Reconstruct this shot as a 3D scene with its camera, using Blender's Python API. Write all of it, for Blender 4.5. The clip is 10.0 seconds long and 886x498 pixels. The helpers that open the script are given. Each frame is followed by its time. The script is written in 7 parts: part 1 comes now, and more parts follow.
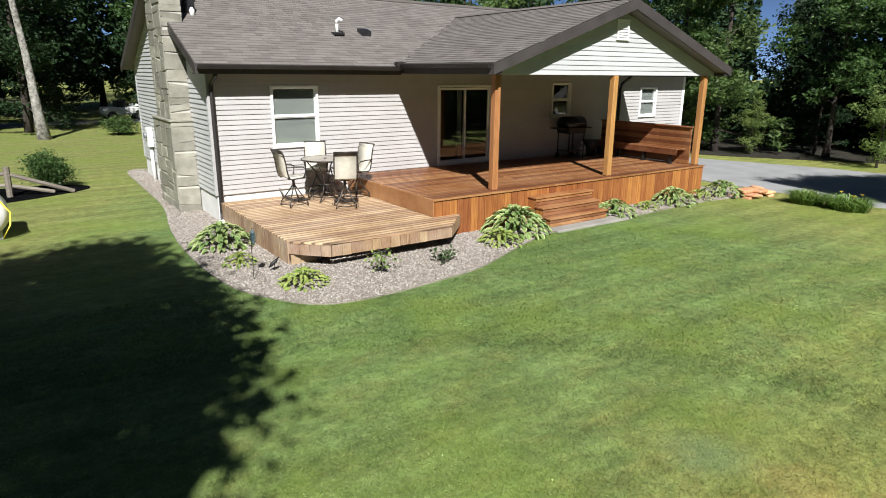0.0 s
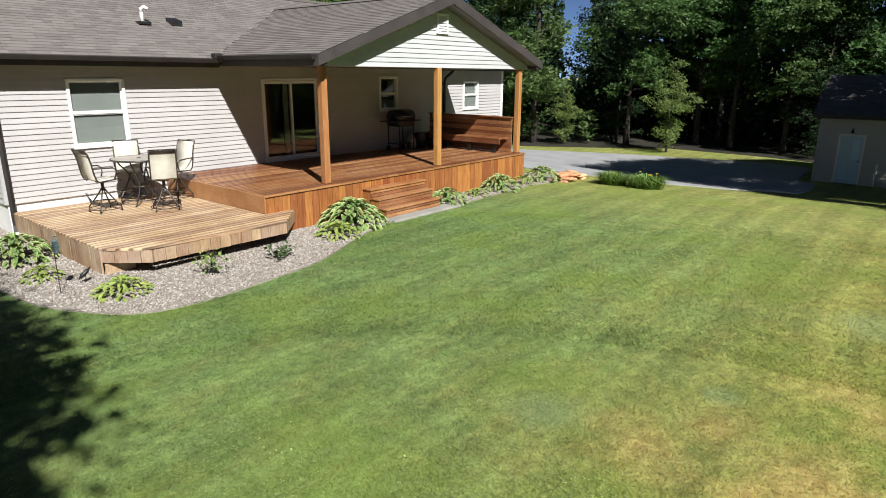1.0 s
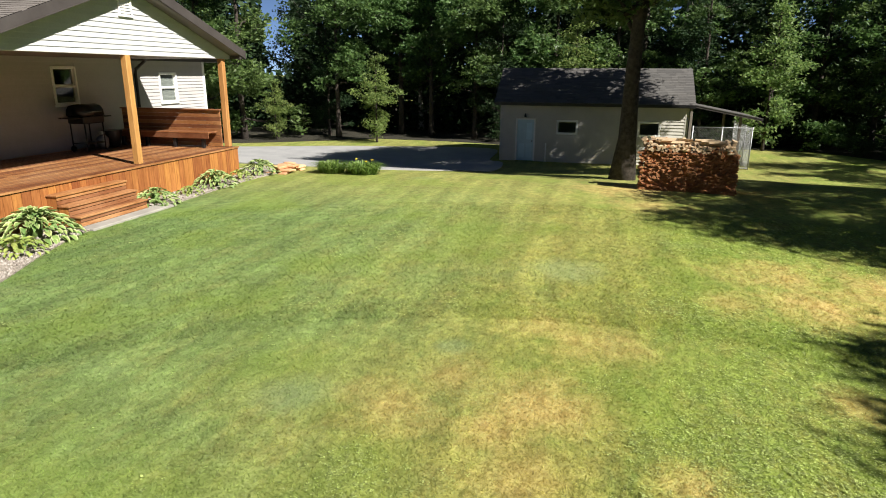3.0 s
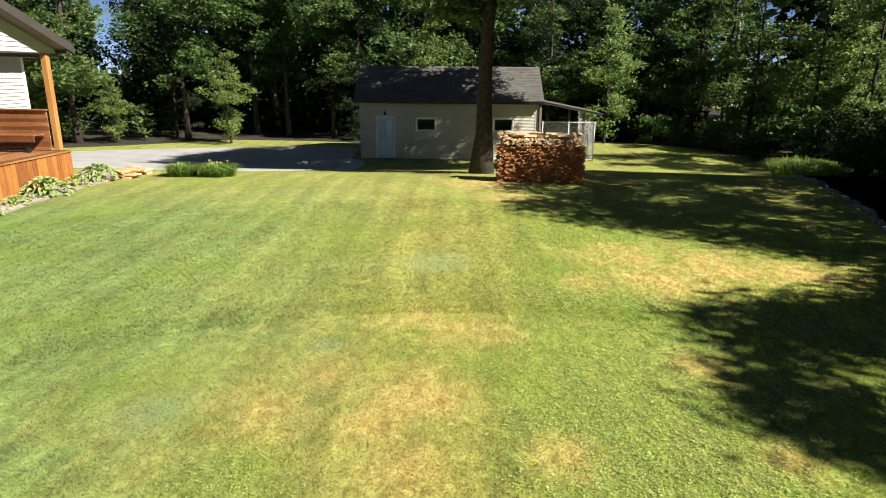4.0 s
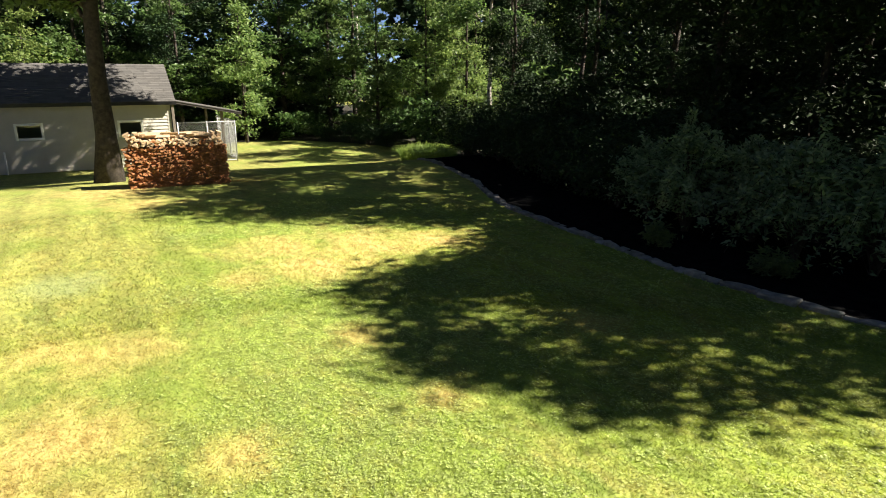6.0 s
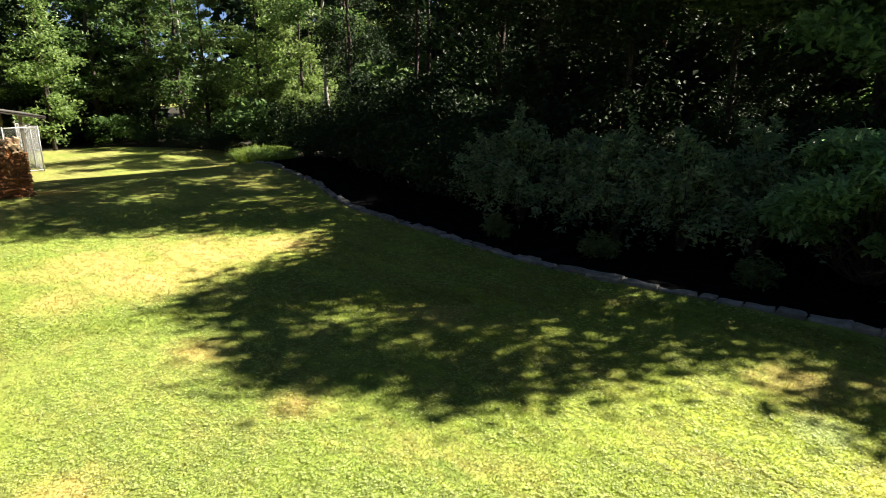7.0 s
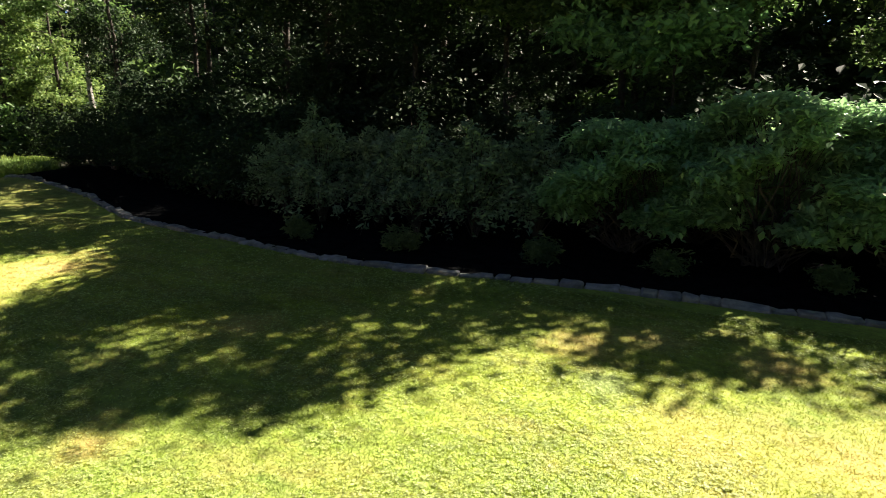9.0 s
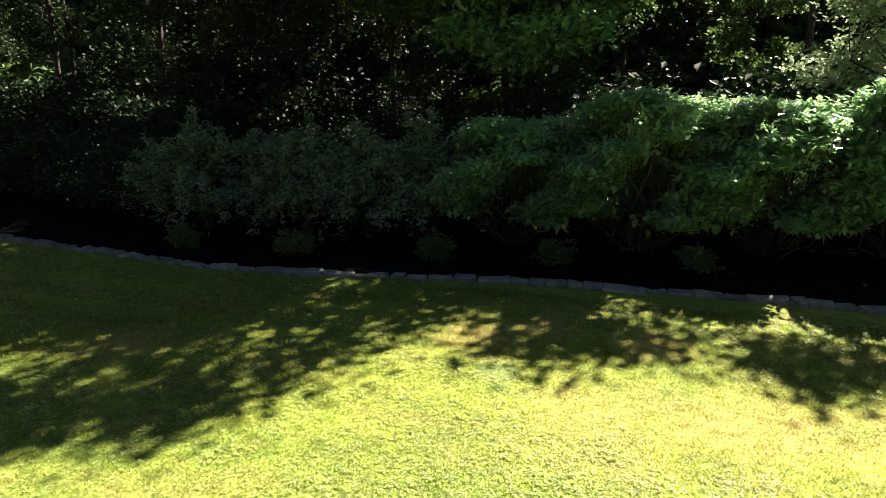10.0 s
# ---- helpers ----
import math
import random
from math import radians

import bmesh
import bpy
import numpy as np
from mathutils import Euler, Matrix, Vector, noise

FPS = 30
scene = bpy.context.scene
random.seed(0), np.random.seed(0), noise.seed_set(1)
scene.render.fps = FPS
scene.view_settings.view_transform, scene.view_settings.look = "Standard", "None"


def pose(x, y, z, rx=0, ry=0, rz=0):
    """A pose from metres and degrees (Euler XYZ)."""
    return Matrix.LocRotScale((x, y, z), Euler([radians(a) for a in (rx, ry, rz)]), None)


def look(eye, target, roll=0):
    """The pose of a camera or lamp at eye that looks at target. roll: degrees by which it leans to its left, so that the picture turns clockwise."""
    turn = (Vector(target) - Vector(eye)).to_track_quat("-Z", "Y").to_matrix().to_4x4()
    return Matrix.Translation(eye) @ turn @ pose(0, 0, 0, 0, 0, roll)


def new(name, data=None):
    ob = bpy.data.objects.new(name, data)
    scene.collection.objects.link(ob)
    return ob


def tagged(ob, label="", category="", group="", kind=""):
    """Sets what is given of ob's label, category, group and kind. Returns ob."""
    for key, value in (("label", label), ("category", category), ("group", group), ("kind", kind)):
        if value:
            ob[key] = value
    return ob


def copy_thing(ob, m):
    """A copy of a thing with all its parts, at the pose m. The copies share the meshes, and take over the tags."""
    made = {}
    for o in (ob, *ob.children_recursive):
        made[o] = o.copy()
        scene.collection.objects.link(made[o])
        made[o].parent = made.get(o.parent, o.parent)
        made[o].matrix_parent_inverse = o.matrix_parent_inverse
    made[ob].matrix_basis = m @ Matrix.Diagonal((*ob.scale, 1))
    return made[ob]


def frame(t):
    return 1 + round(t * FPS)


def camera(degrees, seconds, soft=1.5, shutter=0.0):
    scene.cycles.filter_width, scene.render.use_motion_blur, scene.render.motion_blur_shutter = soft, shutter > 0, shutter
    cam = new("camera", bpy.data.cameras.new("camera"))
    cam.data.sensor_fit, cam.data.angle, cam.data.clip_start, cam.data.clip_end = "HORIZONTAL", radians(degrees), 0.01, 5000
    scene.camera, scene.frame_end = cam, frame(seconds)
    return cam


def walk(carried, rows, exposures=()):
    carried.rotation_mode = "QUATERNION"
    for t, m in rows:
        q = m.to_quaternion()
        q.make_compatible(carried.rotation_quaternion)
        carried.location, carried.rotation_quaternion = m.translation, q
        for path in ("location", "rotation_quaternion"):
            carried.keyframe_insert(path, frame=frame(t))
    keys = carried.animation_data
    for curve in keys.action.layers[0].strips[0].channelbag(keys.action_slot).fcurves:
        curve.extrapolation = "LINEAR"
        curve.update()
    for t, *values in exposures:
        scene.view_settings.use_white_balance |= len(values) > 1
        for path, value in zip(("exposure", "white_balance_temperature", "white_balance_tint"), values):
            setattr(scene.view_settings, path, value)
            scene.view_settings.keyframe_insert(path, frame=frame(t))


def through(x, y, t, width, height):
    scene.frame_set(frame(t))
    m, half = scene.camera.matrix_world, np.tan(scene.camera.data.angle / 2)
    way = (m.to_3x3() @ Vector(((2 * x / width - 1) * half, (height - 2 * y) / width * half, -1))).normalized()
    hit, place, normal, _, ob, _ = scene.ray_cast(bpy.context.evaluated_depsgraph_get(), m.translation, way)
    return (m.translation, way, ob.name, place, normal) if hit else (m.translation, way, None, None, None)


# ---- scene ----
cam = camera(71.0, 10.0, 1.0)
PATH = [
    (0, (-3.643, -13.732, 3.216), (-2.534, -12.159, 2.67), 0.5),
    (0.5, (-3.631, -13.781, 3.146), (-2.309, -12.383, 2.601), 0.4),
    (1, (-3.628, -13.768, 3.062), (-2.145, -12.541, 2.518), 0.4),
    (1.5, (-3.606, -13.791, 2.977), (-1.994, -12.737, 2.436), 0.3),
    (2, (-3.612, -13.782, 2.941), (-1.891, -12.922, 2.396), 0.3),
    (2.5, (-3.629, -13.767, 2.901), (-1.827, -13.095, 2.355), 0.3),
    (4, (-3.645, -13.723, 2.813), (-1.722, -13.683, 2.266), 0.5),
    (4.5, (-3.631, -13.742, 2.78), (-1.712, -13.886, 2.235), 0.5),
    (5, (-3.627, -13.772, 2.743), (-1.743, -14.167, 2.2), 0.5),
    (5.5, (-3.643, -13.829, 2.708), (-1.851, -14.532, 2.166), 0.2),
    (6, (-3.65, -13.861, 2.676), (-1.987, -14.832, 2.136), 0.2),
    (7.5, (-3.634, -13.936, 2.643), (-2.384, -15.402, 2.105), 0.1),
    (8, (-3.643, -13.944, 2.644), (-2.486, -15.483, 2.105), 0.0),
    (8.5, (-3.626, -13.922, 2.642), (-2.599, -15.551, 2.102), -0.1),
    (9, (-3.67, -13.896, 2.656), (-2.8, -15.613, 2.113), -0.1),
    (9.5, (-3.702, -13.865, 2.68), (-3.002, -15.656, 2.13), -0.2),
    (10, (-3.75, -13.845, 2.699), (-3.184, -15.682, 2.147), -0.5),
]
walk(cam, [(t, look(eye, target, roll)) for t, eye, target, roll in PATH],
     exposures=[(0, 0.71, 6050, 10), (1.5, 0.73, 6150, 10), (2.5, 0.93, 6350, 10), (4, 1.29, 6850, 10), (5, 1.5, 7000, 10), (6, 1.80, 7100, 10), (8, 2.10, 7150, 10), (9, 2.18, 7200, 10), (10, 2.2, 7250, 10)])

# ---- world, sun ----
SUN = Vector((0.49, 0.97, -1.0)).normalized()      # the way the sunlight travels
world = bpy.data.worlds.new("sky")
scene.world = world
world.use_nodes = True
wn = world.node_tree.nodes
sky = wn.new("ShaderNodeTexSky")
sky.sky_type = "NISHITA"
sky.sun_disc = False
sky.sun_elevation = math.asin(-SUN.z)
sky.sun_rotation = math.atan2(-SUN.x, -SUN.y)
sky.air_density, sky.dust_density, sky.ozone_density = 0.24, 0.10, 2.0
wn["Background"].inputs["Strength"].default_value = 0.05
world.node_tree.links.new(sky.outputs[0], wn["Background"].inputs["Color"])
sun_data = bpy.data.lights.new("sun", "SUN")
sun_data.energy, sun_data.angle, sun_data.color = 5.0, radians(0.55), (1.0, 0.95, 0.86)
sun = new("sun", sun_data)
sun.matrix_world = Matrix.Translation((-10, -25, 30)) @ SUN.to_track_quat("-Z", "Y").to_matrix().to_4x4()

# ---- materials ----
class Nodes:
    """A short way to write a node material."""

    def __init__(self, name, rough=0.7, metal=0.0, spec=0.4):
        self.m = bpy.data.materials.new(name)
        self.m.use_nodes = True
        self.t = self.m.node_tree
        self.b = self.t.nodes["Principled BSDF"]
        self.b.inputs["Roughness"].default_value = rough
        self.b.inputs["Metallic"].default_value = metal
        self.b.inputs["Specular IOR Level"].default_value = spec
        self.out = self.t.nodes["Material Output"]

    def put(self, socket, value):
        if isinstance(value, bpy.types.NodeSocket):
            self.t.links.new(value, socket)
        elif isinstance(value, (tuple, list)) and len(value) == 3 and socket.type == "RGBA":
            socket.default_value = (*value, 1)
        else:
            socket.default_value = value

    def place(self, scale=(1, 1, 1)):
        g = self.t.nodes.new("ShaderNodeNewGeometry")
        mp = self.t.nodes.new("ShaderNodeMapping")
        self.t.links.new(g.outputs["Position"], mp.inputs["Vector"])
        mp.inputs["Scale"].default_value = scale
        return mp.outputs[0]

    def noise(self, vec, scale, detail=3.0, rough=0.6, distort=0.0):
        n = self.t.nodes.new("ShaderNodeTexNoise")
        self.put(n.inputs["Vector"], vec)
        self.put(n.inputs["Scale"], scale)
        self.put(n.inputs["Detail"], detail)
        self.put(n.inputs["Roughness"], rough)
        self.put(n.inputs["Distortion"], distort)
        return n.outputs["Fac"]

    def voronoi(self, vec, scale, out="Distance", feature="F1"):
        n = self.t.nodes.new("ShaderNodeTexVoronoi")
        n.feature = feature
        self.put(n.inputs["Vector"], vec)
        self.put(n.inputs["Scale"], scale)
        return n.outputs[out]

    def ramp(self, fac, stops):
        n = self.t.nodes.new("ShaderNodeValToRGB")
        e = n.color_ramp.elements
        while len(e) < len(stops):
            e.new(0.5)
        for el, (p, c) in zip(e, stops):
            el.position = p
            el.color = (*c, 1) if isinstance(c, (tuple, list)) else (c, c, c, 1)
        self.put(n.inputs["Fac"], fac)
        return n.outputs["Color"]

    def mix(self, fac, a, b, mode="MIX"):
        n = self.t.nodes.new("ShaderNodeMix")
        n.data_type, n.blend_type = "RGBA", mode
        self.put(n.inputs[0], fac)
        self.put(n.inputs[6], a)
        self.put(n.inputs[7], b)
        return n.outputs[2]

    def math(self, op, a, b=0.0):
        n = self.t.nodes.new("ShaderNodeMath")
        n.operation = op
        self.put(n.inputs[0], a)
        self.put(n.inputs[1], b)
        return n.outputs[0]

    def random(self, island=False):
        if island:
            return self.t.nodes.new("ShaderNodeNewGeometry").outputs["Random Per Island"]
        return self.t.nodes.new("ShaderNodeObjectInfo").outputs["Random"]

    def hsv(self, color, h=0.5, s=1.0, v=1.0):
        n = self.t.nodes.new("ShaderNodeHueSaturation")
        self.put(n.inputs["Hue"], h)
        self.put(n.inputs["Saturation"], s)
        self.put(n.inputs["Value"], v)
        self.put(n.inputs["Color"], color)
        return n.outputs[0]

    def span(self, value, low, high):
        n = self.t.nodes.new("ShaderNodeMapRange")
        self.put(n.inputs["Value"], value)
        n.inputs["To Min"].default_value, n.inputs["To Max"].default_value = low, high
        return n.outputs[0]

    def bump(self, height, strength=0.3, distance=0.01):
        n = self.t.nodes.new("ShaderNodeBump")
        self.put(n.inputs["Strength"], strength)
        self.put(n.inputs["Distance"], distance)
        self.put(n.inputs["Height"], height)
        self.t.links.new(n.outputs[0], self.b.inputs["Normal"])

    def color(self, value):
        self.put(self.b.inputs["Base Color"], value)
        return self

    def rough(self, value):
        self.put(self.b.inputs["Roughness"], value)
        return self


def mottled(name, a, b, scale=6.0, fine=60.0, rough=0.7, bump=0.2, dist=0.004, metal=0.0, spec=0.4, vary=0.12):
    """Two tones in broad patches, fine grain on top, a shift from piece to piece."""
    n = Nodes(name, rough, metal, spec)
    p = n.place()
    broad, grain = n.noise(p, scale, 4.0), n.noise(p, fine, 3.0)
    col = n.mix(n.ramp(broad, [(0.35, 0.0), (0.65, 1.0)]), a, b)
    col = n.hsv(col, v=n.math("MULTIPLY", n.span(grain, 0.85, 1.15), n.span(n.random(), 1 - vary, 1 + vary)))
    n.color(col)
    n.rough(n.span(broad, max(rough - 0.08, 0.02), min(rough + 0.08, 1.0)))
    n.bump(grain, bump, dist)
    return n.m


def wood(name, dark, light, axis=0, rough=0.55, vary=0.25, wear=None, joint=None):
    """Boards with grain along one axis of the world, each board a little different."""
    n = Nodes(name, rough, 0.0, 0.35)
    sc = [9.0, 9.0, 9.0]
    sc[axis] = 0.6
    jump = n.t.nodes.new("ShaderNodeCombineXYZ")
    r = n.random()
    for i in range(3):
        n.put(jump.inputs[i], n.math("MULTIPLY", r, 37.0 + 11 * i))
    v = n.t.nodes.new("ShaderNodeVectorMath")
    v.operation = "ADD"
    n.put(v.inputs[0], n.place(tuple(sc)))
    n.put(v.inputs[1], jump.outputs[0])
    grain = n.noise(v.outputs[0], 2.4, 5.0, 0.65, 1.2)
    fine = n.noise(v.outputs[0], 14.0, 3.0, 0.6)
    broad = n.noise(n.place(), 0.9, 3.0)
    col = n.mix(n.ramp(grain, [(0.3, 0.0), (0.7, 1.0)]), dark, light)
    if wear:
        col = n.mix(n.ramp(n.math("ADD", n.math("MULTIPLY", fine, 0.5), n.math("MULTIPLY", broad, 0.6)), [(0.5, 0.0), (0.68, 0.75)]), col, wear)
    if joint:
        # darker bands along the joints between boards
        y0, pitch = joint
        xyz = n.t.nodes.new("ShaderNodeSeparateXYZ")
        n.put(xyz.inputs[0], n.place())
        across = n.math("FRACT", n.math("DIVIDE", n.math("SUBTRACT", y0, xyz.outputs["Y"]), pitch))
        edge = n.math("MAXIMUM", across, n.math("SUBTRACT", 0.86, across))
        edge_dark = n.math("MULTIPLY", n.ramp(edge, [(0.66, 0.0), (0.84, 1.0)]), n.span(fine, 0.35, 1.15))
        col = n.mix(edge_dark, col, (0.055, 0.034, 0.022))
    col = n.hsv(col, h=n.span(r, 0.49, 0.51), v=n.math("MULTIPLY", n.span(r, 1 - vary, 1 + vary), n.span(broad, 0.8, 1.2)))
    n.color(col)
    n.rough(n.span(grain, rough - 0.1, rough + 0.12))
    n.bump(n.math("ADD", grain, n.math("MULTIPLY", fine, 0.5)), 0.35, 0.003)
    return n.m


def foliage(name, dark, light, through=0.35, rough=0.55, spec=0.22, hue=0.015):
    """Thin leaves: they let some light through and differ one by one."""
    n = Nodes(name, rough, 0.0, spec)
    o = n.random()
    r = n.math("FRACT", n.math("ADD", n.random(True), n.math("MULTIPLY", o, 7.3)))
    col = n.mix(r, dark, light)
    col = n.hsv(col, h=n.span(o, 0.5 - hue, 0.5 + hue), v=n.span(n.noise(n.place(), 0.7, 2.0), 0.7, 1.3))
    n.color(col)
    tr = n.t.nodes.new("ShaderNodeBsdfTranslucent")
    n.put(tr.inputs["Color"], n.hsv(col, h=0.493, s=1.0, v=1.5))
    mx = n.t.nodes.new("ShaderNodeMixShader")
    mx.inputs[0].default_value = through
    n.t.links.new(n.b.outputs[0], mx.inputs[1])
    n.t.links.new(tr.outputs[0], mx.inputs[2])
    n.t.links.new(mx.outputs[0], n.out.inputs["Surface"])
    return n.m


# straw patches (x, y, radius, strength) and bluish patches of another grass (x, y, radius)
DRY_SPOTS = [(1.40, -13.45, 0.80, 0.80), (0.92, -13.10, 0.45, 0.95), (1.10, -12.10, 0.60, 0.60), (1.75, -12.60, 0.60, 0.45), (2.85, -13.85, 0.75, 0.70), (3.25, -13.30, 0.60, 0.60), (0.30, -13.40, 0.70, 0.55), (0.50, -14.60, 0.45, 0.75),
             (4.75, -16.75, 1.15, 1.00), (5.45, -17.80, 1.35, 1.00), (5.15, -18.90, 1.00, 1.00), (4.65, -15.60, 0.70, 0.55), (6.00, -16.40, 1.10, 0.80), (2.10, -16.20, 0.45, 0.70), (0.50, -16.32, 0.35, 0.80), (13.0, -14.5, 1.60, 0.95), (10.9, -15.0, 1.20, 0.75),
             (1.10, -18.50, 0.60, 0.70), (-2.30, -19.70, 0.55, 0.80), (-2.90, -20.15, 0.45, 0.70), (-4.05, -20.05, 0.50, 0.80), (-3.60, -18.30, 0.90, 0.50), (-4.60, -18.60, 0.90, 0.55), (-6.20, -18.40, 1.10, 0.60)]
BLUE_SPOTS = [(1.02, -11.18, 0.45), (5.50, -13.40, 0.80), (2.42, -12.35, 0.25), (-2.70, -19.0, 0.30)]


def lawn_colour(n):
    """The lawn's colours over the plan: mown green by the house, straw-green, clover, then thin yellow-green grass at the south end."""
    p = n.place()
    flat = n.place((1.0, 1.0, 0.0))
    xyz = n.t.nodes.new("ShaderNodeSeparateXYZ")
    n.put(xyz.inputs[0], p)
    X, Y = xyz.outputs["X"], xyz.outputs["Y"]
    mid, fray = n.noise(p, 0.8, 4.0), n.noise(p, 1.9, 6.0, 0.75)
    where = n.t.nodes.new("ShaderNodeMapRange")
    n.put(where.inputs["Value"], n.math("ADD", Y, n.math("MULTIPLY", n.math("SUBTRACT", n.noise(p, 0.45, 4.0), 0.5), 4.0)))
    where.inputs["From Min"].default_value, where.inputs["From Max"].default_value = -6.0, -21.0
    col = n.ramp(where.outputs[0], [(0.0, (0.110, 0.164, 0.058)), (0.30, (0.146, 0.194, 0.066)), (0.47, (0.208, 0.212, 0.062)), (0.575, (0.186, 0.206, 0.052)), (0.70, (0.162, 0.224, 0.044)), (0.83, (0.226, 0.262, 0.047)), (1.0, (0.165, 0.205, 0.042))])
    beyond = n.t.nodes.new("ShaderNodeMapRange")
    n.put(beyond.inputs["Value"], X)
    beyond.inputs["From Min"].default_value, beyond.inputs["From Max"].default_value = 8.0, 13.0
    col = n.mix(beyond.outputs[0], col, (0.196, 0.200, 0.064))
    col = n.hsv(col, v=n.span(n.ramp(mid, [(0.3, 0.0), (0.7, 1.0)]), 0.80, 1.20))
    # drier towards the north-west
    west = n.t.nodes.new("ShaderNodeMapRange")
    n.put(west.inputs["Value"], n.math("ADD", n.math("ADD", n.math("MULTIPLY", X, -1.0), n.math("MULTIPLY", Y, 0.5)), n.math("MULTIPLY", n.noise(p, 0.6, 4.0), 4.0)))
    west.inputs["From Min"].default_value, west.inputs["From Max"].default_value = 2.5, 6.0
    col = n.mix(n.math("MULTIPLY", west.outputs[0], 0.8), col, (0.180, 0.182, 0.062))
    # mowing stripes and wheel lines run along the house
    band = n.t.nodes.new("ShaderNodeTexWave")
    band.bands_direction = "Y"
    n.put(band.inputs["Vector"], flat)
    band.inputs["Scale"].default_value, band.inputs["Distortion"].default_value, band.inputs["Detail"].default_value = 0.40, 0.9, 2.0
    col = n.hsv(col, v=n.span(n.ramp(band.outputs["Fac"], [(0.3, 0.0), (0.7, 1.0)]), 0.92, 1.08))
    lines = n.ramp(n.noise(n.place((0.16, 2.2, 1.0)), 1.6, 4.0, 0.6), [(0.36, 0.0), (0.64, 1.0)])
    col = n.hsv(col, v=n.span(lines, 0.91, 1.09))
    # clover country south of a ragged line
    line = n.math("ADD", n.math("ADD", Y, n.math("MULTIPLY", n.math("MAXIMUM", n.math("SUBTRACT", X, 2.0), 0.0), 0.35)), n.math("MULTIPLY", n.math("SUBTRACT", fray, 0.5), 3.2))
    clover = n.t.nodes.new("ShaderNodeMapRange")
    n.put(clover.inputs["Value"], line)
    clover.inputs["From Min"].default_value, clover.inputs["From Max"].default_value = -13.95, -14.6
    inner = n.t.nodes.new("ShaderNodeMapRange")
    n.put(inner.inputs["Value"], line)
    inner.inputs["From Min"].default_value, inner.inputs["From Max"].default_value = -18.4, -16.6
    col = n.mix(n.math("MULTIPLY", n.math("MULTIPLY", clover.outputs[0], inner.outputs[0]), 0.75), col, (0.186, 0.236, 0.056))
    # thin straw-coloured and dense dark patches
    straw = n.ramp(n.noise(n.place((0.6, 1.0, 1.0)), 1.7, 6.0, 0.78), [(0.47, 0.0), (0.66, 0.65)])
    col = n.mix(n.math("MULTIPLY", straw, n.span(where.outputs[0], 0.25, 1.20)), col, (0.270, 0.232, 0.078))
    dense = n.ramp(n.noise(n.place((0.45, 1.3, 1.0)), 2.3, 6.0, 0.78), [(0.50, 0.0), (0.68, 0.45)])
    col = n.mix(dense, col, (0.080, 0.138, 0.036))
    tuft = n.ramp(n.noise(n.place((0.8, 1.2, 1.0)), 6.5, 4.0, 0.7), [(0.40, 0.0), (0.62, 1.0)])
    col = n.hsv(col, v=n.span(tuft, 0.82, 1.18))
    lush = n.ramp(n.noise(n.place((0.8, 1.0, 1.0)), 0.55, 4.0), [(0.48, 0.0), (0.62, 0.5)])
    col = n.mix(lush, col, (0.140, 0.196, 0.038))

    def near(x, y, r, ragged):
        d = n.t.nodes.new("ShaderNodeVectorMath")
        d.operation = "DISTANCE"
        n.put(d.inputs[0], flat)
        d.inputs[1].default_value = (x, y, 0.0)
        return n.math("ADD", n.math("DIVIDE", d.outputs["Value"], r), n.math("MULTIPLY", n.math("SUBTRACT", fray, 0.5), ragged))
    # dry straw spots with frayed edges
    dry = 0.0
    for x, y, r, full in DRY_SPOTS:
        dry = n.math("MAXIMUM", dry, n.math("MULTIPLY", n.ramp(near(x, y, r, 2.6), [(0.0, 0.90), (1.35, 0.0)]), full))
    col = n.mix(dry, col, n.mix(n.ramp(tuft, [(0.0, 0.0), (1.0, 1.0)]), (0.315, 0.222, 0.082), (0.465, 0.365, 0.150)))
    # pale bluish patches of another grass
    other = n.ramp(n.noise(n.place(), 0.42, 2.0), [(0.66, 0.0), (0.74, 0.25)])
    for x, y, r in BLUE_SPOTS:
        other = n.math("MAXIMUM", other, n.ramp(near(x, y, r, 1.2), [(0.3, 0.50), (1.2, 0.0)]))
    return n.hsv(n.mix(other, col, (0.175, 0.226, 0.112)), s=1.03, v=1.17)


def lawn_material():
    n = Nodes("lawn", 0.85, 0.0, 0.15)
    p = n.place()
    small, fine = n.noise(p, 4.5, 6.0, 0.8), n.noise(p, 24.0, 5.0, 0.85)
    small, fine = n.ramp(small, [(0.34, 0.0), (0.66, 1.0)]), n.ramp(fine, [(0.32, 0.0), (0.68, 1.0)])
    col = n.hsv(lawn_colour(n), v=n.math("MULTIPLY", n.span(fine, 0.76, 1.26), n.span(small, 0.84, 1.16)))
    # single pale leaves and dark gaps between the tufts
    leaf = n.ramp(n.voronoi(n.place(), 26.0), [(0.16, 0.75), (0.28, 0.0)])
    col = n.mix(n.math("MULTIPLY", leaf, n.ramp(n.noise(p, 0.9, 3.0), [(0.42, 0.15), (0.62, 1.0)])), col, (0.27, 0.33, 0.13))
    n.color(col)
    n.bump(n.math("ADD", fine, n.math("MULTIPLY", small, 1.5)), 0.45, 0.015)
    return n.m


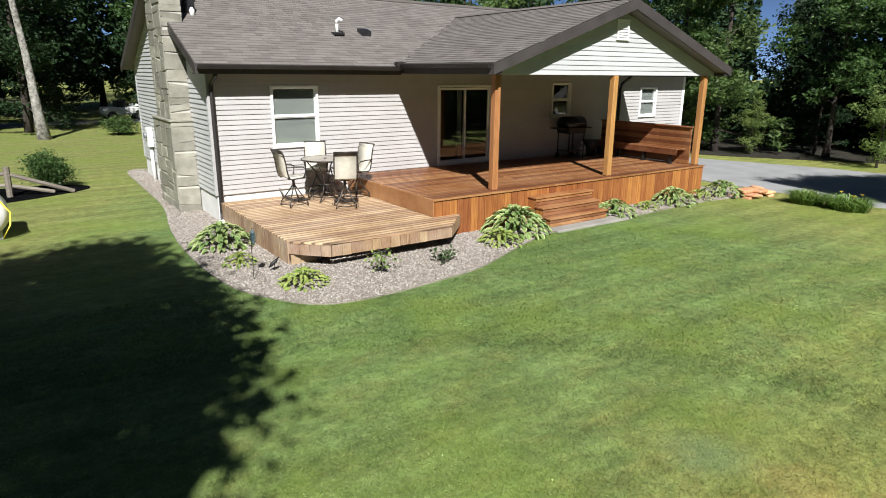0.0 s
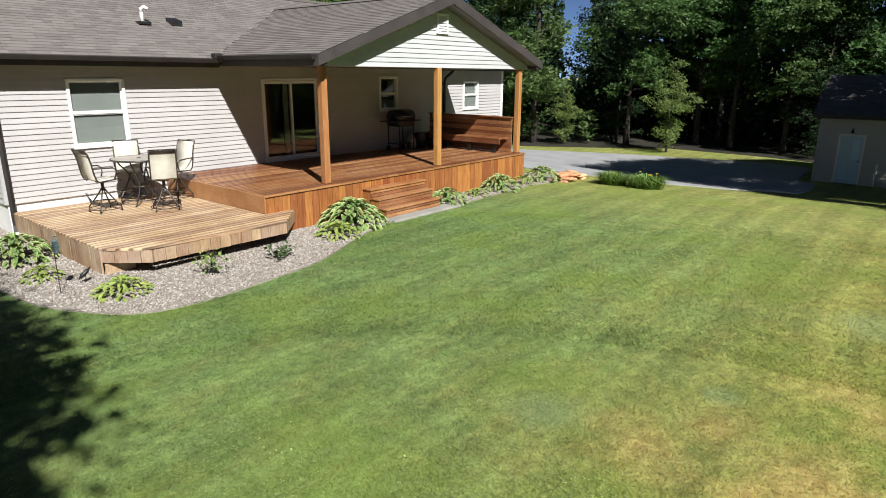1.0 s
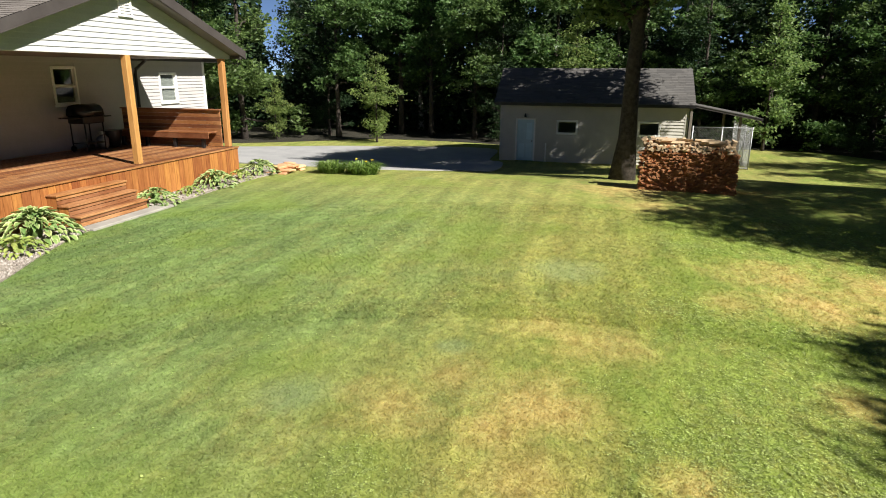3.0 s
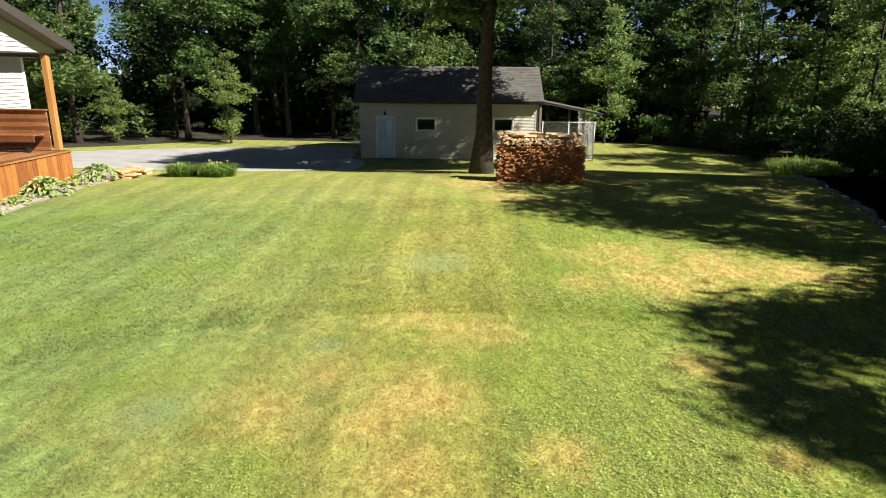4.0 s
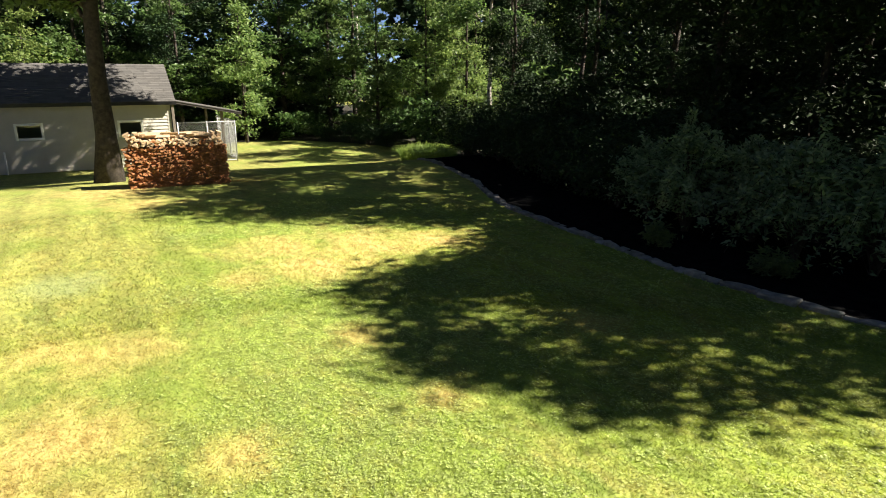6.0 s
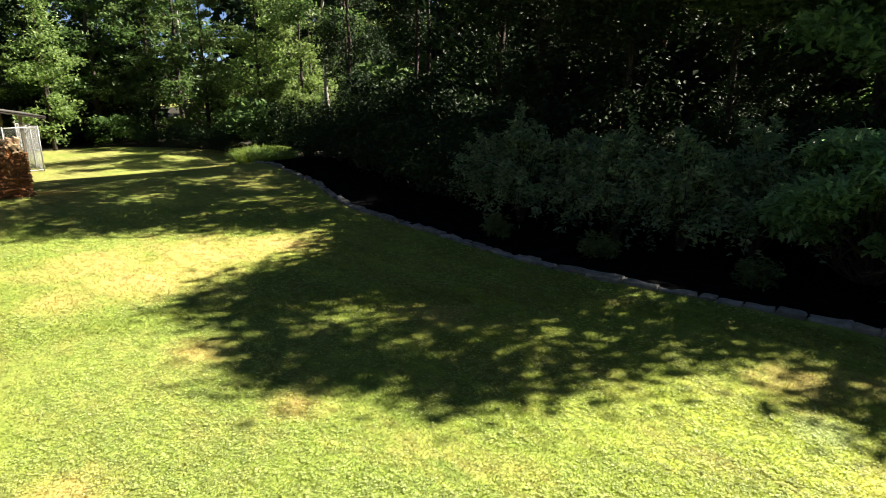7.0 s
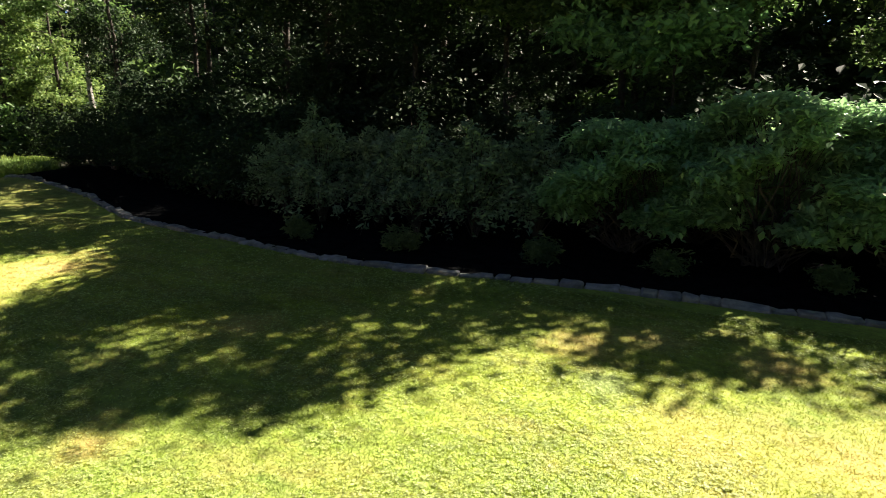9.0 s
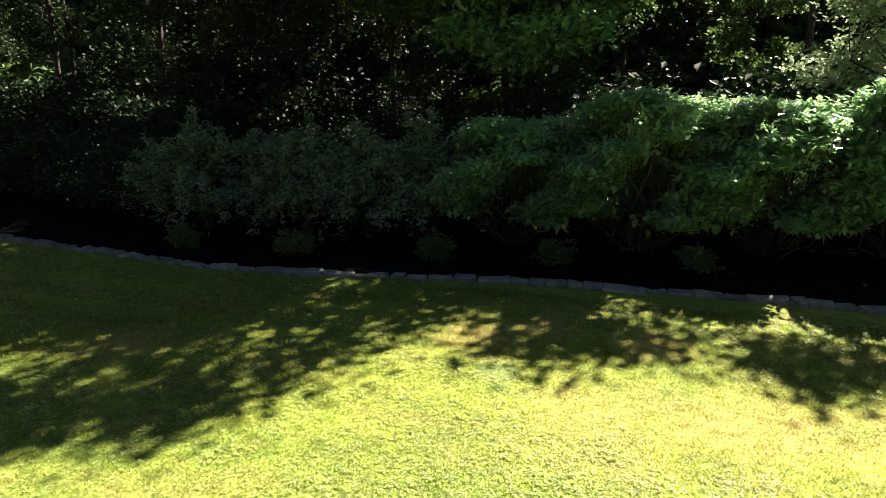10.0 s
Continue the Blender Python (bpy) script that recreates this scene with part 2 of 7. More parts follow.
def blade_material(name, fresh, low, high):
    """Grass blades and clover in the colours of the lawn they grow from."""
    n = Nodes(name, 0.5, 0.0, 0.32)
    col = n.hsv(n.mix(fresh, lawn_colour(n), (0.345, 0.400, 0.165)), v=n.span(n.random(True), low, high))
    n.color(col)
    tr = n.t.nodes.new("ShaderNodeBsdfTranslucent")
    n.put(tr.inputs["Color"], n.hsv(col, s=1.1, v=1.3))
    mx = n.t.nodes.new("ShaderNodeMixShader")
    mx.inputs[0].default_value = 0.45
    n.t.links.new(n.b.outputs[0], mx.inputs[1])
    n.t.links.new(tr.outputs[0], mx.inputs[2])
    n.t.links.new(mx.outputs[0], n.out.inputs["Surface"])
    return n.m


def shingle_material(name, a, b):
    n = Nodes(name, 0.9, 0.0, 0.2)
    p = n.place()
    r = n.math("FRACT", n.math("ADD", n.random(True), n.math("MULTIPLY", n.random(), 5.7)))
    col = n.mix(r, a, b)
    col = n.hsv(col, v=n.math("MULTIPLY", n.span(n.noise(p, 180.0, 2.0), 0.7, 1.3), n.span(n.noise(p, 0.7, 3.0), 0.92, 1.08)))
    n.color(n.mix(n.ramp(n.noise(n.place((1.0, 0.2, 0.2)), 2.2, 4.0), [(0.5, 0.0), (0.75, 0.18)]), col, (0.11, 0.10, 0.09)))
    n.bump(n.noise(p, 150.0, 2.0), 0.5, 0.004)
    return n.m


def glass_material():
    n = Nodes("glass", 0.02, 0.0, 0.5)
    tr = n.t.nodes.new("ShaderNodeBsdfTransparent")
    tr.inputs["Color"].default_value = (0.90, 0.92, 0.91, 1)
    gl = n.t.nodes.new("ShaderNodeBsdfGlossy")
    gl.inputs["Roughness"].default_value = 0.02
    fr = n.t.nodes.new("ShaderNodeLayerWeight")
    fr.inputs["Blend"].default_value = 0.5
    gloss = n.math("ADD", n.math("MULTIPLY", n.math("POWER", fr.outputs["Facing"], 4.0), 0.7), 0.12)
    mx = n.t.nodes.new("ShaderNodeMixShader")
    n.t.links.new(gloss, mx.inputs[0])
    n.t.links.new(tr.outputs[0], mx.inputs[1])
    n.t.links.new(gl.outputs[0], mx.inputs[2])
    n.t.links.new(mx.outputs[0], n.out.inputs["Surface"])
    return n.m


LAWN = lawn_material()
GLASS = glass_material()
SIDING = mottled("vinyl_siding", (0.425, 0.408, 0.402), (0.470, 0.453, 0.447), 1.2, 30.0, 0.5, 0.08, 0.002, vary=0.03)
GABLE_SIDING = mottled("vinyl_siding_bluish", (0.475, 0.480, 0.485), (0.525, 0.530, 0.535), 1.2, 30.0, 0.5, 0.08, 0.002, vary=0.03)
WHITE = mottled("white_trim", (0.78, 0.78, 0.76), (0.84, 0.84, 0.82), 3.0, 40.0, 0.45, 0.05, 0.001, vary=0.02)
FOUNDATION = mottled("painted_block", (0.62, 0.62, 0.61), (0.72, 0.72, 0.70), 2.0, 70.0, 0.85, 0.5, 0.006)
FASCIA = mottled("brown_fascia", (0.050, 0.043, 0.042), (0.068, 0.060, 0.058), 2.0, 40.0, 0.5, 0.08, 0.001, vary=0.04)
GUTTER = mottled("brown_gutter", (0.020, 0.017, 0.016), (0.030, 0.026, 0.024), 2.0, 40.0, 0.55, 0.05, 0.001, vary=0.04)
SOFFIT = mottled("soffit", (0.115, 0.098, 0.088), (0.140, 0.120, 0.108), 2.0, 40.0, 0.6, 0.1, 0.002)
SHINGLE = shingle_material("grey_brown_shingles", (0.138, 0.124, 0.116), (0.192, 0.174, 0.163))
SHED_SHINGLE = shingle_material("dark_shingles", (0.074, 0.072, 0.071), (0.108, 0.104, 0.101))
PALE_DECK = wood("weathered_deck_boards", (0.20, 0.105, 0.050), (0.58, 0.385, 0.220), 0, 0.6, 0.30, (0.58, 0.44, 0.30), (-0.06, 0.14))
RED_DECK = wood("stained_deck_boards", (0.125, 0.042, 0.016), (0.30, 0.125, 0.050), 0, 0.42, 0.45, (0.34, 0.18, 0.09))
RED_SKIRT = wood("stained_skirt_boards", (0.19, 0.062, 0.018), (0.40, 0.165, 0.052), 2, 0.5, 0.32)
RED_FLOOR = wood("stained_porch_floor", (0.140, 0.045, 0.016), (0.36, 0.150, 0.056), 0, 0.40, 0.42, (0.34, 0.18, 0.09), (-0.05, 0.1395))
PALE_SKIRT = wood("weathered_skirt_boards", (0.20, 0.115, 0.060), (0.40, 0.255, 0.145), 2, 0.65, 0.18, (0.45, 0.36, 0.27))
POST_WOOD = wood("cedar_post", (0.30, 0.135, 0.045), (0.47, 0.235, 0.085), 2, 0.5, 0.1)
RAW_WOOD = wood("grey_rail_wood", (0.13, 0.112, 0.092), (0.24, 0.21, 0.175), 0, 0.85, 0.2)
LOG_END = mottled("split_firewood", (0.30, 0.120, 0.050), (0.50, 0.240, 0.105), 14.0, 70.0, 0.85, 0.7, 0.02, vary=0.30)
LOG_PALE = mottled("pale_firewood", (0.48, 0.34, 0.20), (0.60, 0.46, 0.30), 9.0, 60.0, 0.85, 0.6, 0.02, vary=0.25)
STONE = mottled("chimney_stone", (0.225, 0.215, 0.175), (0.345, 0.330, 0.275), 3.0, 40.0, 0.85, 0.6, 0.012, vary=0.24)
MORTAR = mottled("mortar", (0.48, 0.46, 0.41), (0.58, 0.56, 0.50), 6.0, 80.0, 0.95, 0.5, 0.006)
EDGE_STONE = mottled("edging_stone", (0.135, 0.134, 0.135), (0.270, 0.263, 0.255), 7.0, 50.0, 1.0, 0.8, 0.015, vary=0.2, spec=0.05)
BRICK_PILE = mottled("orange_stone", (0.50, 0.235, 0.115), (0.62, 0.36, 0.20), 5.0, 60.0, 0.9, 0.5, 0.008, vary=0.25)
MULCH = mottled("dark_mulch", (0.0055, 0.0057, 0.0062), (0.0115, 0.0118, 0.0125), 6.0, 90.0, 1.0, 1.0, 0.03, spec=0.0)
PEBBLE_BED = mottled("gravel_base", (0.24, 0.215, 0.18), (0.36, 0.32, 0.27), 18.0, 50.0, 0.95, 1.0, 0.03)
ASPHALT = mottled("asphalt", (0.235, 0.236, 0.240), (0.285, 0.286, 0.290), 0.8, 120.0, 0.9, 0.5, 0.006)
CONCRETE = mottled("concrete", (0.28, 0.265, 0.24), (0.37, 0.352, 0.32), 2.0, 60.0, 0.9, 0.4, 0.004)
BARK = mottled("dark_bark", (0.034, 0.027, 0.023), (0.080, 0.065, 0.055), 9.0, 45.0, 0.95, 1.0, 0.04)
PALE_BARK = mottled("pale_bark", (0.13, 0.12, 0.105), (0.47, 0.45, 0.41), 7.0, 45.0, 0.9, 0.9, 0.04)
METAL_DARK = mottled("bronze_metal", (0.060, 0.052, 0.046), (0.085, 0.074, 0.066), 6.0, 60.0, 0.4, 0.05, 0.001, 0.6)
STEEL = mottled("galvanized_steel", (0.30, 0.31, 0.32), (0.40, 0.41, 0.42), 6.0, 60.0, 0.5, 0.05, 0.001, 0.7)
SLING = mottled("sling_fabric", (0.52, 0.49, 0.41), (0.60, 0.57, 0.49), 8.0, 250.0, 0.85, 0.4, 0.002)
TABLE_TOP = mottled("tile_table_top", (0.24, 0.215, 0.185), (0.36, 0.33, 0.29), 5.0, 90.0, 0.4, 0.2, 0.002)
BLACK = mottled("black_enamel", (0.012, 0.012, 0.013), (0.022, 0.022, 0.023), 4.0, 60.0, 0.35, 0.05, 0.001)
BLIND = mottled("window_blind", (0.27, 0.29, 0.275), (0.31, 0.33, 0.31), 2.0, 60.0, 0.8, 0.1, 0.001)
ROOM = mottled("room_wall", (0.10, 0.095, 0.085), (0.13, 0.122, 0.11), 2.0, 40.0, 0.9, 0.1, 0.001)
SHED_SIDING = mottled("taupe_siding", (0.440, 0.422, 0.380), (0.500, 0.480, 0.432), 1.2, 30.0, 0.6, 0.1, 0.002)
SHED_DOOR = mottled("white_steel_door", (0.54, 0.71, 0.80), (0.60, 0.76, 0.84), 2.0, 40.0, 0.4, 0.03, 0.001)
LEAF = foliage("maple_leaves", (0.042, 0.088, 0.024), (0.125, 0.200, 0.062), 0.42, 0.45, 0.4)
LEAF_LIGHT = foliage("ash_leaves", (0.090, 0.160, 0.044), (0.235, 0.310, 0.100), 0.45, 0.45, 0.35)
# darkened leaf colour that carries the shade of the wood, whatever the species
LEAF_DARK = foliage("hemlock_and_shaded_leaves", (0.014, 0.030, 0.013), (0.034, 0.062, 0.024), 0.08, 0.55, 0.14)
LEAF_SHRUB = foliage("shrub_leaves", (0.095, 0.160, 0.090), (0.195, 0.285, 0.175), 0.25, 0.6, 0.2)
LEAF_GLOSS = foliage("glossy_maple_shrub_leaves", (0.135, 0.275, 0.115), (0.290, 0.460, 0.225), 0.45, 0.30, 1.0)
HOSTA = foliage("hosta_leaves", (0.110, 0.195, 0.055), (0.225, 0.305, 0.095), 0.12, 0.55, 0.2)
HOSTA_EDGE = foliage("hosta_leaf_margins", (0.34, 0.40, 0.17), (0.50, 0.54, 0.28), 0.12, 0.55, 0.2)
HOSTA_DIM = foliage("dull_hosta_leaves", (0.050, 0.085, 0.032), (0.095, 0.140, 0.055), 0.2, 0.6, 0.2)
HOSTA_LIME = foliage("lime_hosta_leaves", (0.20, 0.27, 0.06), (0.30, 0.36, 0.10), 0.12, 0.55, 0.2)
LEAF_BROAD = foliage("broad_maple_leaves", (0.070, 0.160, 0.055), (0.160, 0.300, 0.115), 0.30, 0.5, 0.3, 0.006)
LEAF_PALE = foliage("pale_shrub_leaves", (0.200, 0.290, 0.150), (0.380, 0.460, 0.280), 0.35, 0.4, 0.5, 0.006)
BLADE = foliage("long_grass", (0.095, 0.160, 0.030), (0.20, 0.280, 0.065), 0.35, 0.5, 0.3)
GRASS_BLADE = blade_material("lawn_blades", 0.0, 0.78, 1.42)
CLOVER = blade_material("clover_leaves", 0.62, 0.60, 1.75)
FLOWER = mottled("yellow_petals", (0.75, 0.60, 0.05), (0.85, 0.70, 0.08), 5.0, 50.0, 0.6, 0.1, 0.002)

# ---- shapes ----
class Shape:
    """Collects vertices and faces, then makes one mesh of them."""

    def __init__(self):
        self.v, self.f, self.s = [], [], []

    def add(self, verts, faces, smooth=False):
        o = len(self.v)
        self.v += [tuple(p) for p in verts]
        self.f += [tuple(o + i for i in f) for f in faces]
        self.s += [smooth] * len(faces)
        return self

    def box(self, x0, x1, y0, y1, z0, z1):
        return self.add([(x, y, z) for z in (z0, z1) for y in (y0, y1) for x in (x0, x1)],
                        [(0, 2, 3, 1), (4, 5, 7, 6), (0, 1, 5, 4), (1, 3, 7, 5), (3, 2, 6, 7), (2, 0, 4, 6)])

    def soft_box(self, x0, x1, y0, y1, z0, z1, c=0.01):
        """A box with its long edges and corners cut back by c."""
        c = min(c, (x1 - x0) * 0.45, (y1 - y0) * 0.45, (z1 - z0) * 0.45)
        bm = bmesh.new()
        bmesh.ops.create_cube(bm, size=1.0)
        for p in bm.verts:
            p.co = ((x0 + x1) / 2 + p.co.x * (x1 - x0), (y0 + y1) / 2 + p.co.y * (y1 - y0), (z0 + z1) / 2 + p.co.z * (z1 - z0))
        bmesh.ops.bevel(bm, geom=bm.edges[:], offset=c, segments=1, affect="EDGES")
        bm.verts.index_update()
        self.add([p.co[:] for p in bm.verts], [[q.index for q in f.verts] for f in bm.faces])
        bm.free()
        return self

    def prism(self, outline, z0, z1):
        """An outline in x and y (counter-clockwise), raised from z0 to z1."""
        n = len(outline)
        self.add([(x, y, z0) for x, y in outline] + [(x, y, z1) for x, y in outline],
                 [tuple(range(n - 1, -1, -1)), tuple(range(n, 2 * n))] + [(i, (i + 1) % n, n + (i + 1) % n, n + i) for i in range(n)])
        return self

    def tube(self, points, radii, n=8, smooth=True, cap=True):
        pts = [Vector(p) for p in points]
        rad = radii if isinstance(radii, (list, tuple)) else [radii] * len(pts)
        rings = []
        for i, p in enumerate(pts):
            d = (pts[min(i + 1, len(pts) - 1)] - pts[max(i - 1, 0)]).normalized()
            a = d.cross(Vector((0, 0, 1)) if abs(d.z) < 0.9 else Vector((1, 0, 0))).normalized()
            b = d.cross(a)
            rings += [p + rad[i] * (a * math.cos(k * 2 * math.pi / n) + b * math.sin(k * 2 * math.pi / n)) for k in range(n)]
        faces = [(i * n + k, i * n + (k + 1) % n, (i + 1) * n + (k + 1) % n, (i + 1) * n + k) for i in range(len(pts) - 1) for k in range(n)]
        self.add(rings, faces, smooth)
        if cap:
            o = len(self.v) - len(rings)
            for f in (tuple(o + k for k in range(n)), tuple(o + len(rings) - 1 - k for k in range(n))):
                self.f.append(f)
                self.s.append(False)
        return self

    def ring(self, centre, radius, r, n=24, k=6):
        cx, cy, cz = centre
        verts = [(cx + (radius + r * math.cos(b)) * math.cos(a), cy + (radius + r * math.cos(b)) * math.sin(a), cz + r * math.sin(b))
                 for a in np.linspace(0, 2 * math.pi, n, endpoint=False) for b in np.linspace(0, 2 * math.pi, k, endpoint=False)]
        return self.add(verts, [(i * k + j, ((i + 1) % n) * k + j, ((i + 1) % n) * k + (j + 1) % k, i * k + (j + 1) % k) for i in range(n) for j in range(k)], True)

    def mesh(self, name, material):
        me = bpy.data.meshes.new(name)
        me.from_pydata(self.v, [], self.f)
        me.polygons.foreach_set("use_smooth", self.s)
        me.materials.append(material)
        me.update()
        bm = bmesh.new()
        bm.from_mesh(me)
        if len(bm.faces) < 3000:
            bmesh.ops.recalc_face_normals(bm, faces=bm.faces[:])
            bm.to_mesh(me)
        bm.free()
        return me


def part(name, shape, material, parent, label="", m=None):
    """One mesh under a thing or under a part."""
    ob = new(name, shape if isinstance(shape, bpy.types.Mesh) else shape.mesh(name, material))
    ob.parent = parent
    if m is not None:
        ob.matrix_basis = m
    return tagged(ob, label)


def thing(name, label, category, group="", kind="", at=(0, 0, 0)):
    ob = new(name)
    ob.empty_display_size = 0.2
    ob.location = at
    return tagged(ob, label, category, group, kind)


def solid(name, shape, material, label, category="", group="", kind=""):
    return tagged(new(name, shape.mesh(name, material)), label, category, group, kind)


def raw_mesh(name, verts, faces, material, smooth=False):
    """A mesh from number arrays: n x 3 places and m x k corners."""
    me = bpy.data.meshes.new(name)
    verts, faces = np.asarray(verts, np.float32), np.asarray(faces, np.int32)
    k = faces.shape[1]
    me.vertices.add(len(verts))
    me.vertices.foreach_set("co", verts.ravel())
    me.loops.add(faces.size)
    me.loops.foreach_set("vertex_index", faces.ravel())
    me.polygons.add(len(faces))
    me.polygons.foreach_set("loop_start", np.arange(0, faces.size, k, dtype=np.int32))
    me.polygons.foreach_set("loop_total", np.full(len(faces), k, np.int32))
    me.polygons.foreach_set("use_smooth", np.full(len(faces), smooth))
    me.materials.append(material)
    me.update(calc_edges=True)
    return me


def ease(s):
    s = min(max(s, 0.0), 1.0)
    return s * s * (3 - 2 * s)


def ground_z(x, y):
    """The lie of the land: level by the house, a fall towards the drive and the shed."""
    fall = -1.42 * ease((x - 12.0) / 14.5)
    near_house = 0.9 * ease((x - 9) / 6.0) * ease((y + 7.0) / 4.0) * ease((19.0 - x) / 4.0)
    return fall * (1 - 0.85 * near_house / 0.9) + 0.06 * math.sin(x * 0.31 + 1.0) * math.sin(y * 0.27) * ease((abs(x - 6) + abs(y + 6) - 12) / 10)

# ---- ground, drive, beds ----
from mathutils.geometry import delaunay_2d_cdt


def ground_sheet():
    near_x, near_y = np.arange(-30, 60.1, 0.6), np.arange(-50, 50.1, 0.6)
    far = np.array([4, 12, 30, 70, 150, 320, 600.0])
    xs, ys = np.concatenate([-30 - far[::-1], near_x, 60 + far]), np.concatenate([-50 - far[::-1], near_y, 50 + far])
    verts = [(x, y, ground_z(x, y)) for y in ys for x in xs]
    w = len(xs)
    faces = [(j * w + i, j * w + i + 1, (j + 1) * w + i + 1, (j + 1) * w + i) for j in range(len(ys) - 1) for i in range(w - 1)]
    return raw_mesh("ground", verts, faces, LAWN, True)


tagged(new("ground", ground_sheet()), "mown green lawn with dry straw patches and clover", "lawn", kind="structure")


def smooth_line(points, closed=True, n=6):
    """A soft curve through a few points."""
    out, k = [], len(points)
    for i in range(k if closed else k - 1):
        p = [Vector(points[j % k] if closed else points[min(max(j, 0), k - 1)]) for j in (i - 1, i, i + 1, i + 2)]
        for s in range(n):
            t = s / n
            q = 0.5 * (2 * p[1] + (p[2] - p[0]) * t + (2 * p[0] - 5 * p[1] + 4 * p[2] - p[3]) * t * t + (3 * p[1] - p[0] - 3 * p[2] + p[3]) * t ** 3)
            out.append((q.x, q.y))
    if not closed:
        out.append(tuple(points[-1]))
    return out


def inside(x, y, poly):
    hit, j = False, len(poly) - 1
    for i in range(len(poly)):
        (xi, yi), (xj, yj) = poly[i], poly[j]
        if (yi > y) != (yj > y) and x < (xj - xi) * (y - yi) / (yj - yi) + xi:
            hit = not hit
        j = i
    return hit


def sheet(name, outline, lift, step, material, label, category, skirt=0.12):
    """A patch of ground over the lawn, with its edge turned down into it."""
    n = len(outline)
    pts = [Vector(p) for p in outline]
    x0, x1, y0, y1 = min(p.x for p in pts), max(p.x for p in pts), min(p.y for p in pts), max(p.y for p in pts)
    pts += [Vector((x, y)) for x in np.arange(x0 + step / 2, x1, step) for y in np.arange(y0 + step / 2, y1, step) if inside(x, y, outline)]
    v, e, f, *_ = delaunay_2d_cdt(pts, [(i, (i + 1) % n) for i in range(n)], [], 1, 1e-5)
    s = Shape()
    s.add([(p.x, p.y, ground_z(p.x, p.y) + lift) for p in v], [tuple(t) for t in f], True)
    low = [(x, y, ground_z(x, y) - skirt) for x, y in outline]
    top = [(x, y, ground_z(x, y) + lift) for x, y in outline]
    s.add(top + low, [(i, (i + 1) % n, n + (i + 1) % n, n + i) for i in range(n)])
    return solid(name, s, material, label, category, kind="structure")


DRIVE = smooth_line([(14.6, -1.6), (14.4, -3.9), (14.9, -5.4), (15.7, -7.2), (17.2, -8.8), (19.5, -9.3), (23.5, -9.4), (26.8, -9.2), (27.7, -8.4), (31.8, -8.0), (32.0, -4.8), (31.5, -1.3), (31.3, 1.6), (30.5, 4.3), (29.4, 7.0), (27.0, 15), (23, 17.5), (18.5, 12), (17.2, 4), (16.7, 0)])
sheet("driveway", DRIVE, 0.03, 0.8, ASPHALT, "grey asphalt driveway with soft edges", "driveway")
GRAVEL = smooth_line([(-1.05, -0.2), (-1.2, -2.3), (-1.12, -4.3), (-0.72, -5.35), (-0.2, -5.95), (0.6, -6.08), (1.6, -6.0), (2.75, -5.8), (4.1, -5.2), (5.5, -4.72), (6.5, -4.78), (9.0, -4.6), (11.3, -4.55), (13.4, -4.75), (14.4, -4.3),
                      (13.2, -3.2), (12.0, -3.4), (5.0, -3.3), (3.4, -3.0), (0.3, -3.0), (0.3, 0.2), (0.3, 3), (0.3, 8.3), (-0.46, 8.6), (-0.6, 5.5), (-0.68, 2.4)])
sheet("gravel_bed", GRAVEL, 0.025, 0.45, PEBBLE_BED, "bed of pale tan river gravel round the deck", "gravel")
EDGE_LINE = smooth_line([(16.5, -24.6), (12.4, -23.35), (9.9, -22.7), (7.9, -21.9), (6.4, -21.45), (4.6, -21.26), (2.95, -21.06), (1.6, -20.95), (0.26, -21.05), (-0.86, -21.28), (-2.15, -21.5), (-3.7, -21.6), (-5.0, -21.72), (-6.5, -21.68), (-9.5, -21.4), (-13, -20.6)], False)
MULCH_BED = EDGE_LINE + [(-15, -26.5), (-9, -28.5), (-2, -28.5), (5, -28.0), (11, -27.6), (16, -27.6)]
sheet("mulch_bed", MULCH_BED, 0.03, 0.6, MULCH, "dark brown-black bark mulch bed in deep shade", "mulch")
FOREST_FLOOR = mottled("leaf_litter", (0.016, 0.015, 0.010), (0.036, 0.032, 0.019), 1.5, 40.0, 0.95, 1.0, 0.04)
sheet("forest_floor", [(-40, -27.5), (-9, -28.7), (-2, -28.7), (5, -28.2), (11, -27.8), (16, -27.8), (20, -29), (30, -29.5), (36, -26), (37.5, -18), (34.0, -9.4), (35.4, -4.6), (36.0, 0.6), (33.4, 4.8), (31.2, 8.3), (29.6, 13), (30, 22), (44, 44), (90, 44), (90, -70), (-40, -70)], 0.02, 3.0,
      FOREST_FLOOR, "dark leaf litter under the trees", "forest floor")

# ---- house ----
HX, HY = 16.45, 7.9               # length and depth
EAVE_Y, EAVE_Z, SLOPE = -0.45, 3.37, 0.45
RIDGE_Y = HY / 2
RIDGE_Z = EAVE_Z + SLOPE * (RIDGE_Y - EAVE_Y)
PX, PSLOPE, PTOP, PFRONT, PHALF = 8.55, 0.356, 4.90, -3.95, 4.11   # porch roof
COURSE = 0.107
SILL_Z = 0.60                     # siding starts here, over the foundation

house = thing("house", "single-storey house with pale vinyl siding and a brown shingle roof", "house")
OPENINGS = [(1.34, 2.45, 1.57, 2.91), (5.82, 7.66, 0.80, 2.90), (9.95, 10.73, 1.97, 2.96), (14.04, 14.90, 1.86, 2.81)]


def spans(x0, x1, z0, z1, holes):
    """What is left of a strip x0..x1 at heights z0..z1 beside the holes."""
    out = [(x0, x1)]
    for a, b, c, d in holes:
        if c < z1 - 0.005 and d > z0 + 0.005:
            out = [p for lo, hi in out for p in ((lo, min(hi, a)), (max(lo, b), hi)) if p[1] - p[0] > 0.01]
    return out


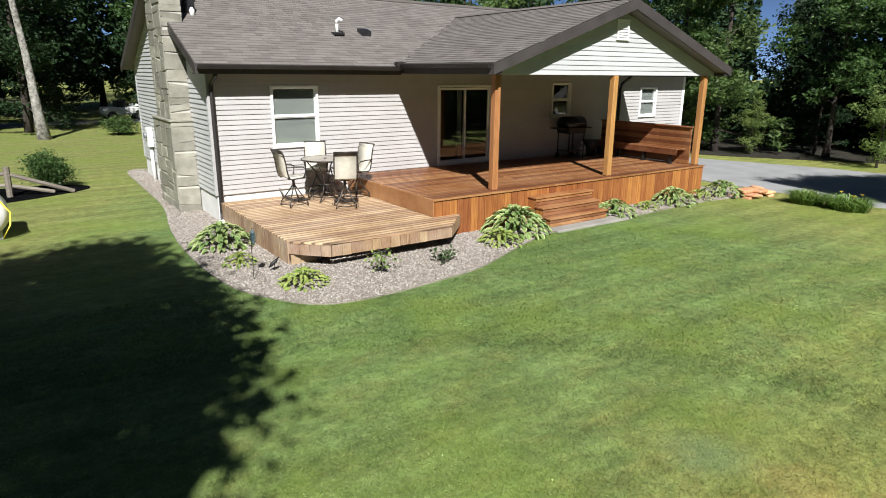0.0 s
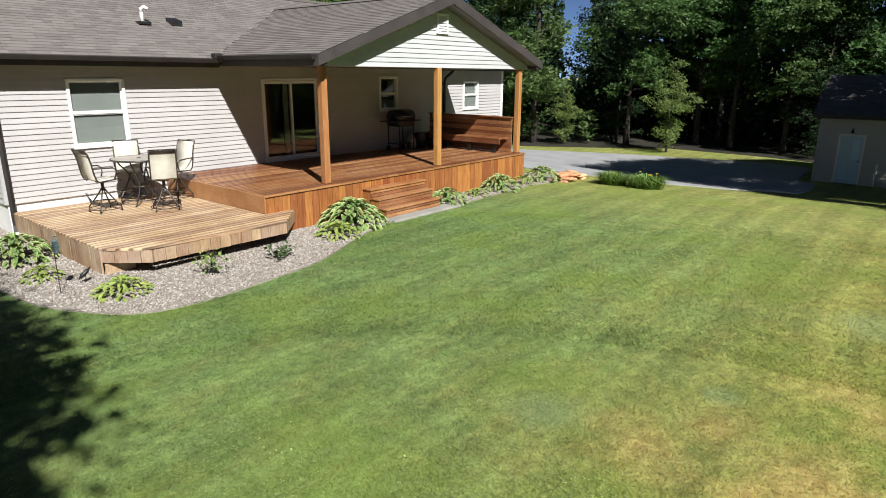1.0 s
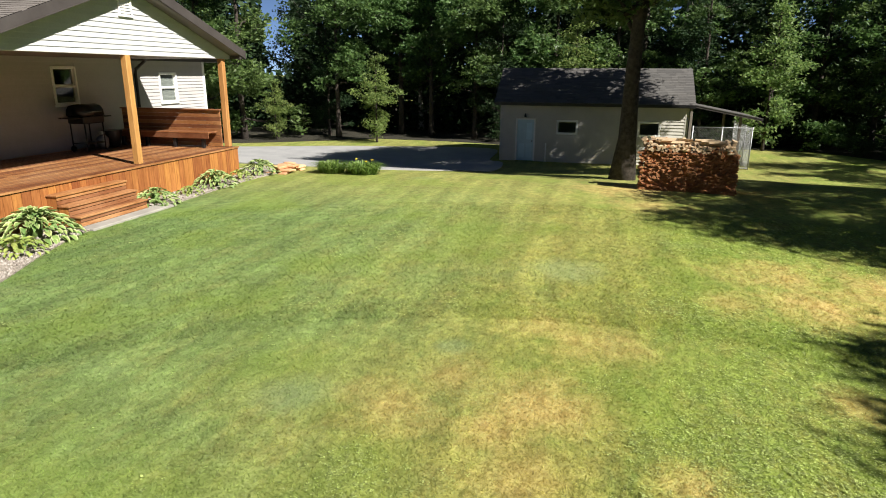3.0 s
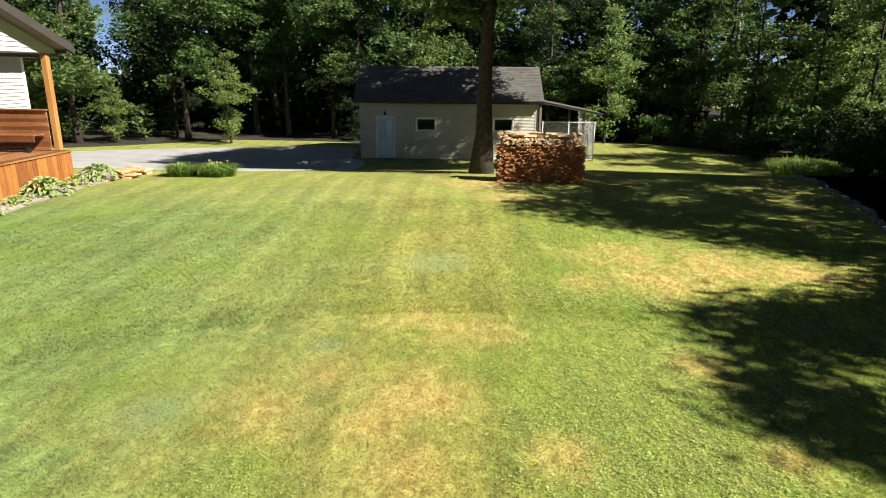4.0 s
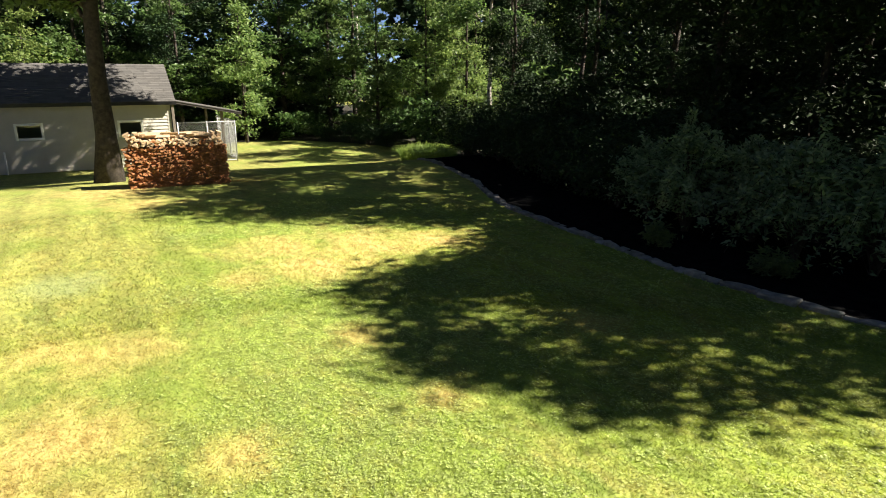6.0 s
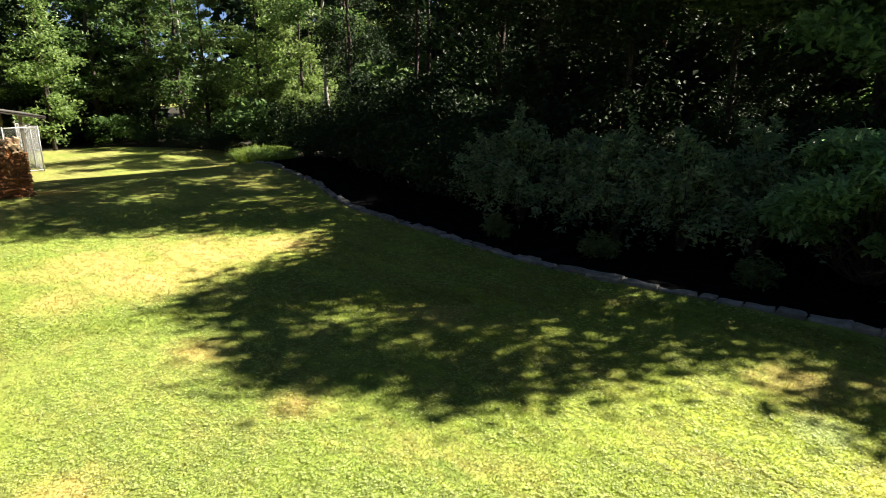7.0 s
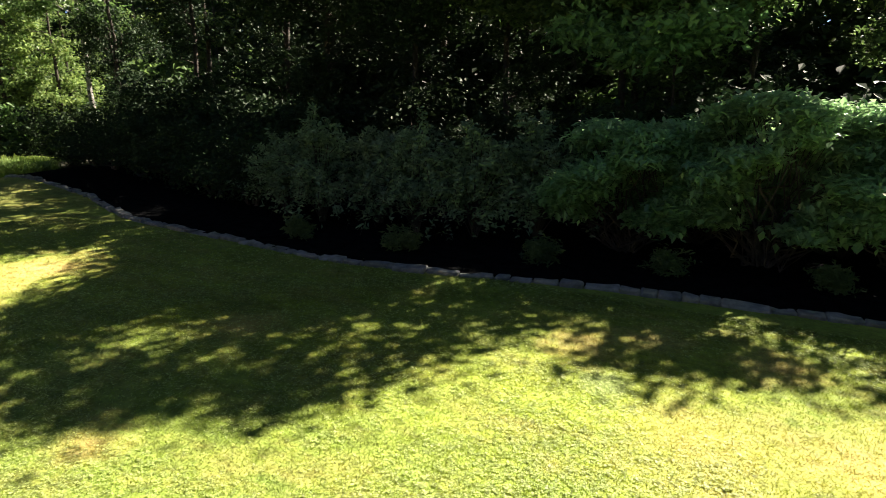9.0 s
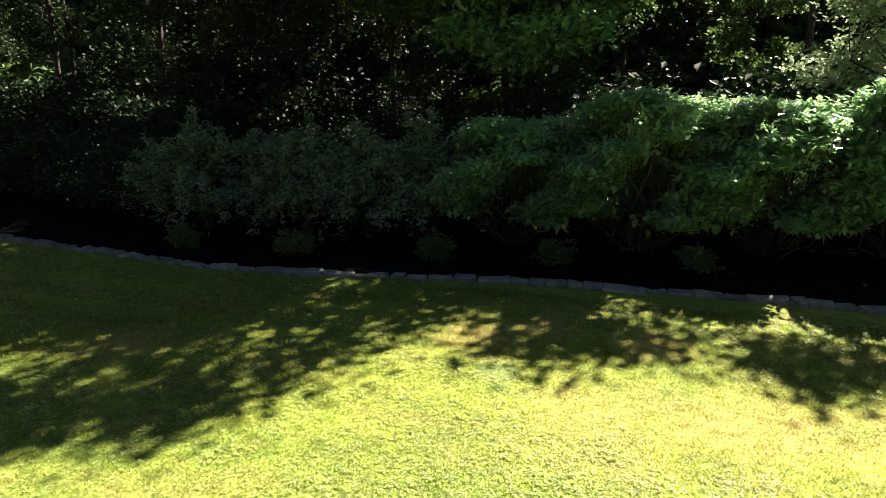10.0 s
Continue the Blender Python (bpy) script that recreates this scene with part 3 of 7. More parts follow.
def wall_core(x0, x1, y0, y1, z0, z1, holes):
    s = Shape()
    levels = sorted({z0, z1, *[h for o in holes for h in o[2:] if z0 < h < z1]})
    for a, b in zip(levels, levels[1:]):
        for lo, hi in spans(x0, x1, a, b, holes):
            s.box(lo, hi, y0, y1, a, b)
    return s


def lap_board(a, b, z, deep=0.022, high=COURSE):
    """One siding course from a to b along x, its lower edge standing proud of the wall plane y = 0."""
    prof = [(0.0, z), (-deep, z), (-deep, z + 0.008), (-0.002, z + high), (0.0, z + high)]
    n = len(prof)
    s = Shape()
    s.add([(a, y, h) for y, h in prof] + [(b, y, h) for y, h in prof], [(i, (i + 1) % n, n + (i + 1) % n, n + i) for i in range(n)] + [tuple(range(n)), tuple(range(2 * n - 1, n - 1, -1))])
    return s


wall = part("wall", wall_core(0, HX, 0.0, 0.16, SILL_Z, EAVE_Z + 0.1, OPENINGS), SIDING, house, "wall of pale greige vinyl siding")
z = SILL_Z
while z < EAVE_Z - 0.05:
    for lo, hi in spans(0.10, HX - 0.10, z, z + COURSE, [(a - 0.0, b + 0.0, c, d) for a, b, c, d in OPENINGS]):
        part("siding_board", lap_board(lo, hi, z), SIDING, wall)
    z += COURSE
for x in (-0.02, HX - 0.10):
    part("corner_trim", Shape().box(x, x + 0.12, -0.026, 0.0, SILL_Z, EAVE_Z - 0.05), WHITE if x > 1 else SIDING, wall)
part("foundation", Shape().box(0.02, HX - 0.02, 0.02, 0.2, -1.9, SILL_Z).box(0.02, 0.2, 0.2, HY - 0.02, -1.9, SILL_Z).box(HX - 0.2, HX - 0.02, 0.2, HY - 0.02, -1.9, SILL_Z).box(0.2, HX - 0.2, HY - 0.2, HY - 0.02, -1.9, SILL_Z), FOUNDATION, house, "white painted block foundation")


def gable_top(y):
    return min(EAVE_Z + SLOPE * (y - EAVE_Y), EAVE_Z + SLOPE * (HY - EAVE_Y - y)) - 0.14


# end walls: one seen beside the chimney, one turned to the drive
for x0, x1, face, seen in ((0.0, 0.16, 0.0, True), (HX - 0.16, HX, HX, False)):
    s = Shape()
    prof = [(0.16, SILL_Z), (HY, SILL_Z), (HY, gable_top(HY)), (RIDGE_Y, gable_top(RIDGE_Y)), (0.16, gable_top(0.16))]
    s.add([(x0, y, h) for y, h in prof] + [(x1, y, h) for y, h in prof], [(0, 1, 2, 3, 4), (9, 8, 7, 6, 5)] + [(i, (i + 1) % 5, 5 + (i + 1) % 5, 5 + i) for i in range(5)])
    end = part("end_wall", s, GABLE_SIDING, house, "gable wall of pale blue-white vinyl siding")
    z = SILL_Z
    while z < gable_top(RIDGE_Y) - COURSE:
        lo, hi = 0.10, HY - 0.10
        top = z + COURSE
        if top > gable_top(0.1):
            lo = (top + 0.14 - EAVE_Z) / SLOPE + EAVE_Y
            hi = HY - lo
        if hi - lo > 0.15:
            turn = Matrix.Rotation(radians(-90), 4, "Z") if seen else Matrix.Translation((HX, 0, 0)) @ Matrix.Rotation(radians(90), 4, "Z")
            b = lap_board(-hi, -lo, z) if seen else lap_board(lo, hi, z)
            part("siding_board", b, GABLE_SIDING, end, m=turn)
        z += COURSE
    if seen:
        for y in (0.0, HY - 0.1):
            part("corner_trim", Shape().box(-0.026, 0.0, y, y + 0.1, SILL_Z, EAVE_Z - 0.1), GABLE_SIDING, end)
part("back_wall", Shape().box(0.16, HX - 0.16, HY - 0.16, HY, SILL_Z, EAVE_Z + 0.1), SIDING, house)
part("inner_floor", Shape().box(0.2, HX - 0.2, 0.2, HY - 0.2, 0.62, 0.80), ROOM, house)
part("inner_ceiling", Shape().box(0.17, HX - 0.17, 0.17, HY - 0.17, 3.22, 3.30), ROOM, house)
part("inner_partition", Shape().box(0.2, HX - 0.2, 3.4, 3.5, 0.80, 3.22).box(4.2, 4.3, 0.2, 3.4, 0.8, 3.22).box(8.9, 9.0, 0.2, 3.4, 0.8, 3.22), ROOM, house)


# roofs
def roof_slab(corners, thick=0.13):
    s = Shape()
    n = len(corners)
    s.add(corners + [(x, y, z - thick) for x, y, z in corners], [tuple(range(n)), tuple(range(2 * n - 1, n - 1, -1))] + [(i, (i + 1) % n, n + (i + 1) % n, n + i) for i in range(n)])
    return s


RX0, RX1 = -0.30, HX + 0.30
VALLEY_Y = EAVE_Y + (PTOP - EAVE_Z) / SLOPE
roof = part("roof", roof_slab([(RX0, EAVE_Y, EAVE_Z - 0.02), (RX1, EAVE_Y, EAVE_Z - 0.02), (RX1, RIDGE_Y, RIDGE_Z - 0.02), (RX0, RIDGE_Y, RIDGE_Z - 0.02)]), SHINGLE, house, "low-pitched roof of grey-brown asphalt shingles")
part("roof_back", roof_slab([(RX0, RIDGE_Y, RIDGE_Z - 0.02), (RX1, RIDGE_Y, RIDGE_Z - 0.02), (RX1, HY - EAVE_Y, EAVE_Z - 0.02), (RX0, HY - EAVE_Y, EAVE_Z - 0.02)]), SHINGLE, house)
porch_roof = part("porch_roof", roof_slab([(PX - PHALF, EAVE_Y + 0.02, PTOP - PSLOPE * PHALF - 0.02), (PX - PHALF, PFRONT, PTOP - PSLOPE * PHALF - 0.02), (PX, PFRONT, PTOP - 0.02), (PX, VALLEY_Y, PTOP - 0.02)]), SHINGLE, house, "gabled porch roof of grey-brown shingles")
part("porch_roof_side", roof_slab([(PX, VALLEY_Y, PTOP - 0.02), (PX, PFRONT, PTOP - 0.02), (PX + PHALF, PFRONT, PTOP - PSLOPE * PHALF - 0.02), (PX + PHALF, EAVE_Y + 0.02, PTOP - PSLOPE * PHALF - 0.02)]), SHINGLE, house)
part("ridge_cap", Shape().box(RX0, RX1, RIDGE_Y - 0.12, RIDGE_Y + 0.12, RIDGE_Z - 0.045, RIDGE_Z + 0.025), SHINGLE, roof)
part("ridge_cap", Shape().add([(PX - 0.14, PFRONT - 0.01, PTOP - 0.035), (PX, PFRONT - 0.01, PTOP + 0.03), (PX + 0.14, PFRONT - 0.01, PTOP - 0.035), (PX - 0.14, VALLEY_Y, PTOP - 0.035), (PX, VALLEY_Y, PTOP + 0.03), (PX + 0.14, VALLEY_Y, PTOP - 0.035)], [(0, 1, 4, 3), (1, 2, 5, 4), (0, 2, 1), (3, 4, 5), (0, 3, 5, 2)]), SHINGLE, porch_roof)


def shingle_courses(u0, u1, length, corner, along, up, normal, keep, pick, owner):
    """Courses of shingle tabs on a slope: single pieces where pick() says so, the rest joined."""
    rest_v, rest_f, singles = [], [], 0
    rows = int(length / 0.142)
    rng = random.Random(int(corner[0] * 100) + 7)
    for r in range(rows + 1):
        u = u0 - rng.random() * 0.3
        while u < u1:
            w = rng.choice((0.17, 0.25, 0.33, 0.42))
            a, b = max(u, u0), min(u + w - 0.006, u1)
            u += w
            if b - a < 0.03 or not keep((a + b) / 2, r * 0.142 + 0.07):
                continue
            d0, d1 = r * 0.142, min(r * 0.142 + 0.165, length)
            lift = 0.010 + 0.003 * rng.random()
            base = [corner + along * p + up * q for p, q in ((a, d0), (b, d0), (b, d1), (a, d1))]
            box = [base[0] - normal * 0.02, base[1] - normal * 0.02, base[2] - normal * 0.02, base[3] - normal * 0.02, base[0] + normal * lift, base[1] + normal * lift, base[2] + normal * 0.001, base[3] + normal * 0.001]
            quads = [(4, 5, 6, 7), (0, 1, 5, 4), (1, 2, 6, 5), (3, 0, 4, 7)]
            if singles < 280 and pick((a + b) / 2, d0):
                part("shingle", Shape().add(box, quads), SHINGLE, owner)
                singles += 1
            else:
                o = len(rest_v)
                rest_v += [tuple(p) for p in box]
                rest_f += [tuple(o + i for i in q) for q in quads]
    tagged(part("shingles", raw_mesh("shingles", rest_v, rest_f, SHINGLE), None, owner), kind="stuff")


# fascia, rakes, gutters
for x0, x1 in ((RX0, PX - PHALF), (PX + PHALF, RX1)):
    part("fascia", Shape().box(x0, x1, EAVE_Y - 0.022, EAVE_Y - 0.001, EAVE_Z - 0.21, EAVE_Z - 0.015), FASCIA, roof, "dark brown fascia")


def gutter(a, b, y, z):
    prof = [(0, 0), (-0.03, -0.075), (-0.09, -0.085), (-0.115, -0.03), (-0.125, 0.0), (-0.115, 0.0), (-0.10, -0.03), (-0.08, -0.072), (-0.035, -0.065), (-0.012, 0)]
    n = len(prof)
    return Shape().add([(a, y + p, z + q) for p, q in prof] + [(b, y + p, z + q) for p, q in prof], [(i, (i + 1) % n, n + (i + 1) % n, n + i) for i in range(n)] + [tuple(range(n)), tuple(range(2 * n - 1, n - 1, -1))])


part("gutter", gutter(RX0, PX - PHALF - 0.05, EAVE_Y - 0.024, EAVE_Z - 0.03), GUTTER, roof, "brown metal gutter")
part("gutter", gutter(PX + PHALF + 0.05, RX1, EAVE_Y - 0.024, EAVE_Z - 0.03), GUTTER, roof, "brown metal gutter")
part("valley_box", Shape().soft_box(PX - PHALF - 0.16, PX - PHALF + 0.1, EAVE_Y - 0.16, EAVE_Y + 0.06, EAVE_Z - 0.04, EAVE_Z + 0.09, 0.02), GUTTER, roof)
for side in (-1, 1):
    # rake boards of the porch gable
    e = (PX + side * (PHALF + 0.02), PFRONT - 0.012, PTOP - PSLOPE * (PHALF + 0.02))
    t = (PX, PFRONT - 0.012, PTOP)
    s = Shape()
    s.add([(e[0], PFRONT - 0.03, e[2] - 0.24), (t[0], PFRONT - 0.03, t[2] - 0.26), (t[0], PFRONT - 0.03, t[2] - 0.03), (e[0], PFRONT - 0.03, e[2] - 0.03),
           (e[0], PFRONT - 0.001, e[2] - 0.24), (t[0], PFRONT - 0.001, t[2] - 0.26), (t[0], PFRONT - 0.001, t[2] - 0.03), (e[0], PFRONT - 0.001, e[2] - 0.03)],
          [(0, 1, 2, 3), (7, 6, 5, 4), (0, 4, 5, 1), (1, 5, 6, 2), (2, 6, 7, 3), (3, 7, 4, 0)])
    part("rake_board", s, FASCIA, porch_roof, "brown rake board")
    x = PX + side * PHALF
    part("fascia", Shape().box(min(x, x + side * 0.02), max(x, x + side * 0.02), PFRONT, EAVE_Y - 0.16, e[2] - 0.24, e[2] - 0.02), FASCIA, porch_roof)
    g = part("gutter", gutter(-3.30, 0.0, 0.0, e[2] - 0.03), GUTTER, porch_roof, "brown metal gutter", m=Matrix.Translation((x + side * 0.022, EAVE_Y - 0.17, 0)) @ Matrix.Rotation(radians(-90 if side < 0 else 90), 4, "Z") @ Matrix.Translation((3.30 if side < 0 else 0, 0, 0)))
    # rakes of the main roof at both ends
for x, dx in ((RX0, -0.022), (RX1, 0.0)):
    for y0, y1 in ((EAVE_Y, RIDGE_Y), (HY - EAVE_Y, RIDGE_Y)):
        s = Shape()
        v = [(x + dx + k, y, zz + off) for k in (0, 0.022) for y, zz in ((y0, EAVE_Z), (y1, RIDGE_Z)) for off in (-0.22, -0.02)]
        s.add(v, [(0, 2, 3, 1), (4, 5, 7, 6), (0, 1, 5, 4), (2, 6, 7, 3), (1, 3, 7, 5), (0, 4, 6, 2)])
        part("rake_board", s, FASCIA, roof, "brown rake board")
for x0, x1 in ((RX0 + 0.02, PX - PHALF), (PX + PHALF, RX1 - 0.02)):
    part("eave_soffit", Shape().box(x0, x1, EAVE_Y, -0.03, 3.155, 3.175), SOFFIT, house)

# porch gable: beam, face, ceiling, posts
BEAM_Z = 3.19
FACE_Y = -3.60


def porch_under(x):
    return PTOP - PSLOPE * abs(x - PX) - 0.155


s = Shape()
prof = [(PX - 3.95, BEAM_Z), (PX + 3.95, BEAM_Z), (PX + 3.95, porch_under(PX + 3.95)), (PX, porch_under(PX)), (PX - 3.95, porch_under(PX - 3.95))]
s.add([(x, FACE_Y, h) for x, h in prof] + [(x, FACE_Y + 0.12, h) for x, h in prof], [(0, 1, 2, 3, 4), (9, 8, 7, 6, 5)] + [(i, (i + 1) % 5, 5 + (i + 1) % 5, 5 + i) for i in range(5)])
gable = part("gable_face", s, GABLE_SIDING, house, "porch gable face of pale siding")
z = BEAM_Z + 0.005
while z < porch_under(PX) - 0.1:
    half = min(3.95, (PTOP - 0.155 - z - COURSE) / PSLOPE)
    if half > 0.1:
        part("siding_board", lap_board(PX - half, PX + half, z, 0.019, COURSE), GABLE_SIDING, gable, m=Matrix.Translation((0, FACE_Y, 0)))
    z += COURSE
vent = part("gable_vent", Shape().box(PX - 0.20, PX - 0.16, FACE_Y - 0.05, FACE_Y - 0.019, 4.02, 4.42).box(PX + 0.16, PX + 0.20, FACE_Y - 0.05, FACE_Y - 0.019, 4.02, 4.42).box(PX - 0.22, PX + 0.22, FACE_Y - 0.055, FACE_Y - 0.019, 3.98, 4.03).box(PX - 0.22, PX + 0.22, FACE_Y - 0.055, FACE_Y - 0.019, 4.40, 4.44), WHITE, house, "white louvred gable vent")
for i in range(6):
    zz = 4.045 + i * 0.06
    part("louvre", Shape().add([(PX - 0.16, FACE_Y - 0.05, zz), (PX + 0.16, FACE_Y - 0.05, zz), (PX + 0.16, FACE_Y - 0.02, zz + 0.05), (PX - 0.16, FACE_Y - 0.02, zz + 0.05), (PX - 0.16, FACE_Y - 0.05, zz + 0.008), (PX + 0.16, FACE_Y - 0.05, zz + 0.008), (PX + 0.16, FACE_Y - 0.02, zz + 0.058), (PX - 0.16, FACE_Y - 0.02, zz + 0.058)],
                               [(0, 1, 2, 3), (7, 6, 5, 4), (0, 4, 5, 1), (2, 6, 7, 3)]), WHITE, vent)
part("porch_ceiling", Shape().box(PX - PHALF + 0.03, PX + PHALF - 0.03, FACE_Y + 0.12, -0.03, BEAM_Z + 0.001, BEAM_Z + 0.03), SOFFIT, house, "dim porch ceiling")
for side in (-1, 1):
    part("rake_soffit", roof_slab([(PX, PFRONT, PTOP - 0.26), (PX + side * PHALF, PFRONT, PTOP - PSLOPE * PHALF - 0.22), (PX + side * PHALF, FACE_Y - 0.02, PTOP - PSLOPE * PHALF - 0.22), (PX, FACE_Y - 0.02, PTOP - 0.26)], 0.015), SOFFIT, porch_roof)
    x = PX + side * 3.98
    part("eave_return", Shape().soft_box(x - 0.10, x + 0.10, PFRONT + 0.005, FACE_Y - 0.02, BEAM_Z, BEAM_Z + 0.10, 0.01), FASCIA, porch_roof)
DECK_Z = 0.81
for x in (4.82, 8.45, 12.08):
    part("porch_post", Shape().soft_box(x - 0.075, x + 0.075, FACE_Y - 0.045, FACE_Y + 0.105, DECK_Z, BEAM_Z - 0.002, 0.012), POST_WOOD, house, "square cedar-stained porch post")


# windows and the sliding door
def window(a, b, c, d, label, blind, sash=True, y=0.0):
    """A white double-hung window in the opening a..b, c..d of a wall plane at y."""
    w = 0.05
    frame_s = Shape()
    for q in ((a - 0.01, a + w, c, d), (b - w, b + 0.01, c, d), (a + w, b - w, d - w, d + 0.01), (a + w, b - w, c - 0.01, c + w)):
        frame_s.soft_box(q[0], q[1], y - 0.045, y + 0.08, q[2], q[3], 0.008)
    win = part("window", frame_s, WHITE, house, label)
    mid = (c + d) / 2
    part("window_sill", Shape().soft_box(a - 0.03, b + 0.03, y - 0.06, y - 0.005, c - 0.035, c + 0.002, 0.008), WHITE, win)
    if sash:
        part("meeting_rail", Shape().soft_box(a + w, b - w, y - 0.012, y + 0.05, mid - 0.022, mid + 0.022, 0.005), WHITE, win)
    for lo, hi, dy in ((c + w, mid - 0.02, 0.02), (mid + 0.02, d - w, 0.035)):
        st = 0.022
        part("sash", Shape().box(a + w, a + w + st, y + dy - 0.012, y + dy + 0.012, lo, hi).box(b - w - st, b - w, y + dy - 0.012, y + dy + 0.012, lo, hi).box(a + w + st, b - w - st, y + dy - 0.012, y + dy + 0.012, lo, lo + st).box(a + w + st, b - w - st, y + dy - 0.012, y + dy + 0.012, hi - st, hi), WHITE, win)
        pane = part("pane", Shape().box(a + w + st, b - w - st, y + dy - 0.002, y + dy + 0.002, lo + st, hi - st), GLASS, win)
        pane.visible_shadow = False
    if blind:
        s = Shape()
        zz = c + 0.05
        while zz < d - 0.05:
            s.add([(a + 0.05, y + 0.050, zz), (b - 0.05, y + 0.050, zz), (b - 0.05, y + 0.053, zz + 0.043), (a + 0.05, y + 0.053, zz + 0.043)], [(0, 1, 2, 3)])
            zz += 0.04
        part("blind", s, BLIND, win, "closed grey-green blind")
    return win


window(*OPENINGS[0], "white double-hung window with a closed blind", True)
window(*OPENINGS[2], "small dark window under the porch", False)
window(*OPENINGS[3], "small white double-hung window with a pale blind", True)
a, b, c, d = OPENINGS[1]
s = Shape()
for q in ((a - 0.01, a + 0.06, c, d), (b - 0.06, b + 0.01, c, d), (a + 0.06, b - 0.06, d - 0.045, d + 0.015), (a + 0.06, b - 0.06, c, c + 0.07)):
    s.soft_box(q[0], q[1], -0.04, 0.10, q[2], q[3], 0.008)
door = part("sliding_door", s, WHITE, house, "white-framed sliding glass patio door, closed")
mid = (a + b) / 2
for lo, hi, y in ((a + 0.06, mid + 0.03, 0.03), (mid - 0.03, b - 0.06, 0.065)):
    part("door_panel", Shape().box(lo, lo + 0.055, y - 0.015, y + 0.015, c + 0.07, d - 0.06).box(hi - 0.055, hi, y - 0.015, y + 0.015, c + 0.07, d - 0.06).box(lo + 0.055, hi - 0.055, y - 0.015, y + 0.015, c + 0.07, c + 0.14).box(lo + 0.055, hi - 0.055, y - 0.015, y + 0.015, d - 0.12, d - 0.06), WHITE, door)
    pane = part("pane", Shape().box(lo + 0.055, hi - 0.055, y - 0.003, y + 0.003, c + 0.14, d - 0.12), GLASS, door)
    pane.visible_shadow = False
part("door_handle", Shape().soft_box(mid - 0.02, mid + 0.005, -0.03, 0.012, 1.75, 1.95, 0.006), WHITE, door)
part("curtain", Shape().add(*(lambda n: ([(a + 0.75 + i * 0.02, 0.16 + 0.03 * math.sin(i * 1.7), zz) for zz in (0.86, 2.84) for i in range(n)], [(i, i + 1, n + i + 1, n + i) for i in range(n - 1)]))(9), True), BLIND, door, "gathered curtain behind the glass")

# downspouts
part("downspout", Shape().tube([(0.10, -0.46, 3.28), (0.08, -0.40, 3.14), (0.06, -0.10, 2.96), (0.06, -0.075, 2.80), (0.06, -0.075, 0.20), (0.04, -0.13, 0.06)], 0.045, 6, False), GUTTER, house, "brown metal downspout")
part("splash_elbow", Shape().soft_box(0.0, 0.12, -0.24, -0.10, 0.0, 0.09, 0.02), WHITE, house)
part("downspout", Shape().tube([(12.95, -0.52, 3.28), (12.95, -0.42, 3.12), (12.95, -0.10, 2.9), (12.95, -0.07, 2.75), (12.95, -0.07, 0.85)], 0.045, 6, False), GUTTER, house, "brown metal downspout")

# chimney of flat field stones
CH = [(-0.50, 0.0, 1.38, 3.25, -0.1, 2.12), (-0.46, 0.0, 1.50, 2.95, 2.12, 6.2)]
chimney = thing("chimney", "tall chimney of tan and grey flat field stones", "chimney")
for x0, x1, y0, y1, z0, z1 in CH:
    part("chimney_core", Shape().box(x0 + 0.02, x1, y0 + 0.02, y1 - 0.02, z0, z1), MORTAR, chimney, "pale mortar core")
part("shoulder", Shape().soft_box(-0.53, -0.0, 1.35, 3.28, 2.09, 2.15, 0.015), STONE, chimney, "stone shoulder ledge")
rng = random.Random(11)
for x0, x1, y0, y1, z0, z1 in CH:
    for face in ("front", "side"):
        zz = z0
        while zz < z1 - 0.05:
            hgt = min(rng.uniform(0.18, 0.42), z1 - zz)
            lo, end = (x0, x1) if face == "front" else (y0, y1)
            u = lo
            while u < end - 0.04:
                w = rng.uniform(0.30, 0.80)
                if end - u - w < 0.12:
                    w = end - u
                split = hgt > 0.22 and rng.random() < 0.4
                for za, zb in (((zz, zz + hgt * 0.48), (zz + hgt * 0.48, zz + hgt)) if split else ((zz, zz + hgt),)):
                    j, g = [rng.uniform(-0.045, 0.045) for _ in range(8)], 0.010
                    q = [(u + g, za + g + j[0]), (u + w - g, za + g + j[1]), (u + w - g + j[2] * 0.5, zb - g + j[3]), (u + g + j[4] * 0.5, zb - g + j[5])]
                    q = [(min(max(p, lo + 0.0), end - 0.0), h) for p, h in q]
                    out = rng.uniform(0.001, 0.006)
                    cx, cz = sum(p for p, _ in q) / 4, sum(h for _, h in q) / 4
                    inner = [(cx + (p - cx) * 0.98, cz + (h - cz) * 0.97) for p, h in q]
                    if face == "front":
                        v = [(p, y0 + 0.022, h) for p, h in q] + [(p, y0 - out * 0.6 + 0.006, h) for p, h in q] + [(p, y0 - out, h) for p, h in inner]
                    else:
                        v = [(x0 + 0.022, p, h) for p, h in q] + [(x0 - out * 0.6 + 0.006, p, h) for p, h in q] + [(x0 - out, p, h) for p, h in inner]
                    f = [(8, 9, 10, 11)] + [(i, (i + 1) % 4, 4 + (i + 1) % 4, 4 + i) for i in range(4)] + [(4 + i, 4 + (i + 1) % 4, 8 + (i + 1) % 4, 8 + i) for i in range(4)]
                    part("stone", Shape().add(v, f), STONE, chimney)
                u += w
            zz += hgt

# ---- decks ----
LOW_Z = 0.45
LOW = [(0.05, -0.05), (0.05, -3.93), (0.60, -4.48), (3.05, -4.53), (3.78, -3.80), (3.13, -3.80), (3.13, -0.05)]
UP_X0, UP_X1, UP_Y = 3.15, 12.20, -3.76


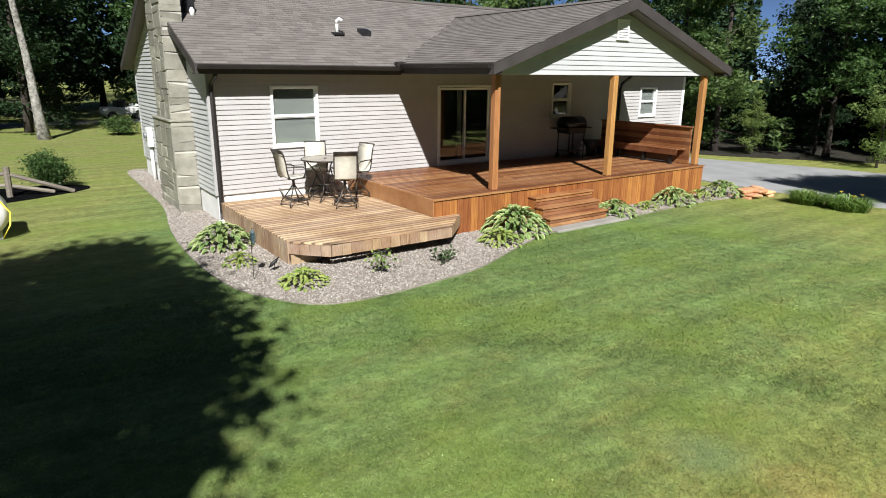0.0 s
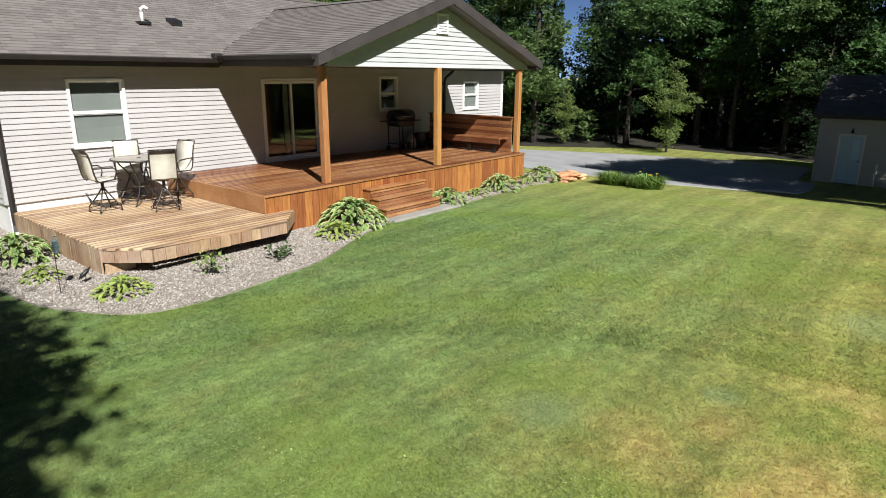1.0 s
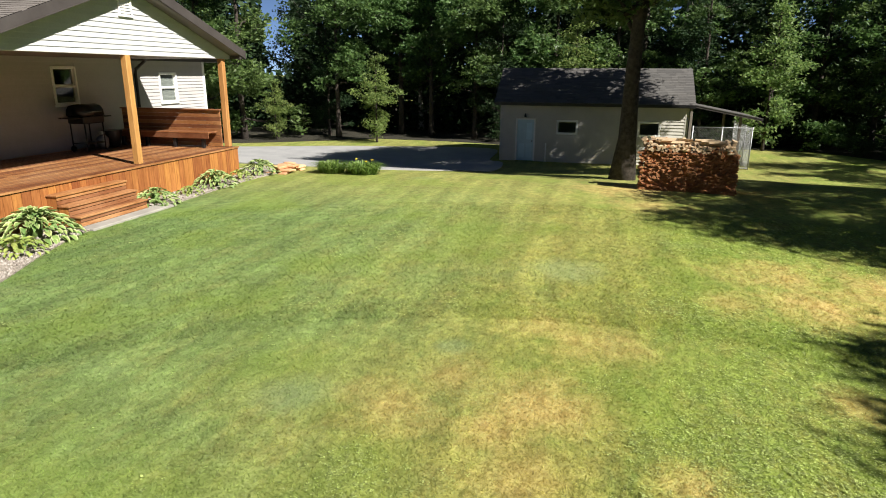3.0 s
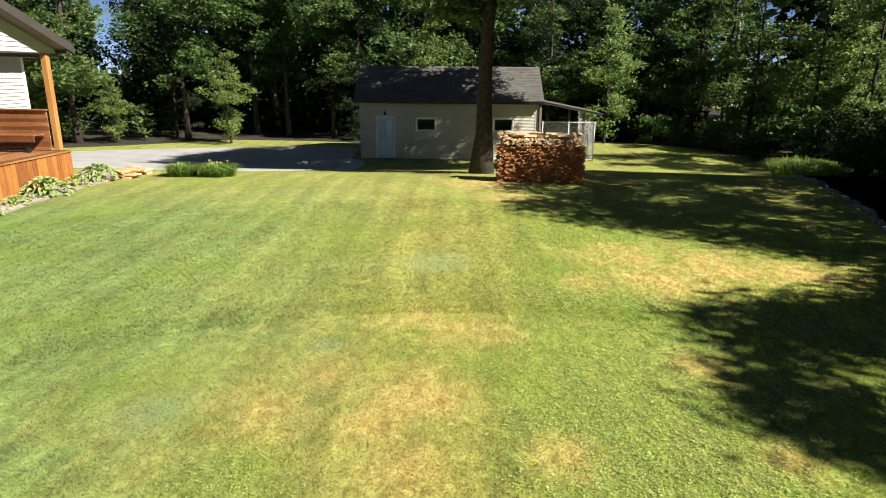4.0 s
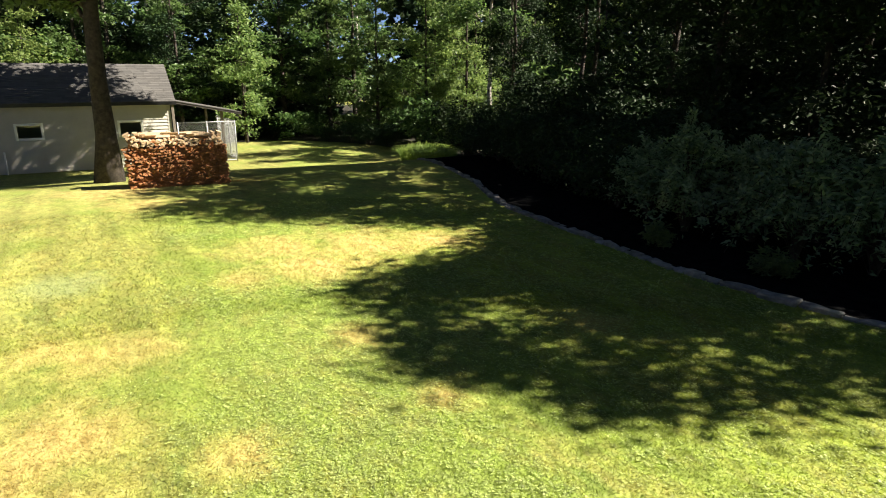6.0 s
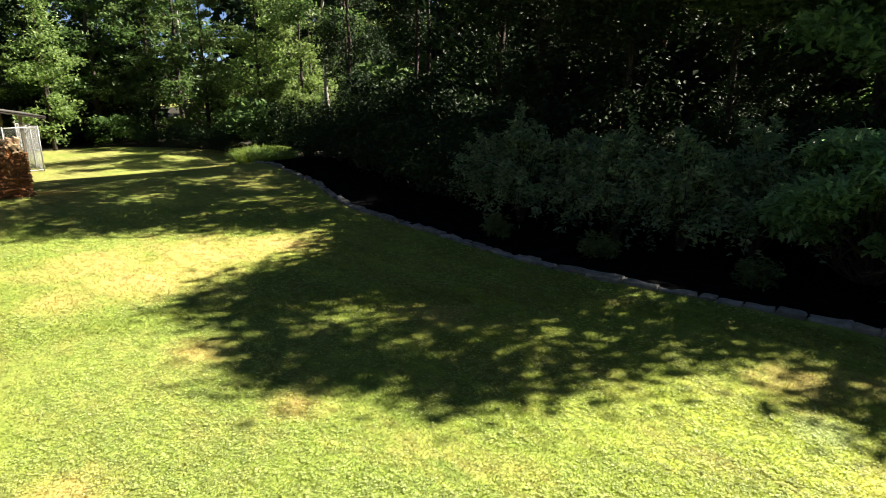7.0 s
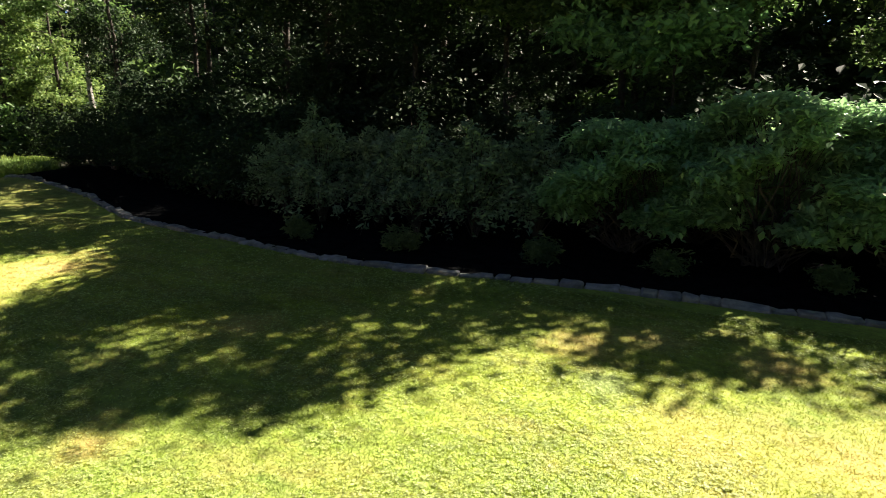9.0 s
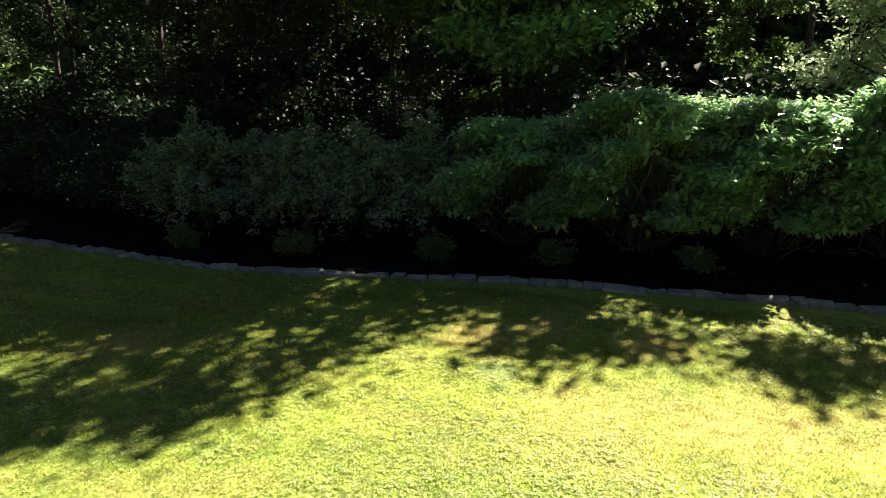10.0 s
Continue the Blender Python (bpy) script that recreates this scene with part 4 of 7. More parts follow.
def row_clip(poly, y):
    """Where the line at y runs inside a convex-ish outline."""
    xs = []
    for (xa, ya), (xb, yb) in zip(poly, poly[1:] + poly[:1]):
        if (ya > y) != (yb > y):
            xs.append(xa + (xb - xa) * (y - ya) / (yb - ya))
    return (min(xs), max(xs)) if len(xs) > 1 else None


low_deck = thing("low_deck", "low platform deck of weathered honey-coloured boards with cut corners", "deck")
y = -0.06
while y > -4.5:
    a, b = row_clip(LOW, y - 0.002), row_clip(LOW, y - 0.119)
    if a and b:
        v = [(a[0], y, LOW_Z - 0.035), (a[1], y, LOW_Z - 0.035), (b[1], y - 0.119, LOW_Z - 0.035), (b[0], y - 0.119, LOW_Z - 0.035)]
        v += [(p[0], p[1], LOW_Z - 0.010) for p in v] + [(p[0] + (0.006 if i in (0, 3) else -0.006), p[1] + (-0.010 if i < 2 else 0.010), LOW_Z) for i, p in enumerate(v)]
        part("deck_board", Shape().add(v, [(3, 2, 1, 0), (8, 9, 10, 11)] + [(i, (i + 1) % 4, 4 + (i + 1) % 4, 4 + i) for i in range(4)] + [(4 + i, 4 + (i + 1) % 4, 8 + (i + 1) % 4, 8 + i) for i in range(4)]), PALE_DECK, low_deck)
    y -= 0.140


def upright_boards(p, q, z0, z1, width, material, owner, rng, low=None):
    """A row of upright boards from p to q, facing outwards to the right of the way."""
    p, q = Vector(p), Vector(q)
    d = q - p
    length, d = d.length, d.normalized()
    out = Vector((d.y, -d.x))
    u = 0.0
    while u < length - 0.01:
        w = min(width * rng.uniform(0.92, 1.08), length - u)
        a, b = p + d * (u + 0.002), p + d * (u + w - 0.002)
        thick = 0.022 + rng.uniform(0, 0.004)
        zl = (low(a) if low else z0) + rng.uniform(-0.004, 0.004)
        s = Shape()
        ring = [(a, 0), (b, 0), (b - d * 0.003, thick), (a + d * 0.003, thick)]
        s.add([(*(c + out * o), h) for h in (zl, z1) for c, o in ring], [(3, 2, 1, 0), (4, 5, 6, 7)] + [(i, (i + 1) % 4, 4 + (i + 1) % 4, 4 + i) for i in range(4)])
        part("skirt_board", s, material, owner)
        u += w


rng = random.Random(3)
upright_boards((0.075, -0.10), (0.075, -3.90), 0.0, LOW_Z - 0.037, 0.19, PALE_SKIRT, low_deck, rng)
for p, q in (((0.075, -3.90), (0.61, -4.45)), ((0.61, -4.45), (3.04, -4.50)), ((3.04, -4.50), (3.76, -3.80))):
    upright_boards(p, q, LOW_Z - 0.23, LOW_Z - 0.037, 0.19, PALE_SKIRT, low_deck, rng)
part("support_board", Shape().soft_box(0.09, 0.55, -3.95, -3.91, 0.0, 0.20, 0.006), PALE_SKIRT, low_deck, "cut support board under the corner")
for yy in (-1.0, -2.4, -3.7):
    part("joist_beam", Shape().box(0.12, 3.1, yy - 0.04, yy + 0.04, LOW_Z - 0.22, LOW_Z - 0.04), PALE_SKIRT, low_deck)
for xx in (0.5, 2.0, 3.0):
    for yy in (-0.3, -2.4, -3.7):
        part("pier", Shape().box(xx - 0.07, xx + 0.07, yy - 0.07, yy + 0.07, -0.05, LOW_Z - 0.22), CONCRETE, low_deck)

up_deck = thing("porch_deck", "raised porch deck of red-brown stained boards", "deck")
y = -0.05
while y > UP_Y + 0.06:
    x = UP_X0
    cuts = [UP_X0, rng.uniform(5.5, 8.5), UP_X1]
    for a, b in zip(cuts, cuts[1:]):
        part("deck_board", Shape().soft_box(a + 0.001, b - 0.001, y - 0.120, y, DECK_Z - 0.035, DECK_Z, 0.010), RED_FLOOR, up_deck)
    y -= 0.1395
part("edge_board", Shape().soft_box(UP_X0 - 0.02, UP_X1 + 0.02, UP_Y - 0.03, y + 0.004, DECK_Z - 0.036, DECK_Z + 0.001, 0.008), RED_DECK, up_deck)
part("edge_board", Shape().soft_box(UP_X0 - 0.03, UP_X0 - 0.001, UP_Y - 0.03, -0.05, LOW_Z + 0.002, DECK_Z - 0.001, 0.006), RED_DECK, up_deck)
for yy in (-0.6, -2.0, -3.4):
    part("joist_beam", Shape().box(UP_X0 + 0.05, UP_X1 - 0.05, yy - 0.04, yy + 0.04, DECK_Z - 0.25, DECK_Z - 0.04), RED_SKIRT, up_deck)
for xx in (3.5, 6.5, 9.5, 11.9):
    for yy in (-0.6, -2.0, -3.4):
        part("pier", Shape().box(xx - 0.07, xx + 0.07, yy - 0.07, yy + 0.07, -0.3, DECK_Z - 0.25), CONCRETE, up_deck)
upright_boards((UP_X0, UP_Y), (UP_X1, UP_Y), 0.0, DECK_Z - 0.038, 0.185, RED_SKIRT, up_deck, rng, lambda p: ground_z(p.x, p.y) + 0.03)
upright_boards((UP_X1, UP_Y), (UP_X1, -0.1), 0.0, DECK_Z - 0.038, 0.185, RED_SKIRT, up_deck, rng, lambda p: ground_z(p.x, p.y) + 0.03)

# steps down to the lawn
steps = thing("deck_steps", "three red-brown stained wooden steps down to the lawn", "steps")
SX0, SX1 = 5.66, 7.45
for i in range(3):
    top, y1 = DECK_Z - 0.19 * (i + 1), UP_Y - 0.03 - 0.235 * i
    for k in range(2):
        part("tread_board", Shape().soft_box(SX0 - 0.02, SX1 + 0.02, y1 - 0.265 + 0.133 * k + 0.003, y1 - 0.265 + 0.133 * (k + 1) - 0.003, top - 0.036, top, 0.006), RED_DECK, steps)
    for lo, hi in ((max(top - 0.19, 0.035), top - 0.118), (top - 0.106, top - 0.040)):
        part("riser_board", Shape().soft_box(SX0, SX1, y1 - 0.236, y1 - 0.216, lo, hi, 0.004), RED_DECK, steps)
    for xs in (SX0 + 0.002, SX1 - 0.03):
        part("side_board", Shape().box(xs, xs + 0.028, y1 - 0.215, y1, 0.035, top - 0.037), RED_SKIRT, steps)
s = Shape().soft_box(SX0 - 0.05, 8.0, -4.80, -4.46, -0.05, 0.045, 0.012)
solid("step_slab", s, CONCRETE, "pale concrete slab at the foot of the steps", "slab", kind="structure")

# bench and privacy back at the far end of the porch
bench = thing("built_in_bench", "built-in red-brown wooden bench with a high plank back", "bench")
BX = 11.98
for i in range(10):
    zz = DECK_Z + 0.01 + i * 0.1
    if zz < DECK_Z + 0.96:
        part("back_board", Shape().soft_box(BX, BX + 0.035, -3.45, -0.25, zz, zz + 0.097, 0.004), RED_DECK, bench)
part("top_cap", Shape().soft_box(BX - 0.05, BX + 0.10, -3.48, -0.22, DECK_Z + 1.0, DECK_Z + 1.035, 0.006), RED_DECK, bench)
for yy in (-3.3, -1.85, -0.4):
    part("back_post", Shape().soft_box(BX + 0.036, BX + 0.12, yy - 0.045, yy + 0.045, DECK_Z, DECK_Z + 1.0, 0.006), RED_SKIRT, bench)
for i in range(3):
    part("seat_board", Shape().soft_box(BX - 0.46 + i * 0.145, BX - 0.46 + i * 0.145 + 0.138, -3.35, -0.35, DECK_Z + 0.40, DECK_Z + 0.438, 0.006), RED_DECK, bench)
part("seat_apron", Shape().soft_box(BX - 0.455, BX - 0.425, -3.34, -0.36, DECK_Z + 0.26, DECK_Z + 0.399, 0.005), RED_DECK, bench)
for yy in (-3.1, -2.2, -1.3, -0.5):
    part("leg", Shape().soft_box(BX - 0.40, BX - 0.31, yy - 0.045, yy + 0.045, DECK_Z, DECK_Z + 0.399, 0.006), BLACK, bench)

# ---- patio set on the low deck ----
def patio_table(x, y):
    t = thing("patio_table", "round bar-height patio table with a mottled top and bronze metal base", "table", at=(x, y, LOW_Z))
    top = [(0.515 * math.cos(a), 0.515 * math.sin(a)) for a in np.linspace(0, 2 * math.pi, 36, endpoint=False)]
    part("tabletop", Shape().prism(top, 0.905, 0.925), TABLE_TOP, t, "mottled stone-look tabletop")
    part("rim", Shape().ring((0, 0, 0.912), 0.522, 0.018, 36, 8), METAL_DARK, t)
    part("umbrella_ring", Shape().ring((0, 0, 0.928), 0.035, 0.008, 16, 6), METAL_DARK, t)
    for k in range(4):
        a = math.pi / 4 + k * math.pi / 2
        pts = [(r * math.cos(a), r * math.sin(a), h) for r, h in ((0.47, 0.90), (0.40, 0.80), (0.24, 0.62), (0.14, 0.42), (0.20, 0.20), (0.36, 0.06), (0.44, 0.015))]
        part("leg", Shape().tube(pts, 0.016, 8), METAL_DARK, t)
    part("lower_ring", Shape().ring((0, 0, 0.36), 0.155, 0.012, 24, 6), METAL_DARK, t)
    part("foot_ring", Shape().ring((0, 0, 0.10), 0.31, 0.012, 28, 6), METAL_DARK, t)
    return t


def bar_chair():
    """Faces +y."""
    c = thing("bar_chair", "bar-height swivel patio chair with cream sling fabric and bronze frame", "chair", "chairs round the patio table")
    def strip(points, w, thick):
        s = Shape()
        n = len(points)
        v = [(sx * w, y + (thick if k else 0) * ny, z + (thick if k else 0) * nz) for k in (0, 1) for (y, z, ny, nz) in points for sx in (-1, 1)]
        f = [(2 * i, 2 * i + 1, 2 * i + 3, 2 * i + 2) for i in range(n - 1)] + [(2 * n + 2 * i, 2 * n + 2 * i + 2, 2 * n + 2 * i + 3, 2 * n + 2 * i + 1) for i in range(n - 1)]
        f += [(2 * i, 2 * i + 2, 2 * n + 2 * i + 2, 2 * n + 2 * i) for i in range(n - 1)] + [(2 * i + 1, 2 * n + 2 * i + 1, 2 * n + 2 * i + 3, 2 * i + 3) for i in range(n - 1)]
        return s.add(v, f, True)
    part("seat", strip([(0.24, 0.60, 0, 1), (0.18, 0.635, 0, 1), (0.0, 0.62, 0, 1), (-0.16, 0.61, 0, 1), (-0.21, 0.63, 0, 1)], 0.225, 0.012), SLING, c, "cream woven sling seat")
    part("backrest", strip([(-0.215, 0.64, 1, 0), (-0.25, 0.78, 1, 0), (-0.27, 0.95, 1, 0), (-0.30, 1.10, 1, 0), (-0.345, 1.19, 1, 0)], 0.225, 0.012), SLING, c, "cream woven sling back")
    part("back_flap", strip([(-0.318, 1.13, -1, 0), (-0.332, 1.16, -1, 0), (-0.347, 1.19, -1, 0)], 0.222, 0.008), METAL_DARK, c, "dark fabric flap behind the back")
    for sx in (-0.235, 0.235):
        part("side_rail", Shape().tube([(sx, 0.26, 0.585), (sx, 0.18, 0.63), (sx, 0.0, 0.615), (sx, -0.17, 0.605), (sx, -0.22, 0.66), (sx, -0.255, 0.80), (sx, -0.275, 0.96), (sx, -0.31, 1.11), (sx, -0.355, 1.21)], 0.014, 8), METAL_DARK, c)
        part("armrest", Shape().tube([(sx, -0.265, 0.86), (sx * 1.12, -0.10, 0.865), (sx * 1.15, 0.10, 0.85), (sx * 1.12, 0.17, 0.80), (sx * 1.05, 0.15, 0.70), (sx, 0.12, 0.63)], 0.014, 8), METAL_DARK, c)
    part("top_bar", Shape().tube([(-0.235, -0.352, 1.205), (0.235, -0.352, 1.205)], 0.012, 8), METAL_DARK, c)
    part("swivel", Shape().tube([(0, 0, 0.42), (0, 0, 0.60)], 0.030, 10).tube([(0, 0, 0.575), (0, 0, 0.60)], 0.12, 12), METAL_DARK, c, "swivel column under the seat")
    for k in range(4):
        a = math.pi / 4 + k * math.pi / 2
        part("leg", Shape().tube([(r * math.cos(a), r * math.sin(a), h) for r, h in ((0.02, 0.45), (0.08, 0.36), (0.20, 0.20), (0.285, 0.10), (0.30, 0.012))], 0.014, 8), METAL_DARK, c)
    part("foot_ring", Shape().ring((0, 0, 0.19), 0.205, 0.010, 24, 6), METAL_DARK, c)
    part("floor_ring", Shape().ring((0, 0, 0.07), 0.275, 0.008, 24, 6), METAL_DARK, c)
    return c


TBX, TBY = 2.14, -0.98
patio_table(TBX, TBY)
chair = bar_chair()
chair.matrix_basis = pose(1.28, -1.22, LOW_Z, 0, 0, -84)
copy_thing(chair, pose(2.12, -1.95, LOW_Z, 0, 0, -20))
copy_thing(chair, pose(2.16, -0.42, LOW_Z, 0, 0, 158))
copy_thing(chair, pose(2.82, -1.12, LOW_Z, 0, 0, 104))

# ---- grill and pot on the porch ----
gx, gy = 10.2, -0.65
grill = thing("gas_grill", "black gas grill with a closed lid on a cart", "grill", at=(gx, gy, DECK_Z))
lid = [(-0.26, 0.0), (-0.25, 0.14), (-0.16, 0.25), (0.0, 0.29), (0.16, 0.25), (0.25, 0.14), (0.26, 0.0)]
n = len(lid)
part("lid", Shape().add([(-0.36, y, 0.92 + h) for y, h in lid] + [(0.36, y, 0.92 + h) for y, h in lid], [(i, i + 1, n + i + 1, n + i) for i in range(n - 1)] + [tuple(range(n)), tuple(range(2 * n - 1, n - 1, -1)), (0, n, 2 * n - 1, n - 1)], True), BLACK, grill, "black domed lid")
part("firebox", Shape().soft_box(-0.36, 0.36, -0.26, 0.26, 0.72, 0.915, 0.03), BLACK, grill)
part("lid_handle", Shape().tube([(-0.22, -0.26, 1.02), (-0.22, -0.31, 1.02), (0.22, -0.31, 1.02), (0.22, -0.26, 1.02)], 0.012, 6), STEEL, grill)
for sx in (-1, 1):
    part("side_shelf", Shape().soft_box(min(sx * 0.37, sx * 0.66), max(sx * 0.37, sx * 0.66), -0.22, 0.22, 0.86, 0.89, 0.008), BLACK, grill)
    for yy in (-0.22, 0.22):
        part("leg", Shape().tube([(sx * 0.31, yy, 0.02), (sx * 0.31, yy, 0.72)], 0.018, 8), BLACK, grill)
    part("wheel", Shape().tube([(sx * 0.31 - 0.02, 0.22, 0.075), (sx * 0.31 + 0.02, 0.22, 0.075)], 0.075, 14), BLACK, grill)
part("lower_shelf", Shape().box(-0.31, 0.31, -0.22, 0.22, 0.20, 0.22), BLACK, grill)
tank = thing("gas_bottle", "small pale gas bottle under the grill", "gas bottle", at=(gx + 0.52, gy + 0.05, DECK_Z))
part("bottle", Shape().tube([(0, 0, 0.0), (0, 0, 0.03), (0, 0, 0.06), (0, 0, 0.28), (0, 0, 0.34), (0, 0, 0.37)], [0.10, 0.12, 0.15, 0.15, 0.10, 0.03], 16), STEEL, tank)
part("collar", Shape().tube([(0, 0, 0.37), (0, 0, 0.46)], 0.07, 12), STEEL, tank)
pot = thing("plant_pot", "dark pot in the shade of the porch", "pot", at=(11.1, -0.6, DECK_Z))
part("pot_body", Shape().tube([(0, 0, 0), (0, 0, 0.05), (0, 0, 0.42), (0, 0, 0.47)], [0.16, 0.18, 0.25, 0.27], 18), BLACK, pot)

# ---- things on the roof and the gable wall ----
pipe = thing("vent_pipe", "white gooseneck roof vent pipe", "vent pipe")
pz = EAVE_Z + SLOPE * (1.25 - EAVE_Y)
part("pipe_body", Shape().tube([(3.62, 1.25, pz - 0.05), (3.62, 1.25, pz + 0.22), (3.60, 1.23, pz + 0.30), (3.66, 1.20, pz + 0.35), (3.73, 1.17, pz + 0.30)], 0.045, 10), WHITE, pipe)
part("flashing", Shape().soft_box(3.48, 3.76, 1.10, 1.40, pz - 0.04, pz + 0.03, 0.01), BLACK, pipe)
bz = EAVE_Z + SLOPE * (1.35 - EAVE_Y)
box_vent = thing("box_vent", "low black roof box vent", "vent")
part("hood", Shape().add([(4.30, 1.20, bz - 0.10), (4.56, 1.20, bz - 0.10), (4.56, 1.20, bz + 0.05), (4.30, 1.20, bz + 0.05), (4.30, 1.48, bz + 0.03), (4.56, 1.48, bz + 0.03), (4.56, 1.48, bz + 0.13), (4.30, 1.48, bz + 0.13)],
                         [(0, 1, 2, 3), (7, 6, 5, 4), (0, 4, 5, 1), (1, 5, 6, 2), (2, 6, 7, 3), (3, 7, 4, 0)]), BLACK, box_vent)
cap = thing("roof_cap", "white and black vent cap beside the chimney", "vent cap")
cz = EAVE_Z + SLOPE * (1.95 - EAVE_Y)
part("cap_base", Shape().tube([(0.34, 1.95, cz - 0.05), (0.34, 1.95, cz + 0.10), (0.34, 1.95, cz + 0.16)], [0.05, 0.06, 0.015], 10), WHITE, cap)
part("cap_hood", Shape().soft_box(0.20, 0.44, 2.05, 2.30, cz + 0.02, cz + 0.34, 0.02), BLACK, cap)
meter = thing("electric_meter", "white electric meter box with a conduit on the gable wall", "meter box")
part("meter_box", Shape().soft_box(-0.17, -0.02, 6.15, 6.45, 1.05, 1.60, 0.015), WHITE, meter)
part("meter_dial", Shape().tube([(-0.17, 6.30, 1.38), (-0.25, 6.30, 1.38)], 0.085, 14), STEEL, meter)
part("conduit", Shape().tube([(-0.08, 6.30, 1.05), (-0.08, 6.30, -0.05)], 0.05, 8), WHITE, meter)

# ---- woodpile ----
pile = thing("woodpile", "stacked pile of split reddish firewood with pale logs on top", "woodpile", at=(13.3, -16.0, ground_z(13.5, -16.0)))
pile.matrix_basis = pose(13.30, -16.0, ground_z(13.5, -16.0) - 0.02, 0, 0, -4)
rng = random.Random(77)


def split_log(kind, rng):
    """A log along x from 0 to 1, cross-section about 1 across."""
    if kind == 0:
        prof = [(-0.5, -0.32), (0.5, -0.36), (0.12, 0.46), (-0.14, 0.42)]
    elif kind == 1:
        prof = [(-0.5, -0.28), (0.48, -0.3), (0.42, 0.1), (0.1, 0.36), (-0.3, 0.26)]
    elif kind == 2:
        prof = [(0.5 * math.cos(a), 0.42 * math.sin(a)) for a in np.linspace(0, 2 * math.pi, 7, endpoint=False)]
    else:
        prof = [(-0.42, 0.34), (0.46, 0.36), (0.2, -0.4), (-0.16, -0.36)]
    prof = [(p + rng.uniform(-0.06, 0.06), q + rng.uniform(-0.06, 0.06)) for p, q in prof]
    n = len(prof)
    return Shape().add([(0, p, q) for p, q in prof] + [(0.5, p * 1.06, q * 1.05) for p, q in prof] + [(1, p, q) for p, q in prof],
                       [tuple(range(n)), tuple(range(3 * n - 1, 2 * n - 1, -1))] + [(k * n + i, k * n + (i + 1) % n, (k + 1) * n + (i + 1) % n, (k + 1) * n + i) for k in (0, 1) for i in range(n)])


LOGS = [[split_log(k % 4, rng).mesh("log", m) for k in range(6)] for m in (LOG_END, LOG_PALE)]


loose = {0: Shape(), 1: Shape()}
laid = 0


def lay(x, y, z, width, high, pale, across=False, length=0.42):
    global laid
    mesh = rng.choice(LOGS[1 if pale else 0])
    m = Matrix.Translation((x, y, z)) @ Matrix.Rotation(radians(rng.uniform(-5, 5) + (90 if across else 0)), 4, "Z") @ Matrix.Rotation(radians(rng.uniform(-30, 30) + rng.choice((0, 180))), 4, "X")
    m = m @ Matrix.Diagonal((length * rng.uniform(0.9, 1.1), width, high, 1))
    laid += 1
    if laid <= 300:
        part("log", mesh, None, pile, m=m)
    else:
        loose[1 if pale else 0].add([(m @ v.co)[:] for v in mesh.vertices], [tuple(p.vertices) for p in mesh.polygons])


rows = 20
for r in range(rows - 1, -1, -1):
    z = 0.05 + r * 0.060 + rng.uniform(-0.008, 0.008)
    y = -1.20 + rng.uniform(0, 0.06) + max(0, r - 16) * 0.05
    while y < 1.14 - max(0, r - 16) * 0.05:
        w = rng.uniform(0.05, 0.125)
        lay(-0.21 + rng.uniform(-0.08, 0.05), y + w / 2, z + rng.uniform(-0.02, 0.02), w * 1.1, rng.uniform(0.05, 0.082), r >= rows - 3 and rng.random() < 0.85)
        y += w
for r in (rows - 2, rows - 1, rows, rows + 1):
    y = -1.1
    while y < 1.05:
        w = rng.uniform(0.09, 0.16)
        if r < rows or rng.random() < 0.7:
            lay(0.26 if r < rows else rng.uniform(-0.15, 0.35), y + w / 2, 0.05 + r * 0.060, w * 1.05, 0.09, rng.random() < 0.92, r >= rows - 1 and -0.9 < y < 0.6 and rng.random() < 0.75)
        y += w
for k, name in ((0, "stacked_firewood"), (1, "pale_firewood")):
    if loose[k].v:
        tagged(part(name, loose[k], LOG_PALE if k else LOG_END, pile), kind="stuff")
# hidden inside of the stack
part("stack_core", Shape().soft_box(-0.10, 0.72, -1.12, 1.06, 0.0, 0.05 + (rows - 4) * 0.060, 0.04), LOG_END, pile)

# ---- west side: rail fence, tank, cart, road ----
fence = thing("rail_fence", "low grey split-rail fence corner", "fence")
part("post", Shape().tube([(-3.70, 5.7, -0.1), (-3.68, 5.7, 0.80)], 0.075, 8, False), RAW_WOOD, fence)
part("rail", Shape().tube([(-5.2, 6.3, 0.55), (-3.7, 5.72, 0.62), (-2.25, 5.55, 0.06)], 0.055, 7, False), RAW_WOOD, fence)
part("rail", Shape().tube([(-5.2, 6.3, 0.25), (-3.7, 5.74, 0.32), (-2.7, 5.6, 0.08)], 0.05, 7, False), RAW_WOOD, fence)
part("post", Shape().tube([(-5.2, 6.35, -0.1), (-5.2, 6.33, 0.75)], 0.075, 8, False), RAW_WOOD, fence)
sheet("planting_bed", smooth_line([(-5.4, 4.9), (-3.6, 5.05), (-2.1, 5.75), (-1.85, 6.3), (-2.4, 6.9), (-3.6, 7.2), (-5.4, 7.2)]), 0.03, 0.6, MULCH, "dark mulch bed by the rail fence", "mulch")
bottle = thing("propane_tank", "white propane tank with a yellow hose", "tank", at=(-4.13, 1.2, 0))
part("tank_body", Shape().tube([(0, -0.62, 0.50), (0, -0.58, 0.50), (0, -0.45, 0.50), (0, 0.45, 0.50), (0, 0.58, 0.50), (0, 0.62, 0.50)], [0.08, 0.28, 0.37, 0.37, 0.28, 0.08], 20), WHITE, bottle)
for yy in (-0.35, 0.35):
    part("tank_foot", Shape().soft_box(-0.22, 0.22, yy - 0.04, yy + 0.04, 0.0, 0.17, 0.01), STEEL, bottle)
